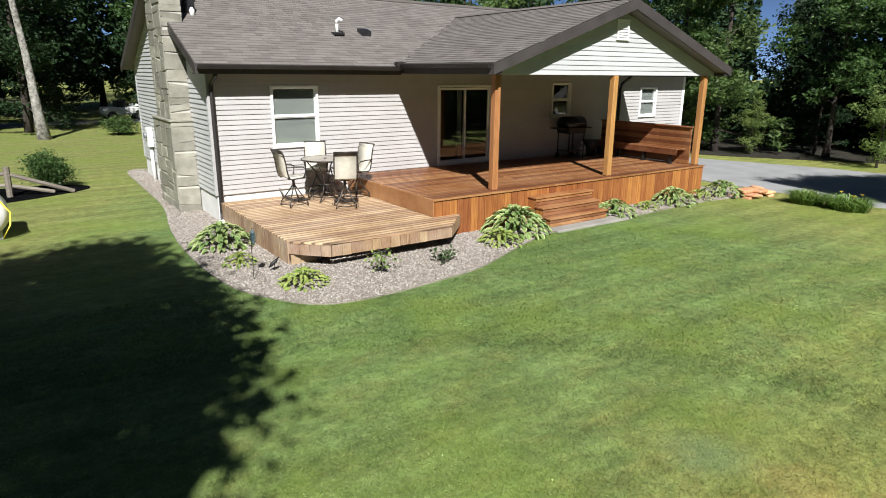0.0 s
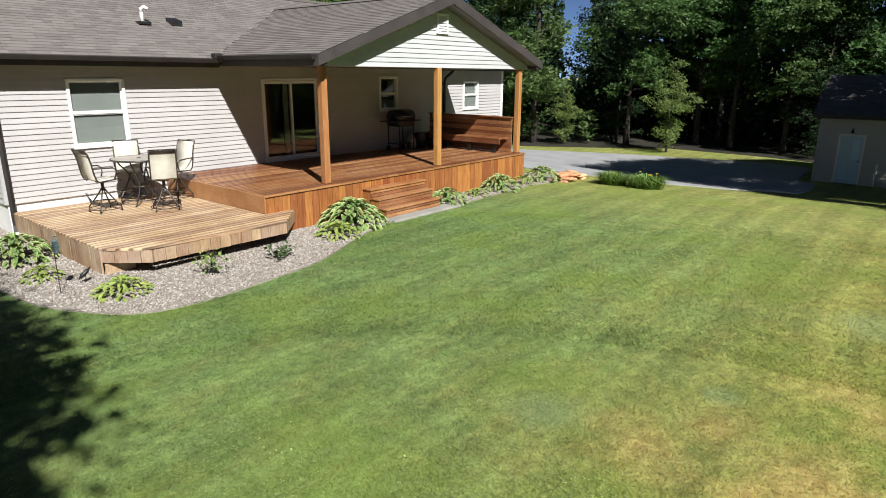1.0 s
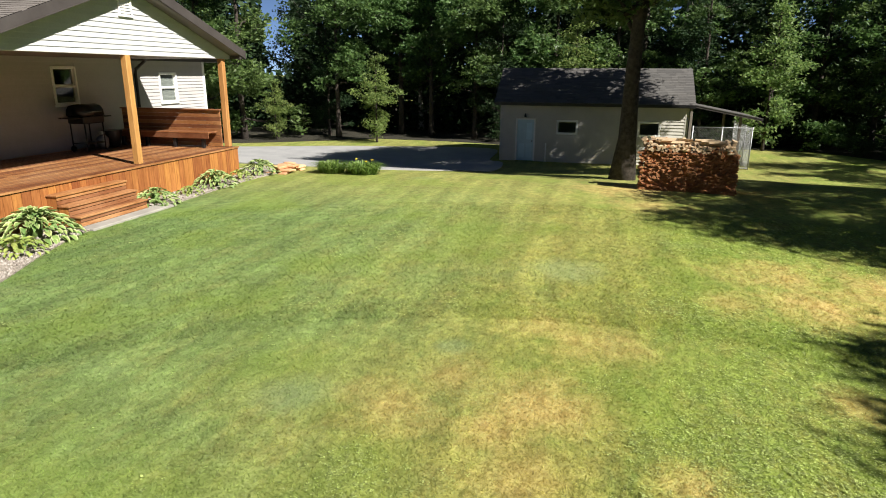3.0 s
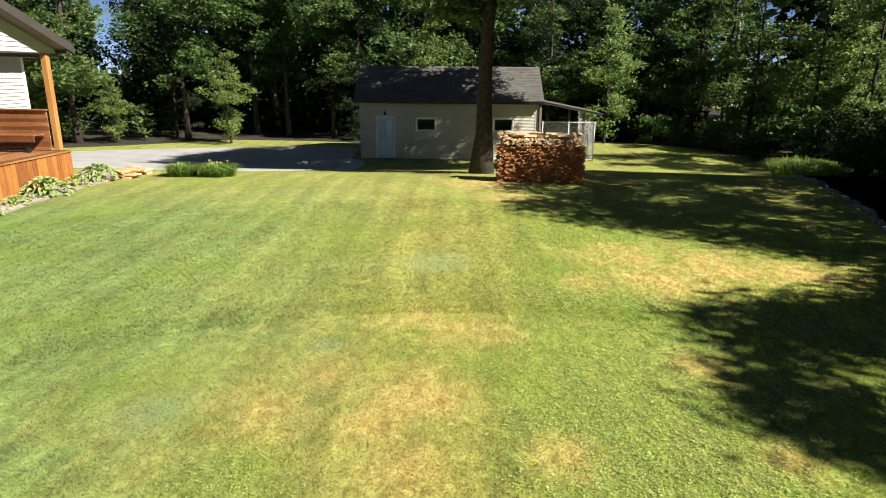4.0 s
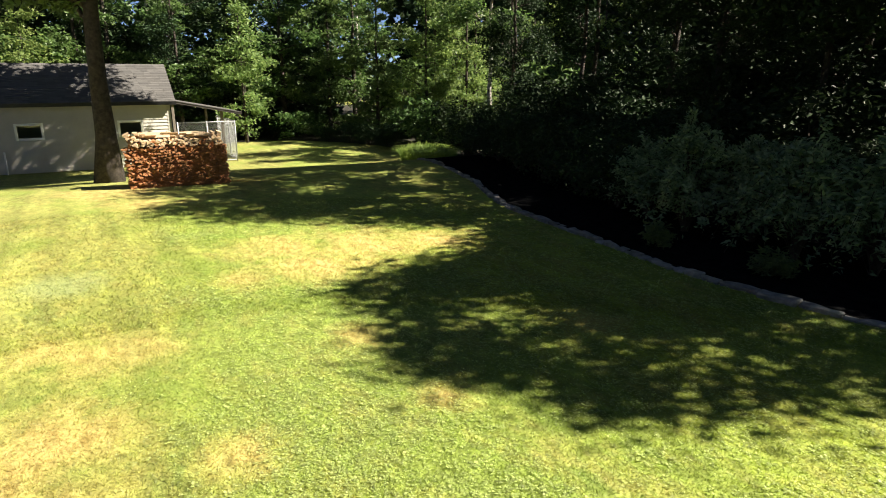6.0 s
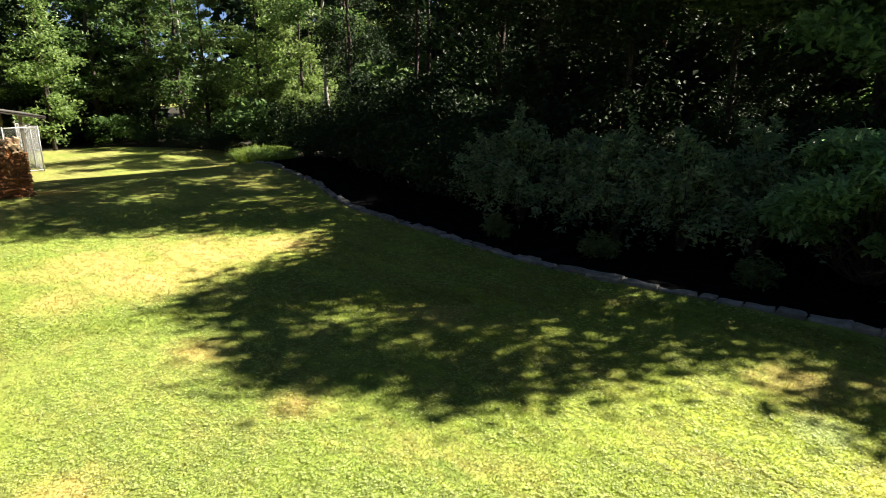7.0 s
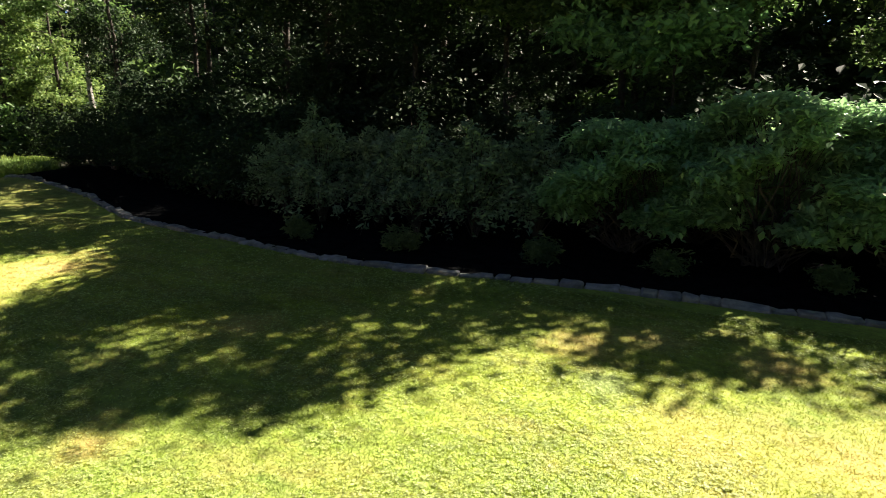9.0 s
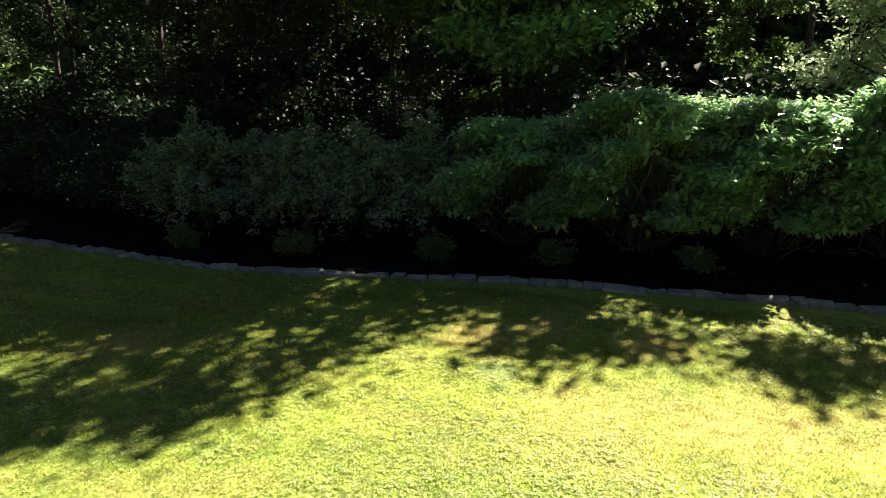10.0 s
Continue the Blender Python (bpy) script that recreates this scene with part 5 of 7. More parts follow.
part("hose", Shape().tube([(0.05, -0.45, 0.88), (0.25, -0.48, 0.80), (0.40, -0.50, 0.55), (0.36, -0.52, 0.30), (0.22, -0.55, 0.05)], 0.018, 7), FLOWER, bottle, "yellow hose")
sheet("far_road", [(-30, 28.8), (40, 31.0), (40, 34.5), (-30, 32.2)], 0.03, 3.0, ASPHALT, "grey road beyond the lawn", "road")
cart = thing("utility_cart", "small white utility vehicle parked on the far road", "vehicle", at=(3.2, 33.0, 0.03))
cart.rotation_euler.z = radians(8)
part("body", Shape().soft_box(-1.3, 1.3, -0.6, 0.6, 0.35, 0.85, 0.10), WHITE, cart)
part("dash", Shape().soft_box(0.55, 1.25, -0.58, 0.58, 0.80, 1.02, 0.08), WHITE, cart)
part("seat", Shape().soft_box(-0.45, 0.15, -0.5, 0.5, 0.80, 1.25, 0.06), BLACK, cart, "black seat")
for sx in (-0.85, 0.85):
    for sy in (-0.60, 0.60):
        w = part("wheel", Shape().tube([(sx, sy - 0.09, 0.30), (sx, sy + 0.09, 0.30)], 0.30, 18), BLACK, cart)
        part("hub", Shape().tube([(sx, sy - 0.10, 0.30), (sx, sy + 0.10, 0.30)], 0.15, 12), STEEL, w)

# ---- shed ----
SHX, SHY0, SHY1, SHZ, SHEAVE = 27.9, -17.72, -8.88, -1.42, 1.50
SHD, SH_RIDGE = 4.8, 3.12
shed = thing("shed", "taupe-sided shed with a dark shingle gable roof", "shed")
SHED_HOLES = [(-10.62, -9.66, -1.9, 0.70), (-12.69, -11.65, -0.05, 0.66), (-16.53, -15.49, -0.05, 0.68)]


def shed_wall():
    s = Shape()
    levels = sorted({SHZ - 0.5, SHEAVE, *[h for o in SHED_HOLES for h in o[2:] if h > SHZ - 0.5]})
    for a, b in zip(levels, levels[1:]):
        for lo, hi in spans(SHY0, SHY1, a, b, SHED_HOLES):
            s.box(SHX, SHX + 0.14, lo, hi, a, b)
    return s


front = part("front_wall", shed_wall(), SHED_SIDING, shed, "taupe vinyl siding wall")
boards = Shape()
z = SHZ + 0.02
while z < SHEAVE - 0.02:
    for lo, hi in spans(SHY0, SHY1, z, z + 0.15, SHED_HOLES):
        boards.add([(SHX, lo, z), (SHX - 0.034, lo, z), (SHX - 0.002, lo, z + 0.15), (SHX, hi, z), (SHX - 0.034, hi, z), (SHX - 0.002, hi, z + 0.15)], [(0, 1, 4, 3), (1, 2, 5, 4), (0, 2, 1), (3, 4, 5)])
    z += 0.15
tagged(part("siding", boards, SHED_SIDING, front), kind="stuff")
for y0, y1 in ((SHY0, SHY0 + 0.14), (SHY1 - 0.14, SHY1)):
    s = Shape()
    prof = [(SHX + 0.14, SHZ - 0.5), (SHX + SHD, SHZ - 0.5), (SHX + SHD, SHEAVE), (SHX + SHD / 2, SH_RIDGE - 0.15), (SHX + 0.14, SHEAVE)]
    s.add([(x, y0, h) for x, h in prof] + [(x, y1, h) for x, h in prof], [(0, 1, 2, 3, 4), (9, 8, 7, 6, 5)] + [(i, (i + 1) % 5, 5 + (i + 1) % 5, 5 + i) for i in range(5)])
    part("end_wall", s, SHED_SIDING, shed)
part("back_wall", Shape().box(SHX + SHD - 0.14, SHX + SHD, SHY0 + 0.14, SHY1 - 0.14, SHZ - 0.5, SHEAVE), SHED_SIDING, shed)
e0 = SHX - 0.30
shed_roof = part("roof", roof_slab([(e0, SHY0 - 0.25, SHEAVE - 0.02), (e0, SHY1 + 0.30, SHEAVE - 0.02), (SHX + SHD / 2, SHY1 + 0.30, SH_RIDGE), (SHX + SHD / 2, SHY0 - 0.25, SH_RIDGE)]), SHED_SHINGLE, shed, "dark grey shingle roof")
part("roof_back", roof_slab([(SHX + SHD / 2, SHY0 - 0.25, SH_RIDGE), (SHX + SHD / 2, SHY1 + 0.30, SH_RIDGE), (SHX + SHD + 0.3, SHY1 + 0.30, SHEAVE - 0.02), (SHX + SHD + 0.3, SHY0 - 0.25, SHEAVE - 0.02)]), SHED_SHINGLE, shed)
part("fascia", Shape().box(e0 - 0.02, e0 - 0.001, SHY0 - 0.25, SHY1 + 0.30, SHEAVE - 0.17, SHEAVE - 0.03), BLACK, shed_roof, "dark fascia and gutter")
tabs = Shape()
rng = random.Random(5)
slope_len = math.hypot(SHD / 2 + 0.3, SH_RIDGE - SHEAVE + 0.02)
for r in range(int(slope_len / 0.145)):
    y = SHY0 - 0.25
    t0, t1 = r * 0.145 / slope_len, min((r * 0.145 + 0.16) / slope_len, 1)
    while y < SHY1 + 0.3:
        w = rng.uniform(0.25, 0.5)
        y1 = min(y + w - 0.01, SHY1 + 0.3)
        xa, xb = e0 + (SHX + SHD / 2 - e0) * t0, e0 + (SHX + SHD / 2 - e0) * t1
        za, zb = SHEAVE - 0.02 + (SH_RIDGE - SHEAVE + 0.02) * t0, SHEAVE - 0.02 + (SH_RIDGE - SHEAVE + 0.02) * t1
        tabs.add([(xa, y, za - 0.002), (xa, y1, za - 0.002), (xa, y, za + 0.016), (xa, y1, za + 0.016), (xb, y1, zb + 0.004), (xb, y, zb + 0.004)], [(0, 1, 3, 2), (2, 3, 4, 5)])
        y += w
tagged(part("shingles", raw_mesh("shingles", tabs.v, [f for f in tabs.f], SHED_SHINGLE), None, shed_roof), kind="stuff")
a, b, c, d = SHED_HOLES[0]
c = SHZ + 0.03
sdoor = part("door", Shape().box(SHX + 0.02, SHX + 0.06, a + 0.07, b - 0.07, c, d - 0.07), SHED_DOOR, shed, "pale blue-white steel door, closed")
part("door_frame", Shape().soft_box(SHX - 0.03, SHX + 0.08, a - 0.01, a + 0.07, c, d, 0.006).soft_box(SHX - 0.03, SHX + 0.08, b - 0.07, b + 0.01, c, d, 0.006).soft_box(SHX - 0.03, SHX + 0.08, a - 0.01, b + 0.01, d - 0.07, d + 0.01, 0.006), WHITE, sdoor, "white door frame")
for lo, hi in ((c + 0.15, c + 0.85), (c + 1.05, d - 0.22)):
    for ya, yb in ((a + 0.16, (a + b) / 2 - 0.05), ((a + b) / 2 + 0.05, b - 0.16)):
        part("door_panel", Shape().soft_box(SHX + 0.008, SHX + 0.021, ya, yb, lo, hi, 0.006), SHED_DOOR, sdoor)
part("door_handle", Shape().tube([(SHX + 0.02, a + 0.14, c + 0.98), (SHX - 0.04, a + 0.14, c + 0.98)], 0.03, 8), METAL_DARK, sdoor, "dark door knob")
for a, b, c, d in SHED_HOLES[1:]:
    s = Shape()
    for q in ((a, a + 0.10, c, d), (b - 0.10, b, c, d), (a + 0.10, b - 0.10, c, c + 0.10), (a + 0.10, b - 0.10, d - 0.10, d)):
        s.soft_box(SHX - 0.035, SHX + 0.08, q[0], q[1], q[2], q[3], 0.008)
    w = part("window", s, WHITE, shed, "small white-framed shed window")
    pane = part("pane", Shape().box(SHX + 0.02, SHX + 0.026, a + 0.10, b - 0.10, c + 0.10, d - 0.10), GLASS, w)
    pane.visible_shadow = False
part("wall_lamp", Shape().tube([(SHX, -10.12, 0.92), (SHX - 0.10, -10.12, 0.95), (SHX - 0.12, -10.12, 0.88)], 0.02, 6).tube([(SHX - 0.12, -10.12, 0.90), (SHX - 0.12, -10.12, 0.76)], [0.04, 0.07], 8), BLACK, shed, "small black wall lamp")
part("stand_pipe", Shape().tube([(SHX - 0.12, -11.18, SHZ - 0.1), (SHX - 0.12, -11.18, SHZ + 0.95)], 0.035, 8), WHITE, shed, "white stand pipe by the wall")
for y in (SHY0 - 0.02, SHY1 - 0.14):
    part("corner_trim", Shape().box(SHX - 0.03, SHX, y, y + 0.16, SHZ, SHEAVE - 0.15), SHED_SIDING, shed)
# lean-to on the end
lean = part("lean_to_roof", roof_slab([(SHX - 0.2, SHY0 - 0.1, SHEAVE + 0.02), (SHX + 4.4, SHY0 - 0.1, SHEAVE + 0.02), (SHX + 4.4, -20.9, 0.93), (SHX - 0.2, -20.9, 0.93)], 0.035), SHED_SHINGLE, shed, "dark lean-to roof over a kennel")
part("lean_to_fascia", roof_slab([(SHX - 0.18, SHY0 - 0.1, SHEAVE - 0.018), (SHX - 0.14, SHY0 - 0.1, SHEAVE - 0.018), (SHX - 0.14, -20.9, 0.892), (SHX - 0.18, -20.9, 0.892)], 0.085), FASCIA, lean, "brown wooden fascia")
for k in range(4):
    x = SHX + 0.6 + k * 1.1
    part("rafter", roof_slab([(x, SHY0 - 0.1, SHEAVE - 0.018), (x + 0.04, SHY0 - 0.1, SHEAVE - 0.018), (x + 0.04, -20.85, 0.892), (x, -20.85, 0.892)], 0.10), FASCIA, lean)
for x in (SHX + 0.05, SHX + 4.2):
    part("lean_to_post", Shape().soft_box(x - 0.06, x + 0.06, -20.06, -19.94, SHZ - 0.4, 0.98, 0.01), RAW_WOOD, lean)
part("lean_to_post", Shape().soft_box(SHX - 0.10, SHX + 0.02, SHY0 - 0.17, SHY0 - 0.05, SHZ - 0.4, 1.42, 0.01), RAW_WOOD, lean)

# chain-link run
run = thing("chain_link_fence", "galvanized chain-link dog run beside the shed", "fence")
FENCE = [(SHX - 0.05, SHY0 - 0.25), (SHX - 0.05, -20.55), (SHX + 4.2, -20.55)]
for i, ((xa, ya), (xb, yb)) in enumerate(zip(FENCE, FENCE[1:])):
    n = 2 if i == 0 else 3
    za = SHZ
    for k in range(n + 1 if i else n):
        x, y = xa + (xb - xa) * k / n, ya + (yb - ya) * k / n
        part("post", Shape().tube([(x, y, za - 0.3), (x, y, za + 1.95)], 0.03, 8), STEEL, run)
    for h in (0.06, 1.9):
        part("rail", Shape().tube([(xa, ya, za + h), (xb, yb, za + h)], 0.022, 6), STEEL, run)
    s, length = Shape(), math.hypot(xb - xa, yb - ya)
    for lean_way in (-1, 1):
        u = -1.85
        while u < length + 1.85:
            u0, u1 = (u, u + 1.85) if lean_way > 0 else (u + 1.85, u)
            z0, z1 = 0.06, 1.9
            if min(u0, u1) < length and max(u0, u1) > 0:
                t0 = max(0, min(1, (0 - u0) / (u1 - u0))) if lean_way > 0 else max(0, min(1, (length - u0) / (u1 - u0)))
                t1 = max(0, min(1, (length - u0) / (u1 - u0))) if lean_way > 0 else max(0, min(1, (0 - u0) / (u1 - u0)))
                if t1 - t0 > 0.02:
                    p = [(xa + (xb - xa) * (u0 + (u1 - u0) * t) / length, ya + (yb - ya) * (u0 + (u1 - u0) * t) / length, za + z0 + (z1 - z0) * t) for t in (t0, t1)]
                    s.tube(p, 0.0052, 3, False, False)
            u += 0.11
    tagged(part("wire_mesh", s, STEEL, run), kind="stuff")

# ---- trees and shrubs ----
def leaf_quads(centres, size, rng, lie=0.5, slim=0.55):
    """A folded leaf at each centre; lie: how level it hangs."""
    n = len(centres)
    d = rng.normal(size=(n, 3))
    d[:, 2] = d[:, 2] * 0.5 - 0.25
    d /= np.linalg.norm(d, axis=1, keepdims=True)
    up = rng.normal(size=(n, 3)) * (1 - lie) + np.array([0, 0, 1.0]) * lie * 1.6
    side = np.cross(d, up)
    side /= np.linalg.norm(side, axis=1, keepdims=True) + 1e-9
    nor = np.cross(side, d)
    k = (size * rng.uniform(0.65, 1.35, n))[:, None]
    a = centres - d * k * 0.5
    b = centres + d * k * 0.5 - nor * k * 0.08
    l = centres + side * k * slim * 0.5 + nor * k * 0.06 - d * k * 0.08
    r = centres - side * k * slim * 0.5 + nor * k * 0.06 - d * k * 0.08
    verts = np.stack([a, l, b, r], 1).reshape(-1, 3)
    return verts, np.arange(4 * n).reshape(n, 4)


def lobe_points(lobes, count, rng, spray=0.42, per=14, shell=0.72):
    """Leaf places: sprays of leaves spread over each lobe, thick near its skin."""
    vol = np.array([(l[3] * l[4] * l[5]) ** (2 / 3) for l in lobes])
    share = (vol / vol.sum() * count / per).astype(int) + 1
    out = []
    for (cx, cy, cz, rx, ry, rz), m in zip(lobes, share):
        d = rng.normal(size=(m, 3))
        d /= np.linalg.norm(d, axis=1, keepdims=True)
        rad = 1 - (1 - shell) * rng.random((m, 1)) ** 0.7 * 1.6
        lump = 1 + 0.16 * np.sin(d[:, :1] * 5 + cx) * np.sin(d[:, 1:2] * 6 + cy) + 0.10 * np.sin(d[:, 2:] * 9 + cz)
        c = np.array([cx, cy, cz]) + d * rad * lump * np.array([rx, ry, rz])
        off = rng.normal(size=(m, per, 3)) * spray * np.array([0.72, 0.72, 0.32])
        out.append((c[:, None, :] + off).reshape(-1, 3))
    return np.concatenate(out)


def limb(s, p, q, r0, r1, rng, bend=0.12, n=5, sides=5):
    p, q = Vector(p), Vector(q)
    length = (q - p).length
    pts = [p + (q - p) * (i / n) + Vector([rng.normal() * bend * length * math.sin(math.pi * i / n) * 0.5 for _ in range(3)]) for i in range(n + 1)]
    pts[-1] = q
    s.tube(pts, [r0 + (r1 - r0) * (i / n) ** 0.8 for i in range(n + 1)], sides, cap=False)
    return pts


def make_tree(name, label, at, lobes, trunk_r, trunk_top, leaf, bark, count, size, seed, spray=0.42, lean=(0, 0), group="", category="tree", flare=1.5, floor=0.0, lie=0.48):
    """A tapered trunk, a limb to each lobe of the crown, and a crown of many leaves. Lobes are measured from the foot."""
    rng = np.random.default_rng(seed)
    tree = thing(name, label, category, group, at=at)
    s = Shape()
    n = 9
    top = Vector((lean[0], lean[1], trunk_top))
    pts, rad = [], []
    for i in range(n + 1):
        t = i / n
        w = Vector((rng.normal(), rng.normal(), 0)) * 0.10 * math.sin(math.pi * t)
        pts.append(Vector((0, 0, -0.25)) * (1 - t) + top * t + w * trunk_r * 3)
        rad.append(trunk_r * (1 + (flare - 1) * math.exp(-t * 14)) * (1 - 0.75 * t))
    s.tube(pts, rad, 10)
    for (cx, cy, cz, rx, ry, rz) in lobes:
        t = min(max((cz - rz * 0.9) / trunk_top, 0.12), 0.95)
        k = min(int(t * n), n - 1)
        start = pts[k] + (pts[k + 1] - pts[k]) * (t * n - k)
        r = trunk_r * (1 - 0.75 * t) * 0.45
        ends = limb(s, start, (cx, cy, cz), r, r * 0.35, rng, sides=5)
        for _ in range(2):
            d = rng.normal(size=3)
            d /= np.linalg.norm(d)
            limb(s, ends[int(rng.integers(2, 5))], (cx + d[0] * rx * 0.8, cy + d[1] * ry * 0.8, cz + d[2] * rz * 0.8), r * 0.35, 0.008, rng, n=2, sides=3)
    part("trunk", s, bark, tree)
    c = lobe_points(lobes, count, rng, spray, 30)
    c = c[c[:, 2] > floor]
    v, f = leaf_quads(c, size, rng, lie)
    part("crown", raw_mesh("crown", v, f, leaf), None, tree)
    return tree


def wood_edge_lobes(height, radius, low, rng, k=9):
    """Lobes for a tree at the edge of a wood: leafy nearly to the ground on its open side."""
    out = []
    for i in range(k):
        t = ((i + 0.5) / k) ** 1.25
        h = low + (height - low) * t
        r = radius * (0.27 + 0.16 * math.sin(math.pi * min(t * 1.1, 1))) * rng.uniform(0.6, 1.4)
        a, h = rng.uniform(0, 2 * math.pi), h + rng.uniform(-0.08, 0.08) * height
        q = radius * rng.uniform(0.15, 0.95) * (1 - 0.6 * t * t)
        out.append((q * math.cos(a), q * math.sin(a), max(h, low * 0.8), r * 1.05, r * 1.05, r * 0.68))
    return out


# kinds of woodland tree, built once each and then copied
KINDS = []
for i, (leaf, bark, height, radius, low, size, count, what) in enumerate([
        (LEAF, BARK, 13.0, 3.1, 1.2, 0.26, 9000, "woodland maple with dense dark green leaves"),
        (LEAF_LIGHT, BARK, 11.5, 2.8, 1.0, 0.24, 9000, "woodland ash with bright green leaves"),
        (LEAF, PALE_BARK, 13.5, 2.7, 1.8, 0.25, 8000, "slender woodland tree with a pale trunk"),
        (LEAF_DARK, BARK, 14.0, 2.9, 0.7, 0.19, 9500, "dark hemlock with drooping boughs"),
        (LEAF_LIGHT, BARK, 7.5, 2.1, 0.7, 0.19, 5200, "young broadleaf tree with light green leaves"),
        (LEAF, BARK, 13.5, 3.2, 4.6, 0.25, 9000, "tall woodland maple with a high crown over dark shade")]):
    r = random.Random(40 + i)
    KINDS.append(make_tree("woodland_tree", what, (48 + i * 6, 60, 0), wood_edge_lobes(height, radius, low, r, 20), 0.17 if i != 4 else 0.08, height * 0.93, leaf, bark, count, size, 70 + i, 0.34, group="trees of the wood"))


def plant(kind, x, y, turn, scale, squash=1.0):
    return copy_thing(KINDS[kind], pose(x, y, ground_z(x, y), 0, 0, turn) @ Matrix.Diagonal((scale, scale, scale * squash, 1)))


def bush_kind(leaf, size, seed, what):
    rng = np.random.default_rng(seed)
    b = thing("understory_bush", what, "bush", "bushes at the foot of the wood", at=(60 + seed % 7, 66, 0))
    lobes = [(rng.normal() * 0.8, rng.normal() * 0.8, rng.uniform(0.5, 1.6), rng.uniform(0.8, 1.2), rng.uniform(0.8, 1.2), rng.uniform(0.5, 0.8)) for _ in range(6)]
    s = Shape()
    for l in lobes:
        limb(s, (rng.normal() * 0.1, rng.normal() * 0.1, -0.05), l[:3], 0.03, 0.01, rng)
    part("stem", s, BARK, b)
    c = lobe_points(lobes, 2600, rng, 0.28, 14, 0.6)
    v, f = leaf_quads(c[c[:, 2] > 0.05], size, rng)
    part("foliage", raw_mesh("foliage", v, f, leaf), None, b)
    return b


BUSHES = [bush_kind(LEAF, 0.19, 91, "leafy green understory bush at the wood edge"), bush_kind(LEAF_LIGHT, 0.17, 92, "light green understory bush at the wood edge"), bush_kind(LEAF_DARK, 0.15, 93, "dark green understory bush under the trees")]


def bush(kind, x, y, turn, scale):
    return copy_thing(BUSHES[kind], pose(x, y, ground_z(x, y) - 0.02, 0, 0, turn) @ Matrix.Diagonal((scale, scale, scale, 1)))


def thicket(name, line, depth, height, count, size, leaf, seed, low=0.0):
    """A deep mass of leaves along a line: the inside of the wood, where no single tree can be told."""
    r = np.random.default_rng(seed)
    line = np.array(line, float)
    seg = np.linalg.norm(np.diff(line, axis=0), axis=1)
    u = r.uniform(0, seg.sum(), count)
    i = np.searchsorted(np.cumsum(seg), u).clip(0, len(seg) - 1)
    t = (u - (np.cumsum(seg) - seg)[i]) / seg[i]
    p = line[i] + (line[i + 1] - line[i]) * t[:, None]
    d = (line[i + 1] - line[i]) / seg[i][:, None]
    p = p + np.stack([d[:, 1], -d[:, 0]], 1) * (r.random(count) * depth)[:, None]
    wave = 0.75 + 0.25 * np.sin(u * 0.9 + seed) * np.sin(u * 0.37)
    z = low + r.random(count) ** 1.15 * height * wave
    z += np.array([ground_z(a, b) for a, b in p])
    c = np.stack([p[:, 0], p[:, 1], z], 1)
    c = c[[not (h > 2.0 and glade(a, b, 1.3)) for a, b, h in c]]
    v, f = leaf_quads(c, size, r, 0.4, 0.7)
    return tagged(new(name, raw_mesh(name, v, f, leaf)), "dense dark leaves in the depth of the wood", "woods", kind="stuff")


rng = random.Random(21)


def wood_edge(y):
    """Where the grass beyond the drive meets the wood."""
    return float(np.interp(y, [-20, -12, -9.4, -4.6, 0.6, 4.8, 8.3, 13, 22], [37.0, 36.4, 35.6, 35.4, 36.0, 33.4, 31.2, 29.6, 30.0]))


def glade(x, y, half=3.0):
    """A narrow opening in the wood beyond the drive, through which the sky shows."""
    return abs(math.degrees(math.atan2(y + 13.8, x + 3.6)) - 28.3) < half


# the wood beyond the drive and behind the shed
for i in range(15):
    y = 18 - i * 2.9 + rng.uniform(-0.8, 0.8)
    x, kind = wood_edge(y) + 2.4 + rng.uniform(-0.6, 1.6), 5 if 4 < i < 10 else 0 if 9 < i < 12 else rng.choice((0, 0, 1, 0))
    # the dark kind stands in for the black shade beside the shed
    if i == 12:
        kind = 3
    if glade(x, y):
        kind, x = 4, x - 1.0
    plant(kind, x, y, rng.uniform(0, 360), rng.uniform(0.85, 1.15) * (0.55 if kind == 4 else 1.0))
for i in range(7):
    x, y = 43.5 + rng.uniform(-1.5, 1.5), 20 - i * 6.6 + rng.uniform(-1, 1)
    if not glade(x, y):
        plant(rng.choice((0, 2, 3, 3)), x, y, rng.uniform(0, 360), rng.uniform(1.0, 1.3))
for x, y, k, sc in ((37.0, 4.5, 3, 0.55), (36.6, -7.5, 3, 0.6), (37.0, -12, 4, 1.0), (37.2, -19.5, 3, 0.8), (36.2, -23, 4, 1.1), (33.6, 11.5, 4, 1.1), (32.5, 15, 1, 0.8)):
    plant(k, x, y, rng.uniform(0, 360), sc)
plant(4, 33.9, -0.1, 20, 0.72)
# south-east corner of the yard: young trees that stand in the sun
for x, y, k, sc in ((22.5, -33.0, 3, 0.72), (26.6, -33.0, 1, 0.72), (30.4, -32.5, 1, 0.80), (34.2, -31.0, 0, 0.75), (37.5, -29.0, 0, 0.85), (28.5, -34.8, 0, 0.70), (32.3, -34.2, 0, 0.9), (38, -26, 0, 1.0), (38, -31, 0, 0.95), (42, -33, 2, 1.1), (20.6, -31.8, 3, 0.70), (13.0, -36.5, 3, 0.8),
                    (33.5, -43, 1, 1.0), (27.5, -44, 1, 0.95), (21.5, -44, 0, 0.9)):
    plant(k, x, y, rng.uniform(0, 360), sc)
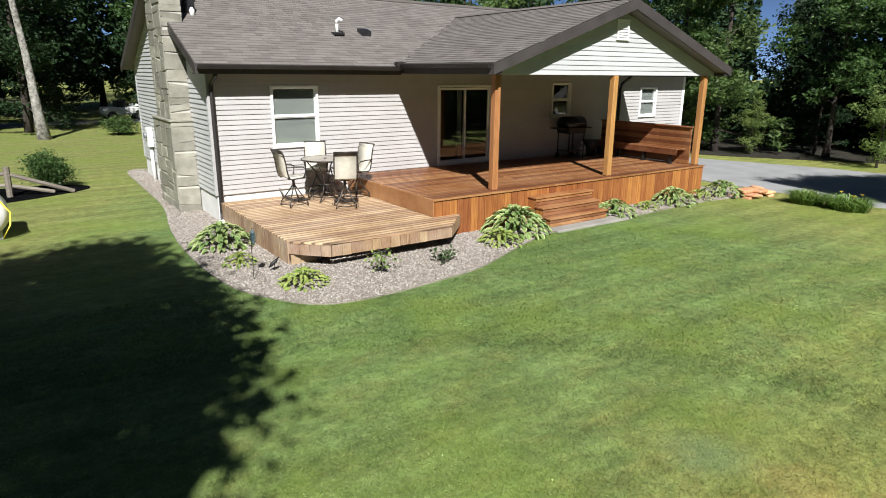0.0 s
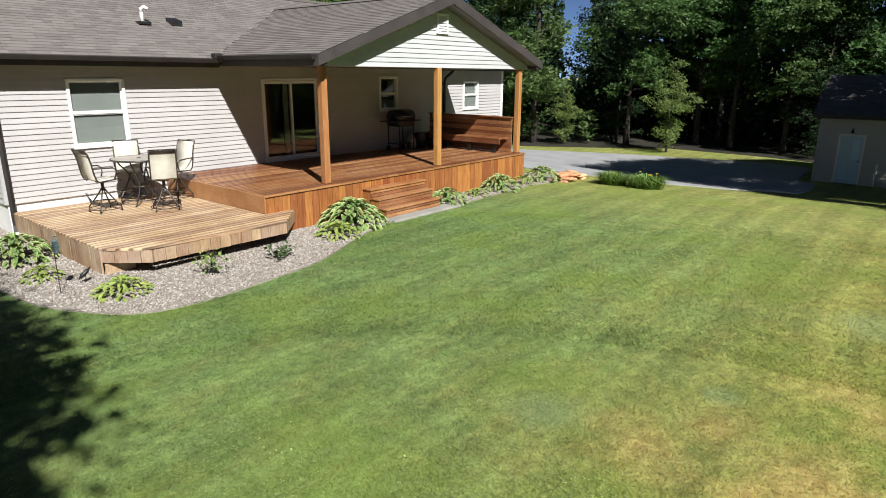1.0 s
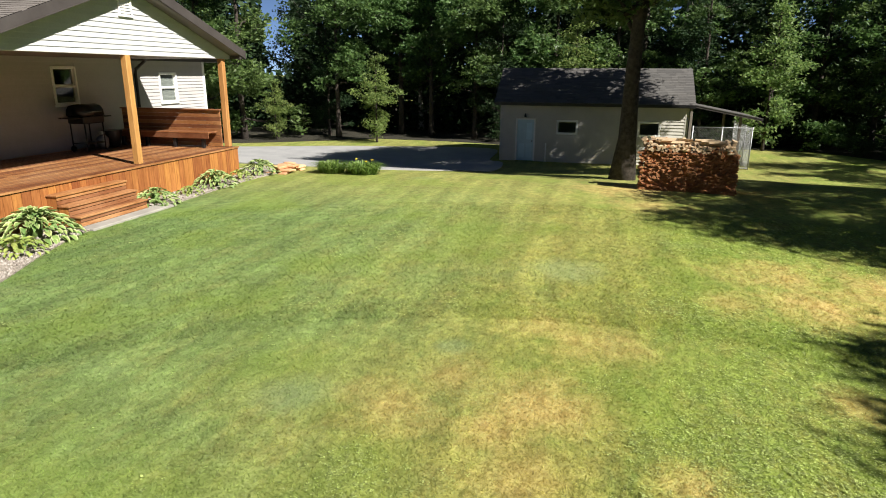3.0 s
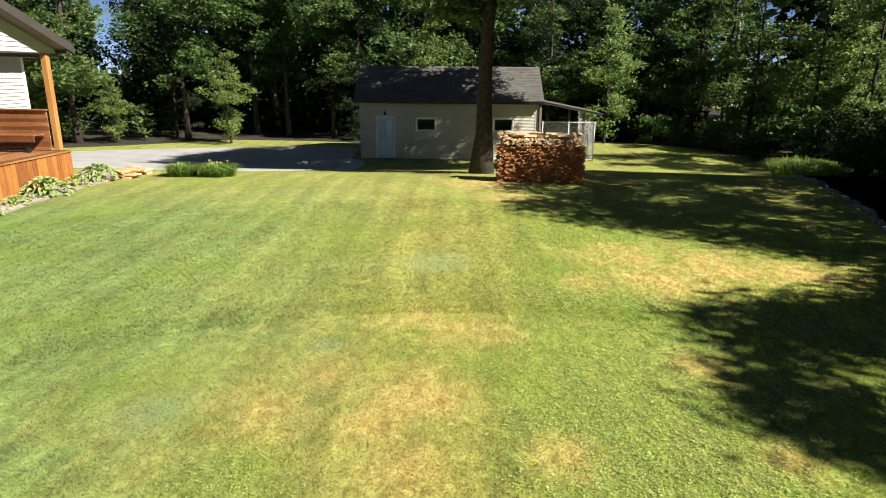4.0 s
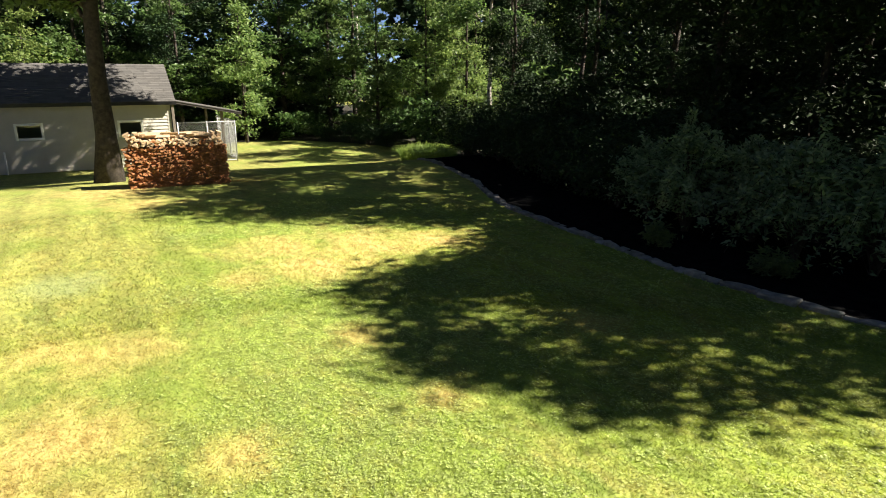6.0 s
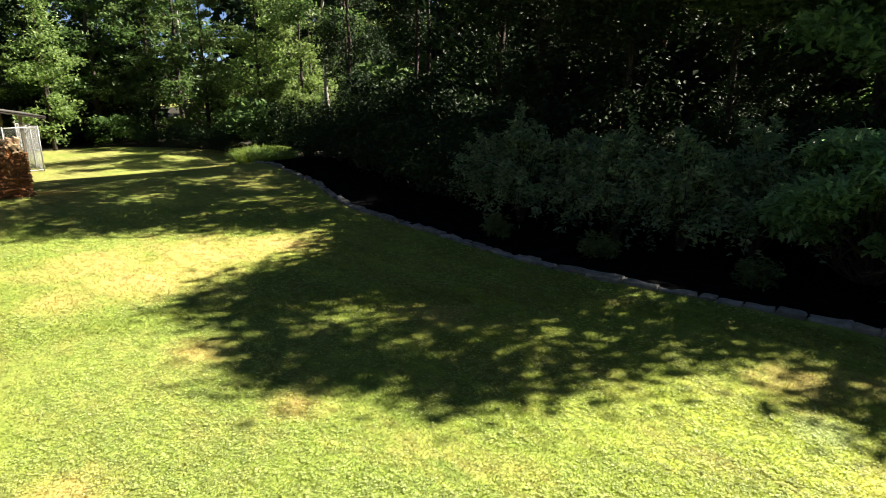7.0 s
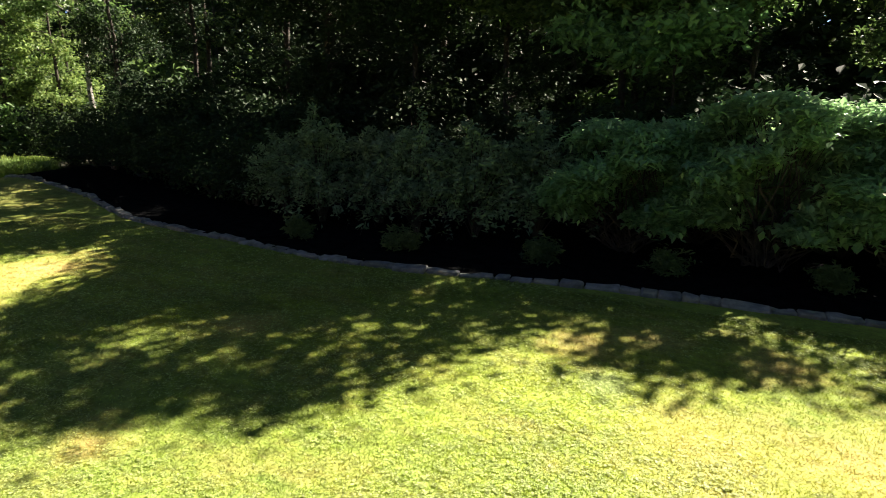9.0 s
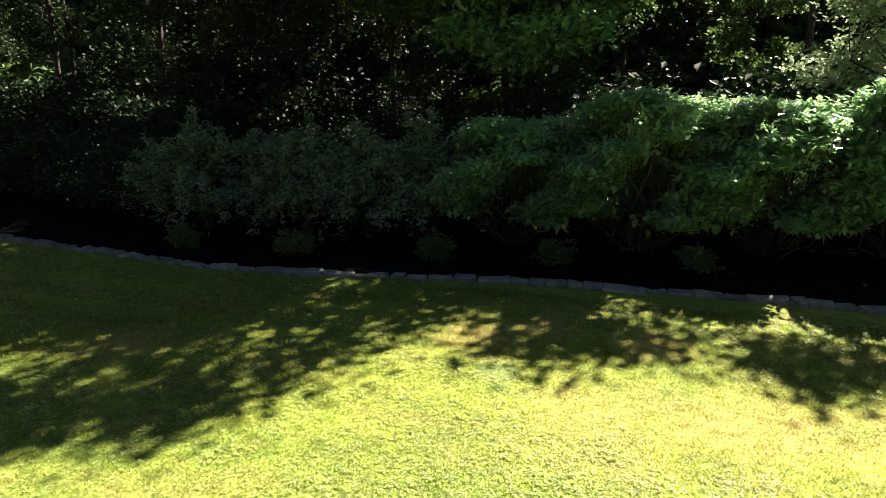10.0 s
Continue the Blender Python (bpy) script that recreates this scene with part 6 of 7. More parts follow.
# behind the mulch bed, kept low enough to leave the lawn its sun
for x, y, k, h in ((13.5, -29.5, 3, 0.62), (10.8, -31, 3, 0.8), (8.0, -29.5, 3, 0.6), (5.2, -31.5, 3, 0.75), (2.6, -30, 3, 0.62), (-0.5, -31.5, 0, 0.7), (-3.3, -31.0, 3, 0.60), (-6.2, -31.2, 0, 0.52), (-9.0, -30.8, 0, 0.50), (-12, -31.5, 1, 0.65), (-15, -30, 0, 0.6),
                   (12.5, -35.5, 3, 0.95), (8.5, -36, 3, 0.95), (2.5, -36.5, 2, 1.0), (-4.5, -38.5, 0, 1.0), (-10.5, -38.5, 0, 0.95), (-18, -35, 0, 1.0)):
    plant(k, x, y, rng.uniform(0, 360), h)
# over the house, to the north and north-east
for i in range(1, 11):
    plant(rng.choice((0, 1, 2, 3)), 3.0 + i * 3.4 + rng.uniform(-1, 1), 24 + rng.uniform(-1, 5) + (6 if i > 7 else 0), rng.uniform(0, 360), rng.uniform(0.9, 1.15))
for i in range(5):
    plant(rng.choice((0, 2, 3)), 6.0 + i * 8.0 + rng.uniform(-1, 1), 36 + rng.uniform(-2, 3), rng.uniform(0, 360), rng.uniform(1.0, 1.3))
# trees north-west, past the chimney
make_tree("birch_tree", "pale-barked leaning tree at the edge of the lawn", (-1.95, 21.8, 0), [(0.2, 0.5, 8.5, 2.0, 2.0, 1.4), (-1.0, 0, 10.5, 2.0, 2.0, 1.5), (-0.6, 1.0, 12.5, 1.8, 1.8, 1.5)], 0.21, 12.5, LEAF_LIGHT, PALE_BARK, 3500, 0.22, 301, lean=(-0.8, 0.4), flare=1.7)
for x, y, k, sc in ((-2.4, 26.0, 3, 1.0), (-4.4, 27.5, 3, 1.15), (4.5, 25.6, 5, 1.1), (-5.6, 27, 3, 1.1), (-8.5, 25, 3, 1.1), (-11.5, 28, 3, 1.1)):
    plant(k, x, y, rng.uniform(0, 360), sc)
for i in range(8):
    plant(rng.choice((0, 3, 3)), -14.0 + i * 3.6, 47 + rng.uniform(-2, 3), rng.uniform(0, 360), rng.uniform(1.1, 1.3))

thicket("deep_wood_past_the_road", [(-16, 39), (-4, 40), (3, 38)], 5.0, 14.0, 9000, 0.5, LEAF_DARK, 24, 3.0)
thicket("deep_wood_north_west", [(-26, 50), (-8, 52), (8, 50)], 8.0, 13.0, 12000, 0.6, LEAF_DARK, 21, 2.2)

# bushes along the foot of the wood
for i in range(6):
    y = -17.6 - i * 1.5 + rng.uniform(-0.5, 0.5)
    bush(rng.choice((0, 2, 2)), wood_edge(y) + 1.1 + rng.uniform(-0.4, 1.0), y, rng.uniform(0, 360), rng.uniform(0.6, 1.1))
for x0, y0, x1, y1, k in ((36.5, -26.5, 22.5, -31.5, 8), (24, -30.5, 15, -31.5, 7), (16, -28.6, -16, -28.4, 26), (13, -26.6, 7, -26.0, 5)):
    for i in range(k):
        t = (i + rng.uniform(0.2, 0.8)) / k
        bush(2 if x0 < 20 else rng.choice((0, 2, 2)), x0 + (x1 - x0) * t, y0 + (y1 - y0) * t + rng.uniform(-0.7, 0.7), rng.uniform(0, 360), rng.choice((0.55, 0.75, 1.0, 1.35)) * rng.uniform(0.85, 1.1))
for i in range(1, 9):
    bush(rng.choice((0, 2)), 5 + i * 3.4, 21.5 + rng.uniform(-0.5, 1.5) + (4 if i > 6 else 0), rng.uniform(0, 360), rng.uniform(0.8, 1.3))
# LEAF_DARK puts the shade of the deep wood into the leaf colour
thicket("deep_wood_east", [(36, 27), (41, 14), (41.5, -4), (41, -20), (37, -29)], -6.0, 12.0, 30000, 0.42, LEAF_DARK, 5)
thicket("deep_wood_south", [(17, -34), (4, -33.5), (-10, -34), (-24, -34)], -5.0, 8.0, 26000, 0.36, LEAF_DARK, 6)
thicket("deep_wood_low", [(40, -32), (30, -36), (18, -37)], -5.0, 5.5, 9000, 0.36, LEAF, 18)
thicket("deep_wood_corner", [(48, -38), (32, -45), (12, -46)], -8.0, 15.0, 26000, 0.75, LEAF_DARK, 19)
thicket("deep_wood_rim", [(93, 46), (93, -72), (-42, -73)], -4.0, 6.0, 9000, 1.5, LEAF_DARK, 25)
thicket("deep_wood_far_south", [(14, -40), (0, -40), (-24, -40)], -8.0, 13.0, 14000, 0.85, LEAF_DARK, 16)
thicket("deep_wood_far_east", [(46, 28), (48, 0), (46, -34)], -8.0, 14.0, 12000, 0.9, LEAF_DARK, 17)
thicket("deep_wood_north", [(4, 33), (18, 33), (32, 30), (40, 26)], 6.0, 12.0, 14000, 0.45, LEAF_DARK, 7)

# the tall tree by the woodpile: a bare lower trunk under a high crown
TX, TY = 16.3, -14.5
# unseen boughs added to shade the drive: where the shade falls, and how wide
over_drive = [(gx - 6.39 - TX, gy - 12.66 - TY, 12.3, r, r, r * 0.6) for gx, gy, r in ((25.8, -2.4, 1.5), (24.0, -4.4, 1.7), (27.2, -4.6, 1.9), (22.6, -6.6, 1.7), (25.5, -6.8, 2.1), (28.5, -6.6, 1.9), (22.0, -9.0, 1.7), (24.5, -9.0, 2.1), (27.0, -9.4, 1.9), (22.2, -11.2, 1.5), (24.4, -11.6, 1.7))]
make_tree("yard_tree", "tall dark-barked tree with a flared foot by the woodpile", (TX, TY, ground_z(TX, TY)),
          [(0.5, 0.8, 5.2, 0.9, 0.9, 0.7), (1.49, -1, 10, 2.6, 2.4, 1.6), (3.73, -0.11, 11.8, 2.4, 2.2, 1.5), (0.78, -1.91, 13.6, 2.6, 2.6, 1.7), (5.33, -1.81, 13, 2, 2, 1.4), (-2.88, -5.33, 9.6, 2.3, 2.2, 1.3), (-1.54, -3.46, 8, 1.7, 1.7, 1), (5.08, -3.21, 12.4, 2.2, 2, 1.3), (7.05, -2.48, 12.8, 2, 2, 1.2), (-3.79, -7.57, 9.8, 1.6, 1.6, 1), (-2.37, -5.93, 8.4, 1.3, 1.3, 0.9), (-0.4, 1.7, 5.6, 0.8, 0.9, 0.42), (0.2, 0.7, 5.1, 0.6, 0.7, 0.38), (-0.3, -0.9, 5.5, 0.6, 0.7, 0.4), (0.3, 2.6, 5.9, 0.8, 0.8, 0.45), (-0.2, -1.7, 6.1, 0.7, 0.8, 0.4),
           # unseen high boughs, added to shade the shed and the ground by it
           (5.75, -7.59, 10.5, 2, 1.9, 1.2), (7.75, -5.59, 10.5, 2, 1.9, 1.2), (8.3, -7.67, 11, 2, 1.9, 1.2), (4.25, -8.09, 10.5, 1.9, 1.9, 1.2), (8.69, -4.29, 11.1, 1.8, 1.7, 1.1), (6.75, -3.99, 10.5, 1.7, 1.6, 1.1), (3.05, -11.89, 10.5, 2, 2, 1.3), (1.98, -8.72, 10.1, 1.8, 1.8, 1.1), (6.4, -9.7, 10.4, 1.3, 1.2, 0.8), (6.2, -11.0, 10.6, 0.7, 0.7, 0.5), (9.7, -2.9, 11.3, 1.3, 1.2, 0.7)] + over_drive,
          0.255, 13.5, LEAF, BARK, 90000, 0.23, 310, flare=1.75, lean=(0.4, -0.55))
# the forked pale tree in the sunny corner
FX, FY = 24.6, -33.2
make_tree("pale_tree", "slender forked pale-barked tree in the sunlit corner of the wood", (FX, FY, ground_z(FX, FY)),
          [(-2.6, 0.8, 6.4, 1.1, 1.1, 0.7), (1.0, 1.2, 7.4, 1.3, 1.2, 0.8), (-1.6, 0.0, 8.8, 1.5, 1.4, 0.9), (0.8, 0.4, 9.8, 1.5, 1.4, 1.0), (-0.5, 0.6, 11.2, 1.5, 1.4, 1.0)],
          0.15, 10.5, LEAF, PALE_BARK, 4500, 0.22, 312, lean=(-0.5, 0.3))

# canopy over the bed; its gaps let the sun reach the lawn
UP = (-0.49, -0.97)


def canopy(name, label, x, y, spots, leaf, seed, trunk_r=0.11, size=0.165, count=42000):
    """Spots: where on the lawn a bough's shade falls, how high the bough is and how wide."""
    lobes = [(gx + UP[0] * h - x, gy + UP[1] * h - y, h, r, r * 0.95, r * 0.42) for gx, gy, h, r in spots]
    top = max(l[2] for l in lobes)
    return make_tree(name, label, (x, y, ground_z(x, y)), lobes, trunk_r, top * 0.95, leaf, BARK, count, size, seed, 0.40)


canopy("bed_tree", "dark maple with spreading boughs over the mulch bed", 5.6, -30.4, [(9.8, -16.6, 9.5, 1.7), (12.2, -16.6, 9.0, 1.8), (11.0, -18.8, 8.0, 2.2), (8.6, -17.0, 9.0, 0.9), (8.2, -18.8, 8.0, 1.4), (7.1, -18.9, 8.0, 0.8), (13.8, -19.0, 8.0, 2.2), (7.5, -20.6, 6.8, 1.6), (10.5, -21.4, 6.5, 2.0), (8.5, -23.2, 5.2, 1.9), (5.9, -20.6, 6.8, 1.1), (6.6, -19.8, 7.3, 0.8), (9.4, -20.0, 7.2, 1.3), (9.6, -18.2, 8.2, 1.2), (5.6, -23.0, 5.0, 1.7), (11.5, -24.0, 5.0, 1.9), (7.0, -25.0, 4.2, 1.8)], LEAF_DARK, 320)
canopy("bed_tree", "maple with spreading boughs over the mulch bed", -0.4, -30.3, [
    (3.2, -16.95, 8.6, 0.50), (2.6, -17.15, 8.5, 0.50), (3.5, -17.6, 8.3, 0.55), (1.85, -16.75, 8.8, 0.45), (1.30, -16.65, 8.8, 0.50), (0.85, -17.0, 8.8, 0.45), (1.25, -17.30, 8.6, 0.45), (2.8, -18.0, 8.2, 0.60), (0.20, -17.5, 8.4, 0.50), (-0.40, -17.55, 8.3, 0.45),
    (0.35, -18.35, 8.0, 0.45), (1.35, -18.5, 7.8, 0.70), (3.6, -18.5, 7.9, 0.75), (2.3, -18.75, 7.6, 0.80), (-0.75, -18.5, 7.8, 0.40), (-0.95, -19.2, 7.4, 0.50), (0.25, -19.3, 7.4, 0.75), (1.2, -19.5, 7.2, 0.90), (2.4, -19.8, 7.0, 0.95), (3.6, -19.6, 7.2, 0.95), (3.0, -19.1, 7.4, 0.7), (4.4, -19.9, 7.0, 0.7), (-1.45, -19.95, 7.0, 0.50), (-0.3, -20.3, 6.8, 0.80),
    (1.0, -20.6, 6.6, 0.90), (2.3, -20.9, 6.5, 0.95), (3.6, -20.8, 6.6, 0.95), (4.7, -20.6, 6.8, 0.80), (-1.5, -20.9, 6.5, 0.60), (5.0, -22.0, 5.8, 1.5), (3.4, -22.6, 5.4, 1.8), (1.0, -22.6, 5.4, 1.8), (-0.9, -22.4, 5.4, 1.2), (2.4, -24.4, 4.4, 2.0), (-0.4, -24.4, 4.4, 1.7), (4.6, -24.2, 4.8, 1.8)], LEAF, 321, count=60000)
canopy("bed_tree", "young maple with broad light green leaves behind the shrubs", -1.9, -28.0, [(x + 0.49 * h, y + 0.97 * h, h, r) for x, y, h, r in ((-0.6, -26.6, 3.5, 0.75), (-1.5, -26.3, 3.1, 0.65), (-2.4, -26.5, 3.5, 0.75), (-0.9, -26.8, 4.4, 0.8), (-2.0, -26.7, 4.4, 0.8), (-1.4, -27.0, 5.2, 0.8))], LEAF_BROAD, 325, 0.05, 0.17, 5200)
canopy("bed_tree", "broadleaf tree with spreading boughs over the bed", -7.2, -29.8, [(-2.85, -19.75, 7.4, 0.42), (-3.4, -19.95, 7.4, 0.48), (-3.95, -20.35, 7.3, 0.45), (-2.5, -20.7, 7.2, 0.45), (-3.2, -20.75, 7.0, 0.40), (-5.15, -20.1, 7.4, 0.38), (-5.7, -19.95, 7.4, 0.45), (-6.3, -20.15, 7.4, 0.50), (-7.2, -20.1, 7.5, 0.65), (-8.6, -20.0, 7.6, 0.75),
    (-1.9, -21.4, 6.9, 0.75), (-2.4, -22.6, 6.2, 0.55), (-4.3, -21.4, 6.8, 0.40)], LEAF_LIGHT, 322, count=7500)
canopy("bed_tree", "dark broadleaf tree at the end of the bed", 14.0, -30.6, [(16.5, -18.5, 9.0, 2.4), (19.0, -17.5, 9.5, 1.8), (17.5, -21.5, 8.0, 2.4), (20.5, -20.5, 8.5, 2.0), (14.5, -22.5, 7.0, 2.2), (19.5, -23.5, 7.5, 2.2)], LEAF_DARK, 323)
# a big tree behind the camera, shading the corner of the lawn
canopy("shade_tree", "large broadleaf tree shading a corner of the lawn", -10.5, -15.5, [(-4.2, -2.6, 11.0, 2.2), (-2.6, -4.6, 10.5, 1.6), (-4.6, -5.6, 10.0, 2.4), (-2.9, -6.4, 9.0, 1.2), (-1.9, -5.7, 10.0, 0.5), (-2.1, -7.0, 9.4, 0.6), (-2.6, -7.8, 9.2, 0.6), (-3.1, -8.6, 8.8, 0.5), (-3.5, -9.4, 8.4, 0.7), (-4.3, -8.3, 8.5, 1.8), (-2.5, -1.6, 11.2, 1.1), (-1.9, -3.0, 10.8, 0.8), (-7.0, -4.0, 11.0, 2.6), (-7.2, -7.5, 9.0, 2.4), (-5.2, -10.5, 7.5, 1.8), (-8.0, -10.5, 8.0, 2.2), (-5.9, -8.6, 8.8, 1.9), (-5.8, -3.2, 11.4, 2.0), (-9.2, -6.0, 10.0, 2.6)], LEAF, 324, 0.32, 0.22, 60000)

# woods to the west, behind the walk
for i in range(9):
    plant(rng.choice((0, 2, 3)), -23 + rng.uniform(-3, 2), 26 - i * 6.6 + rng.uniform(-1, 1), rng.uniform(0, 360), rng.uniform(1.0, 1.25))
thicket("deep_wood_west", [(-27, -36), (-28, -10), (-27, 14), (-24, 30)], -6.0, 13.0, 14000, 0.5, LEAF_DARK, 8)

# far woods all round
rs = np.random.default_rng(9)
ang = rs.uniform(0, 2 * np.pi, 42000)
rad = 58 + rs.uniform(0, 14, 42000)
hgt = rs.random(42000) ** 0.8 * (21 + 4 * np.sin(ang * 9) + 2 * np.sin(ang * 23)) - 1.5
c = np.stack([10 + rad * np.cos(ang), rad * np.sin(ang), hgt], 1)
c = c[[not (h > 4.0 and glade(a, b, 1.1)) for a, b, h in c]]
v, f = leaf_quads(c, 1.0, rs, 0.3, 0.8)
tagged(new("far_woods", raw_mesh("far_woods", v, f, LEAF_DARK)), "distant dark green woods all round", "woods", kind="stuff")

# ---- mulch bed: edging stones, shrubs, small hostas ----
def shrub(name, label, x, y, lobes, leaf, count, size, seed, spray=0.26, stem=0.05, lie=0.5):
    rng = np.random.default_rng(seed)
    top = thing(name, label, "shrub", at=(x, y, ground_z(x, y) + 0.02))
    s = Shape()
    for cx, cy, cz, rx, ry, rz in lobes:
        pts = limb(s, (rng.normal() * 0.06, rng.normal() * 0.06, -0.05), (cx, cy, cz), stem, stem * 0.35, rng, 0.18)
        for _ in range(5):
            d = rng.normal(size=3)
            d /= np.linalg.norm(d)
            limb(s, pts[int(rng.integers(3, 6))], (cx + d[0] * rx * 0.9, cy + d[1] * ry * 0.9, cz + d[2] * rz * 0.9), stem * 0.3, 0.004, rng, n=2, sides=3)
    part("stem", s, BARK, top)
    c = lobe_points(lobes, count, rng, spray, 12, 0.6)
    c = c[c[:, 2] > 0.12]
    v, f = leaf_quads(c, size, rng, lie)
    part("foliage", raw_mesh("foliage", v, f, leaf), None, top)
    return top


DUSK, GLOSSY, DIM = "dusky green arching shrub in deep shade", "rounded glossy-leaved shrub with bright green layered leaves", "dim leafy undergrowth shrub behind the stone edge"


def arching_shrub(x, y, top, seed):
    """Many long stems that rise from one foot and bend over, leafy along their outer half."""
    rng = np.random.default_rng(seed)
    t = thing("dark_shrub", DUSK, "shrub", at=(x, y, ground_z(x, y) + 0.02))
    s, centres = Shape(), []
    for k in range(95):
        a, reach = rng.uniform(0, 2 * math.pi), rng.uniform(0.15, 1.25)
        peak = (top + rng.normal() * 0.10) * (1.0 - 0.42 * reach ** 2 / 1.3) * rng.uniform(0.55, 1.0)
        end = peak - rng.uniform(-0.15, 0.75) * reach
        pts = []
        for q in (0.0, 0.25, 0.5, 0.75, 1.0):
            h = peak * math.sin(min(q / 0.72, 1.0) * math.pi / 2) if q < 0.72 else peak + (end - peak) * ((q - 0.72) / 0.28) ** 1.5
            pts.append((math.cos(a) * reach * q ** 1.4 + rng.normal() * 0.02, math.sin(a) * reach * 0.8 * q ** 1.4 + rng.normal() * 0.02, h - 0.04))
        s.tube(pts, [0.011, 0.009, 0.007, 0.005, 0.002], 4, cap=False)
        p = np.array(pts)
        u = rng.uniform(0.30, 1.0, 62) * 4
        i0 = np.minimum(u.astype(int), 3)
        centres.append(p[i0] + (p[i0 + 1] - p[i0]) * (u - i0)[:, None] + rng.normal(size=(62, 3)) * 0.045)
    part("stem", s, BARK, t)
    c = np.concatenate(centres)
    v, f = leaf_quads(c[c[:, 2] > 0.1], 0.100, rng, 0.35, 0.42)
    part("foliage", raw_mesh("foliage", v, f, LEAF_SHRUB), None, t)


for i, (x, y, top) in enumerate(((4.5, -23.2, 1.60), (3.4, -22.9, 2.05), (2.4, -23.3, 1.8), (1.4, -22.9, 2.0), (0.4, -23.1, 1.9), (-0.5, -23.6, 2.05))):
    arching_shrub(x, y, top, 401 + i)
for i, (x, y, top, wide) in enumerate(((-2.0, -23.4, 1.95, 1.2), (-3.9, -23.5, 2.40, 1.35), (-5.7, -23.7, 2.25, 1.30), (-7.5, -23.9, 2.50, 1.25), (-4.9, -24.5, 2.15, 1.25), (-2.9, -24.4, 2.0, 1.2))):
    r = random.Random(950 + i)
    lobes = []
    tiers = 7
    for k in range(44):
        t = (k % tiers + 0.5) / tiers
        a = k * 2.39996 + r.uniform(-0.2, 0.2)
        q = wide * math.sqrt(max(1 - (max(t - 0.2, 0) / 0.86) ** 2, 0.0)) * (1 - 0.30 * max(0.3 - t, 0) / 0.3) * r.uniform(0.66, 1.0)
        lobes.append((q * math.cos(a), q * math.sin(a) * 0.75 + 0.12 * (1 - t), 0.62 + (top - 0.70) * t + r.uniform(-0.04, 0.04) - 0.10 * q, r.uniform(0.30, 0.46), 0.38, 0.075))
    lobes += [(r.uniform(-0.5, 0.5), r.uniform(-0.3, 0.3), top - r.uniform(0.05, 0.2), 0.42, 0.38, 0.07) for _ in range(4)]
    shrub("maple_shrub", GLOSSY, x, y, lobes, LEAF_GLOSS, 17000, 0.130, 411 + i, 0.16, 0.022, lie=0.90)
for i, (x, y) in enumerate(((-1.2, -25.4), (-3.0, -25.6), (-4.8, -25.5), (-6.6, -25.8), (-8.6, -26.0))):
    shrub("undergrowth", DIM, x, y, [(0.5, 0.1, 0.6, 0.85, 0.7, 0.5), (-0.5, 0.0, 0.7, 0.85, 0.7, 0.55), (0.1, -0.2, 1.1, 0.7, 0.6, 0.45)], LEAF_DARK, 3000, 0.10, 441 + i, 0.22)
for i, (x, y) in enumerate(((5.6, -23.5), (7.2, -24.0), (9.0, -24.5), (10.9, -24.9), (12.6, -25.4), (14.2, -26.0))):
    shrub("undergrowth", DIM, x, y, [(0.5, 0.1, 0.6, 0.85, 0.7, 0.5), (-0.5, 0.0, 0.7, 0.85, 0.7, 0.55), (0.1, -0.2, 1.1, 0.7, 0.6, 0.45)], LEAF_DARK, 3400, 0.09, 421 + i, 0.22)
shrub("light_shrub", "tall sunlit pale green shrub behind the end of the bed", -8.9, -28.4, [(0.8, 0, 1.4, 1.2, 1.0, 0.7), (-0.8, 0, 2.2, 1.2, 1.0, 0.7), (0.4, 0, 3.0, 1.2, 1.0, 0.7), (0.9, 0.2, 3.9, 1.0, 0.9, 0.6), (-0.6, 0.2, 3.6, 1.1, 0.9, 0.6), (0.6, 0.1, 4.9, 1.0, 0.8, 0.6), (-0.5, 0.2, 5.2, 1.0, 0.8, 0.6), (1.6, 0.2, 2.4, 0.9, 0.8, 0.6)], LEAF_PALE, 14000, 0.12, 429)

# ---- hostas and border plants ----
def hosta_leaf(name, material, margin):
    """A broad arching leaf with a pale margin, 1 long, from the origin along +y."""
    prof = [(0.0, 0.02, 0.0), (0.22, 0.03, 0.10), (0.38, 0.20, 0.16), (0.58, 0.27, 0.17), (0.80, 0.18, 0.10), (1.0, 0.01, -0.04)]
    v = []
    for y, w, z in prof:
        v += [(k * w, y, z - 0.02 + 0.08 * k * k * w / 0.27) for k in (-1, -0.74, 0, 0.74, 1)]
    me = Shape().add(v, [(5 * i + k, 5 * i + k + 1, 5 * i + k + 6, 5 * i + k + 5) for i in range(len(prof) - 1) for k in range(4)], True).mesh(name, material)
    me.materials.append(margin)
    for i, p in enumerate(me.polygons):
        p.material_index = 1 if i % 4 in (0, 3) else 0
    return me


HOSTA_LEAVES = {m.name: [hosta_leaf("leaf", m, e)] for m, e in ((HOSTA, HOSTA_EDGE), (HOSTA_LIME, HOSTA_LIME), (HOSTA_DIM, HOSTA_DIM))}


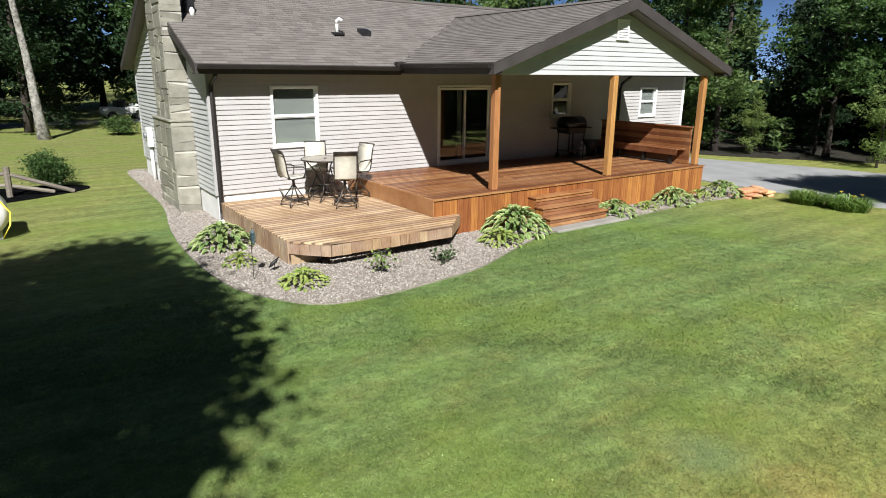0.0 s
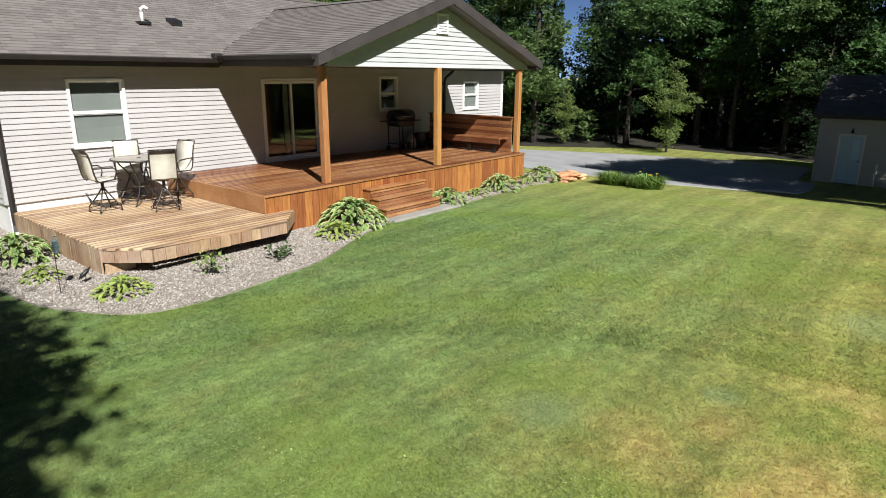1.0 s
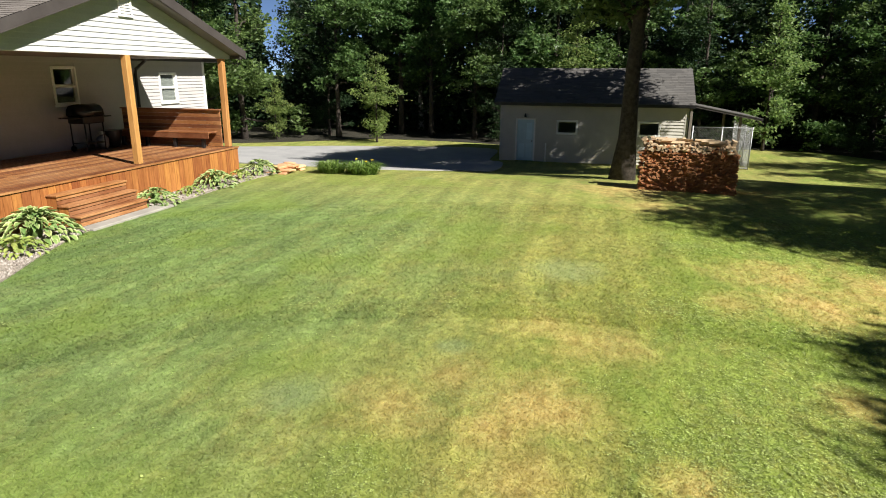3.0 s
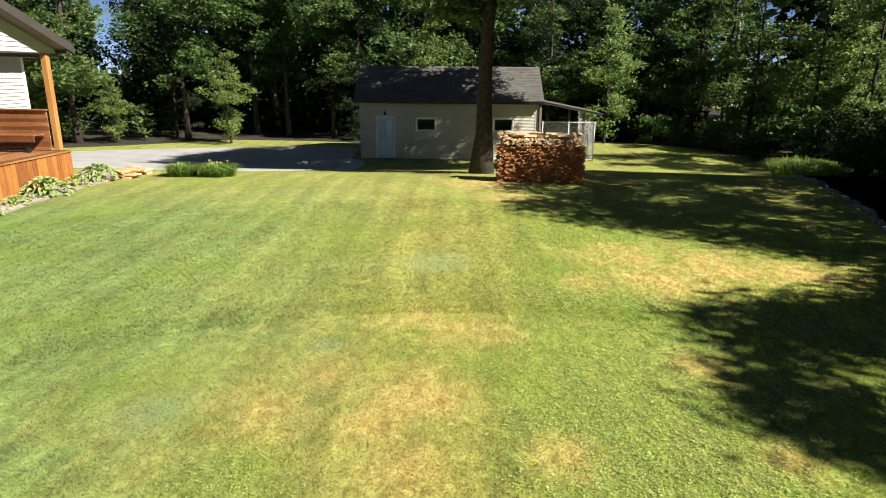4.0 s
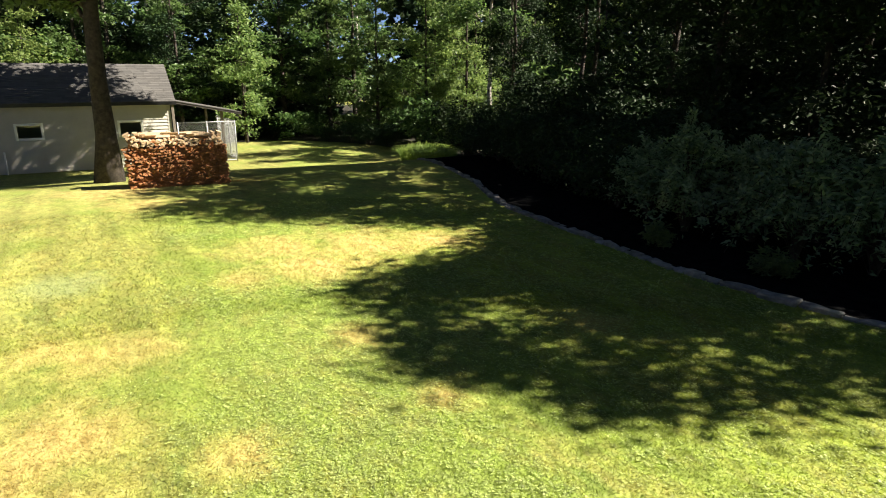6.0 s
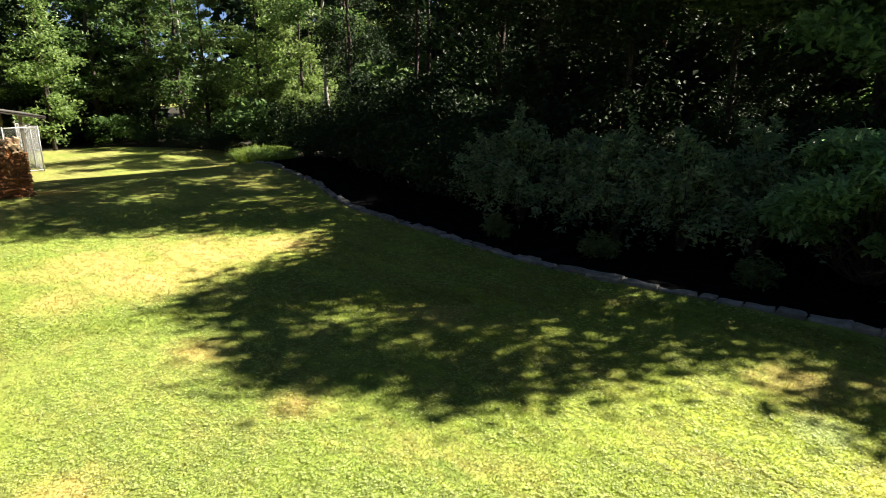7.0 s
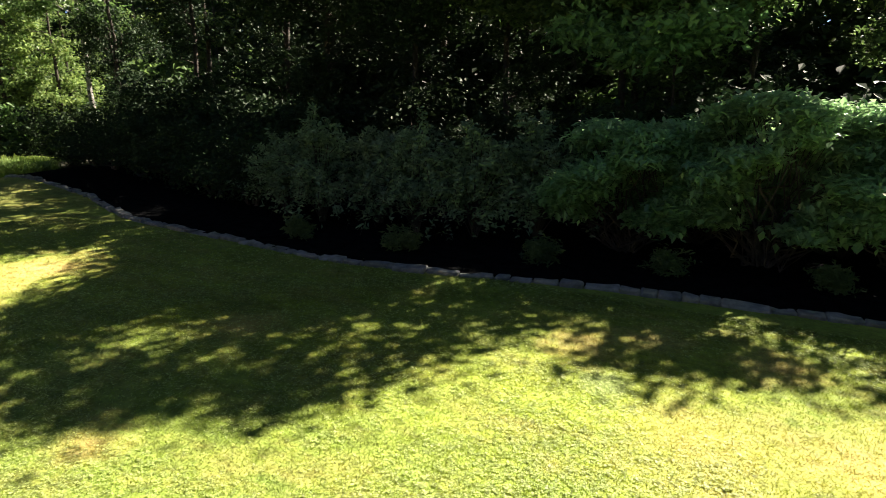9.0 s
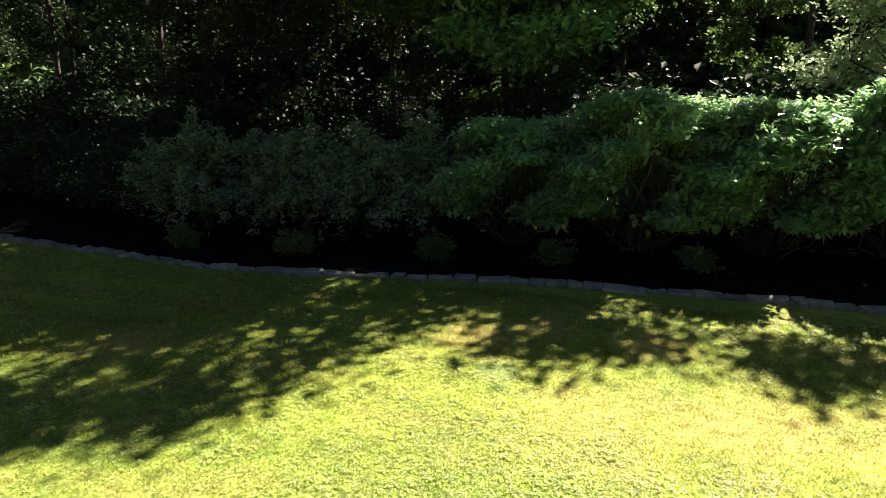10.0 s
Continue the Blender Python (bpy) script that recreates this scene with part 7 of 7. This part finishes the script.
def hosta(x, y, spread, high, count, material, seed, label):
    rng = random.Random(seed)
    h = thing("hosta", label, "hosta", "hostas along the deck", at=(x, y, ground_z(x, y) + 0.02))
    count = min(int(count * 2.6), 285)
    for i in range(count):
        t = ((i + 0.5) / count) ** 0.6
        a = i * 2.39996 + rng.uniform(-0.3, 0.3)
        length = spread * rng.uniform(0.28, 0.40)
        r = max(spread * t - length * 0.62, 0.0)
        zz = high * (0.62 - 0.50 * t ** 2.2) * rng.uniform(0.86, 1.04)
        tilt = 30 - 46 * t + rng.uniform(-12, 12)
        m = Matrix.Translation((-r * math.sin(a), r * math.cos(a), max(zz - 0.12 * length, 0.02))) @ Matrix.Rotation(a + rng.uniform(-0.5, 0.5), 4, "Z") @ Matrix.Rotation(radians(tilt), 4, "X") @ Matrix.Rotation(radians(rng.uniform(-25, 25)), 4, "Y")
        part("leaf", HOSTA_LEAVES[material.name][0], None, h, m=m @ Matrix.Diagonal((length * 0.78, length, length, 1)))
    part("stalk_base", Shape().tube([(0, 0, -0.05), (0, 0, high * 0.5)], [spread * 0.12, spread * 0.20], 8), material, h)
    return h


GREEN_L, LIME_L = "clump of broad green variegated hosta leaves in gravel", "small clump of lime-yellow hosta leaves"
hosta(-0.52, -2.05, 0.60, 0.62, 80, HOSTA, 1, GREEN_L)
hosta(-0.62, -3.40, 0.30, 0.30, 40, HOSTA_LIME, 2, LIME_L)
hosta(-0.10, -4.95, 0.42, 0.32, 44, HOSTA_LIME, 3, LIME_L)
hosta(4.92, -4.22, 0.74, 0.72, 110, HOSTA, 4, "large clump of broad green variegated hosta leaves")
hosta(4.05, -4.78, 0.46, 0.36, 46, HOSTA_LIME, 5, LIME_L)
hosta(7.98, -4.28, 0.52, 0.48, 64, HOSTA, 6, GREEN_L)
hosta(9.15, -4.32, 0.34, 0.28, 36, HOSTA_LIME, 7, LIME_L)
hosta(10.35, -4.22, 0.58, 0.55, 68, HOSTA, 8, GREEN_L)
hosta(11.45, -4.25, 0.36, 0.36, 40, HOSTA_LIME, 9, LIME_L)
hosta(12.45, -4.30, 0.56, 0.58, 64, HOSTA, 10, GREEN_L)


def bed_mound(x, y, r, seed):
    """A small rounded clump of fine drooping leaves."""
    rng = np.random.default_rng(seed)
    t = thing("bed_perennial", "small rounded dim green clump in the shaded mulch", "plant", at=(x, y, ground_z(x, y) + 0.02))
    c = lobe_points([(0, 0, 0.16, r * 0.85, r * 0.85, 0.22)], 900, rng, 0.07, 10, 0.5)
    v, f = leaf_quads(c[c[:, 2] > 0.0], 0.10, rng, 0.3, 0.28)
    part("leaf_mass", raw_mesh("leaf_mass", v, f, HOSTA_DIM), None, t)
    part("stem", Shape().tube([(0, 0, -0.06), (0, 0, 0.2)], 0.012, 6), BARK, t)


for i, (x, y, sp) in enumerate(((2.95, -21.72, 0.36), (1.05, -21.85, 0.40), (-1.05, -22.2, 0.40), (-2.75, -22.5, 0.38), (-4.7, -22.7, 0.34))):
    bed_mound(x, y, sp, 30 + i)


def sprout(x, y, high, seed, material, label):
    rng = np.random.default_rng(seed)
    t = thing("seedling", label, "plant", at=(x, y, 0.02))
    s = Shape()
    for _ in range(3):
        s.tube([(0, 0, -0.03), (rng.normal() * 0.03, rng.normal() * 0.03, high * 0.5), (rng.normal() * 0.06, rng.normal() * 0.06, high)], 0.006, 5)
    part("stem", s, BARK, t)
    c = rng.normal(size=(90, 3)) * np.array([0.11, 0.11, high * 0.22]) + np.array([0, 0, high * 0.62])
    v, f = leaf_quads(c, 0.085, rng, 0.7)
    part("leaves", raw_mesh("leaves", v, f, material), None, t)


sprout(1.16, -5.15, 0.42, 1, HOSTA, "young leafy seedling in the gravel")
sprout(2.40, -5.2, 0.22, 2, HOSTA_DIM, "small grey-green seedling in the gravel")


def tuft(name, label, x, y, rx, ry, high, count, seed, flowers=0, material=BLADE):
    """A clump of long arching blades."""
    rng = np.random.default_rng(seed)
    t = thing(name, label, "grass clump", at=(x, y, ground_z(x, y)))
    a, r = rng.uniform(0, 2 * np.pi, count), np.sqrt(rng.random(count))
    base = np.stack([r * rx * np.cos(a), r * ry * np.sin(a), np.full(count, -0.02)], 1)
    d = np.stack([np.cos(a + rng.normal(0, 0.7, count)), np.sin(a + rng.normal(0, 0.7, count)), np.zeros(count)], 1)
    h = high * rng.uniform(0.6, 1.1, count)[:, None]
    side = np.stack([-d[:, 1], d[:, 0], np.zeros(count)], 1) * 0.011
    up = np.array([0, 0, 1.0])
    h = h * (1 - 0.3 * r[:, None] ** 2)
    mid, tip = base + up * h * 0.74 + d * h * 0.30, base + up * h * 0.66 + d * h * 0.85
    v = np.stack([base - side, base + side, mid + side, mid - side, tip + side * 0.15, tip - side * 0.15], 1).reshape(-1, 3)
    o = np.arange(count)[:, None] * 6
    f = np.concatenate([o + [0, 1, 2, 3], o + [3, 2, 4, 5]])
    part("leaf_mass", raw_mesh("leaf_mass", v, f, material), None, t)
    for k in range(flowers):
        q = base[k * 7] + np.array([0, 0, high * 0.74])
        s = Shape().tube([tuple(q - [0, 0, high * 0.7]), tuple(q)], 0.006, 5)
        part("flower_stem", s, material, t)
        s = Shape()
        for j in range(6):
            b = j * math.pi / 3
            s.add([tuple(q), tuple(q + [0.03 * math.cos(b - 0.4), 0.03 * math.sin(b - 0.4), 0.04]), tuple(q + [0.075 * math.cos(b), 0.075 * math.sin(b), 0.055]), tuple(q + [0.03 * math.cos(b + 0.4), 0.03 * math.sin(b + 0.4), 0.04])], [(0, 1, 2, 3)])
        part("flower", s, FLOWER, t, "yellow daylily flower")
    return t


tuft("daylily_clump", "clump of green daylily leaves by the drive", 13.5, -6.05, 0.34, 0.36, 0.52, 460, 61)
tuft("daylily_clump", "clump of daylily leaves with yellow flowers", 13.6, -7.0, 0.38, 0.46, 0.52, 560, 62, 3)
shrub("round_shrub", "bushy rounded green shrub in a mulch bed", -2.75, 6.5, [(0, 0, 0.55, 0.52, 0.5, 0.42), (0.12, 0.1, 0.35, 0.55, 0.5, 0.33), (-0.1, -0.1, 0.75, 0.40, 0.4, 0.32)], LEAF, 8000, 0.07, 419, 0.14, 0.02)
for i, (x, y, h) in enumerate(((18.6, -26.2, 0.8), (20.3, -26.8, 1.0), (21.6, -27.2, 0.9), (17.0, -25.6, 0.6))):
    tuft("wild_grass", "bright green wild grass at the edge of the wood", x, y, 0.9, 0.7, h, 700, 64 + i)
shrub("round_shrub", "rounded green shrub on the far lawn", 1.3, 22.4, [(0, 0, 0.5, 0.75, 0.7, 0.5), (0.3, 0.1, 0.35, 0.6, 0.6, 0.35)], LEAF, 2500, 0.12, 420)

# flat orange stones stacked at the end of the border
rng = random.Random(8)
stones = thing("stone_stack", "low heap of flat orange-tan stones", "stones", at=(13.25, -4.75, ground_z(13.25, -4.75)))
for i in range(26):
    lev = i // 9
    x, y, a = rng.uniform(-0.62, 0.62) * (1 - 0.2 * lev), rng.uniform(-0.26, 0.26) * (1 - 0.2 * lev), rng.uniform(0, 180)
    w, d, h = rng.uniform(0.14, 0.24), rng.uniform(0.09, 0.15), rng.uniform(0.05, 0.08)
    part("flat_stone", Shape().soft_box(-w, w, -d, d, 0, h, 0.018), BRICK_PILE, stones, m=Matrix.Translation((x, y, -0.02 + lev * 0.085)) @ Matrix.Rotation(radians(a), 4, "Z") @ Matrix.Rotation(radians(rng.uniform(-9, 9)), 4, "X"))

# garden stake with a glass ornament, and a small dark bird stake
stake = thing("garden_stake", "thin metal garden stake with a blue-green glass ornament", "garden stake", at=(-0.70, -4.35, 0.0))
part("rod", Shape().tube([(0, 0, -0.1), (0, 0, 0.78), (0.02, 0, 0.86), (0.06, 0, 0.86)], 0.006, 6), METAL_DARK, stake)
TEAL = mottled("teal_glass", (0.06, 0.11, 0.13), (0.26, 0.33, 0.34), 14.0, 60.0, 0.15, 0.1, 0.002)
part("ornament", Shape().tube([(0.03, 0, 0.60), (0.03, 0, 0.64), (0.03, 0, 0.72), (0.03, 0, 0.80), (0.03, 0, 0.84)], [0.015, 0.035, 0.048, 0.035, 0.01], 10), TEAL, stake, "blue-green glass ornament")
bird = thing("garden_ornament", "small dark metal ornament on a stake in the gravel", "ornament", at=(-0.28, -4.1, 0.0))
part("rod", Shape().tube([(0, 0, -0.08), (0.02, 0, 0.16)], 0.006, 6), BLACK, bird)
part("figure", Shape().tube([(-0.08, 0, 0.10), (-0.03, 0, 0.15), (0.04, 0, 0.20), (0.10, 0, 0.26)], [0.008, 0.035, 0.03, 0.006], 8), BLACK, bird)

# edging stones, laid end to end along the bed
edging = thing("stone_edging", "row of low grey field stones edging the mulch bed", "stone edging")
rng = random.Random(19)
line = [Vector(p) for p in EDGE_LINE]
seg = [(a, b, (b - a).length) for a, b in zip(line, line[1:])]
total = sum(s[2] for s in seg)


def along(u):
    for a, b, l in seg:
        if u <= l:
            return a + (b - a) * (u / l), (b - a).normalized()
        u -= l
    return line[-1], (line[-1] - line[-2]).normalized()


u = 0.0
while u < total - 0.5:
    w = rng.choice((rng.uniform(0.18, 0.32), rng.uniform(0.3, 0.56)))
    p, d = along(u + w / 2)
    hi, de = rng.uniform(0.045, 0.085), rng.uniform(0.065, 0.09)
    bm = bmesh.new()
    bmesh.ops.create_cube(bm, size=1.0)
    for q in bm.verts:
        q.co = (q.co.x * (w - 0.004) + rng.uniform(-0.012, 0.012), q.co.y * 2 * de + rng.uniform(-0.022, 0.022), (q.co.z + 0.5) * (hi + 0.08) - 0.08 + (rng.uniform(-0.016, 0.012) if q.co.z > 0 else 0))
    bmesh.ops.subdivide_edges(bm, edges=[k for k in bm.edges if abs(k.verts[0].co.x - k.verts[1].co.x) > w * 0.5], cuts=2)
    for q in bm.verts:
        q.co += Vector((0, rng.uniform(-0.012, 0.012), rng.uniform(-0.016, 0.010) if q.co.z > 0 else 0))
    bmesh.ops.bevel(bm, geom=bm.edges[:], offset=0.02, segments=1, affect="EDGES")
    bm.verts.index_update()
    s = Shape().add([q.co[:] for q in bm.verts], [[q.index for q in f.verts] for f in bm.faces])
    bm.free()
    part("edging_stone", s, EDGE_STONE, edging, m=Matrix.Translation((p.x, p.y + rng.uniform(-0.02, 0.02), ground_z(p.x, p.y) - rng.uniform(0, 0.02))) @ Matrix.Rotation(math.atan2(d.y, d.x) + rng.uniform(-0.07, 0.07), 4, "Z") @ Matrix.Rotation(rng.uniform(-0.08, 0.08), 4, "X"))
    u += w

# ---- loose gravel, lawn blades and clover, roof shingles ----
rs = np.random.default_rng(31)
pts = []
while len(pts) < 22000:
    x, y = rs.uniform(-1.35, 14.4), rs.uniform(-6.3, 8.7)
    if y > -0.1 and x > 0.0 or (0.15 < x < 3.1 and y > -3.85) or (3.2 < x < 12.1 and y > -3.72):
        continue
    if y > 1.0 and rs.random() < 0.5 or x > 8.3 and rs.random() < 0.3:
        continue
    if inside(x, y, GRAVEL):
        pts.append((x, y, ground_z(x, y) + 0.028))
pts = np.array(pts)
n = len(pts)
octa = np.array([(1, 0, 0), (0, 1, 0), (-1, 0, 0), (0, -1, 0), (0, 0, 1), (0, 0, -1)], float)
size = rs.uniform(0.014, 0.031, (n, 1, 1)) * np.array([1, 1, 0.62])
turn = rs.uniform(0, 2 * np.pi, n)
v = octa[None] * (1 + rs.normal(0, 0.22, (n, 6, 1))) * size
v = np.stack([v[..., 0] * np.cos(turn)[:, None] - v[..., 1] * np.sin(turn)[:, None], v[..., 0] * np.sin(turn)[:, None] + v[..., 1] * np.cos(turn)[:, None], v[..., 2]], -1) + pts[:, None]
tri = np.array([(0, 1, 4), (1, 2, 4), (2, 3, 4), (3, 0, 4), (1, 0, 5), (2, 1, 5), (3, 2, 5), (0, 3, 5)])
g = Nodes("gravel_stones", 0.85, 0.0, 0.3)
gc = g.ramp(g.random(True), [(0.0, (0.20, 0.17, 0.145)), (0.4, (0.29, 0.255, 0.225)), (0.75, (0.36, 0.325, 0.29)), (1.0, (0.46, 0.43, 0.395))])
g.color(g.hsv(gc, v=g.span(g.noise(g.place(), 60.0), 0.8, 1.2)))
tagged(new("gravel", raw_mesh("gravel", v.reshape(-1, 3), (tri[None] + (np.arange(n) * 6)[:, None, None]).reshape(-1, 3), g.m, True)), "loose pale tan and grey river pebbles", "gravel", kind="stuff")


def on_lawn(x, y):
    return -21.2 < y < -4.3 and x < 20 and (y < -6.3 or not inside(x, y, GRAVEL))


def scatter(count, near, far, seed):
    """Places on the lawn in a broad ring where the yard is open."""
    r = np.random.default_rng(seed)
    a = r.uniform(radians(-8), radians(205), count)
    d = near + (far - near) * r.random(count) ** 1.1
    if near == 0.0:
        # the middle of the ring and its western side
        a, d = r.uniform(0, 2 * np.pi, count), far * r.random(count) ** 0.5
    x, y = -3.6 + d * np.sin(a), -13.8 + d * np.cos(a)
    ok = np.array([on_lawn(p, q) for p, q in zip(x, y)])
    if near == 0.0:
        ok &= (d < 3.0) | ((a > radians(205)) & (a < radians(352)))
    z = np.array([ground_z(p, q) for p, q in zip(x[ok], y[ok])])
    return np.stack([x[ok], y[ok], z], 1), r


def patchy(p, seed):
    """Uneven growth: how thick the clover stands at each place."""
    return np.array([noise.noise(Vector((x * 0.45 + seed, y * 0.45, 0.0))) * 0.6 + noise.noise(Vector((x * 1.7, y * 1.7 + seed, 3.0))) * 0.4 for x, y, _ in p])


def trefoils(p, size, r):
    """Three rounded leaflets at each place, spread round a short stalk."""
    n = len(p)
    a, k = r.uniform(0, 2 * np.pi, n), size * np.exp(r.normal(0, 0.28, n))
    out = []
    for j in range(3):
        b = a + j * 2.094 + r.normal(0, 0.15, n)
        d, e = np.stack([np.cos(b), np.sin(b)], 1), np.stack([-np.sin(b), np.cos(b)], 1)
        tilt = r.normal(0.10, 0.22, n)
        for along_, across in ((0.08, 0.0), (0.65, 0.46), (1.05, 0.0), (0.65, -0.46)):
            xy = (d * along_ + e * across) * k[:, None]
            out.append(np.concatenate([p[:, :2] + xy, (p[:, 2] + tilt * along_ * k)[:, None]], 1))
    return np.stack(out, 1).reshape(-1, 3), np.arange(12 * n).reshape(3 * n, 4)


for name, count, near, far, size, lift, seed in (("clover", 105000, 3.0, 8.2, 0.0145, 0.009, 41), ("clover_beyond", 60000, 7.6, 14.0, 0.021, 0.011, 42)):
    p, r = scatter(count, near, far, seed)
    # thick south of a ragged line, thin in the dry grass at the far end and by the house
    line = p[:, 1] + 0.35 * np.maximum(p[:, 0] - 2.0, 0.0)
    zone = np.clip((-13.9 - line) / 1.2, -1.0, 1.0) - 0.9 * np.clip((-16.9 - p[:, 1]) / 1.6, 0.0, 1.0) * np.clip((0.8 - p[:, 0]) / 2.0, 0.0, 1.0)
    thick = patchy(p, 5.0) + 0.34 * zone - 0.02
    for x, y, q, full in DRY_SPOTS:
        thick -= 0.5 * full * np.exp(-((p[:, 0] - x) ** 2 + (p[:, 1] - y) ** 2) / (0.6 * q * q))
    p = p[thick + r.normal(0, 0.12, len(p)) > 0.06]
    p[:, 2] += lift * r.uniform(0.2, 1.5, len(p))
    v, f = trefoils(p, size, r)
    tagged(new(name, raw_mesh(name, v, f, CLOVER)), "small clover leaves among the grass", "clover", kind="stuff")
for name, count, near, far, high, wide, seed in (("grass_blades", 260000, 3.0, 7.5, 0.034, 0.0042, 43), ("grass_blades_west", 380000, 0.0, 7.5, 0.034, 0.0042, 45), ("grass_blades_beyond", 190000, 7.0, 14.0, 0.048, 0.0065, 44)):
    p, r = scatter(count, near, far, seed)
    n = len(p)
    a = r.uniform(0, 2 * np.pi, n)
    side = np.stack([np.cos(a), np.sin(a), np.zeros(n)], 1) * wide
    tip = p + np.stack([r.normal(0, 0.7, n), r.normal(0, 0.7, n), r.uniform(0.15, 0.75, n)], 1) * high
    v = np.stack([p - side, p + side, tip], 1).reshape(-1, 3)
    tagged(new(name, raw_mesh(name, v, np.arange(3 * n).reshape(n, 3), GRASS_BLADE)), "short mown grass blades", "grass", kind="stuff")

# shingles: along the house front and on the porch roof
up_main = Vector((0, RIDGE_Y - EAVE_Y, RIDGE_Z - EAVE_Z))
len_main, up_main = up_main.length, up_main.normalized()
nor_main = Vector((1, 0, 0)).cross(up_main)


def clear_of_porch(u, d):
    """Leaves out what lies under the porch roof."""
    x, y = u, EAVE_Y + d * up_main.y
    return abs(x - PX) > PHALF * (1 - (y - EAVE_Y) / (VALLEY_Y - EAVE_Y)) if y < VALLEY_Y else True


shingle_courses(RX0, RX1, len_main, Vector((0, EAVE_Y, EAVE_Z - 0.018)), Vector((1, 0, 0)), up_main, nor_main, clear_of_porch, lambda u, d: u < 3.2, roof)
for side in (-1, 1):
    up_p = Vector((-side * PHALF, 0, PSLOPE * PHALF))
    len_p, up_p = up_p.length, up_p.normalized()
    way = Vector((0, -side, 0)) if side > 0 else Vector((0, 1, 0))
    base = Vector((PX + side * PHALF, PFRONT if side < 0 else EAVE_Y, PTOP - PSLOPE * PHALF - 0.018))
    nor_p = way.cross(up_p)
    if nor_p.z < 0:
        nor_p = -nor_p

    def under(u, d, side=side, base=base, up_p=up_p, way=way):
        q = base + way * u + up_p * d
        return q.y < EAVE_Y + (VALLEY_Y - EAVE_Y) * (1 - abs(q.x - PX) / PHALF) and q.y > PFRONT
    u0, u1 = (0.0, 7.2) if side < 0 else (-3.4, 3.5)
    shingle_courses(u0, u1, len_p, base, way, up_p, nor_p, under, lambda u, d: u < 1.9, porch_roof if side < 0 else bpy.data.objects["porch_roof_side"])
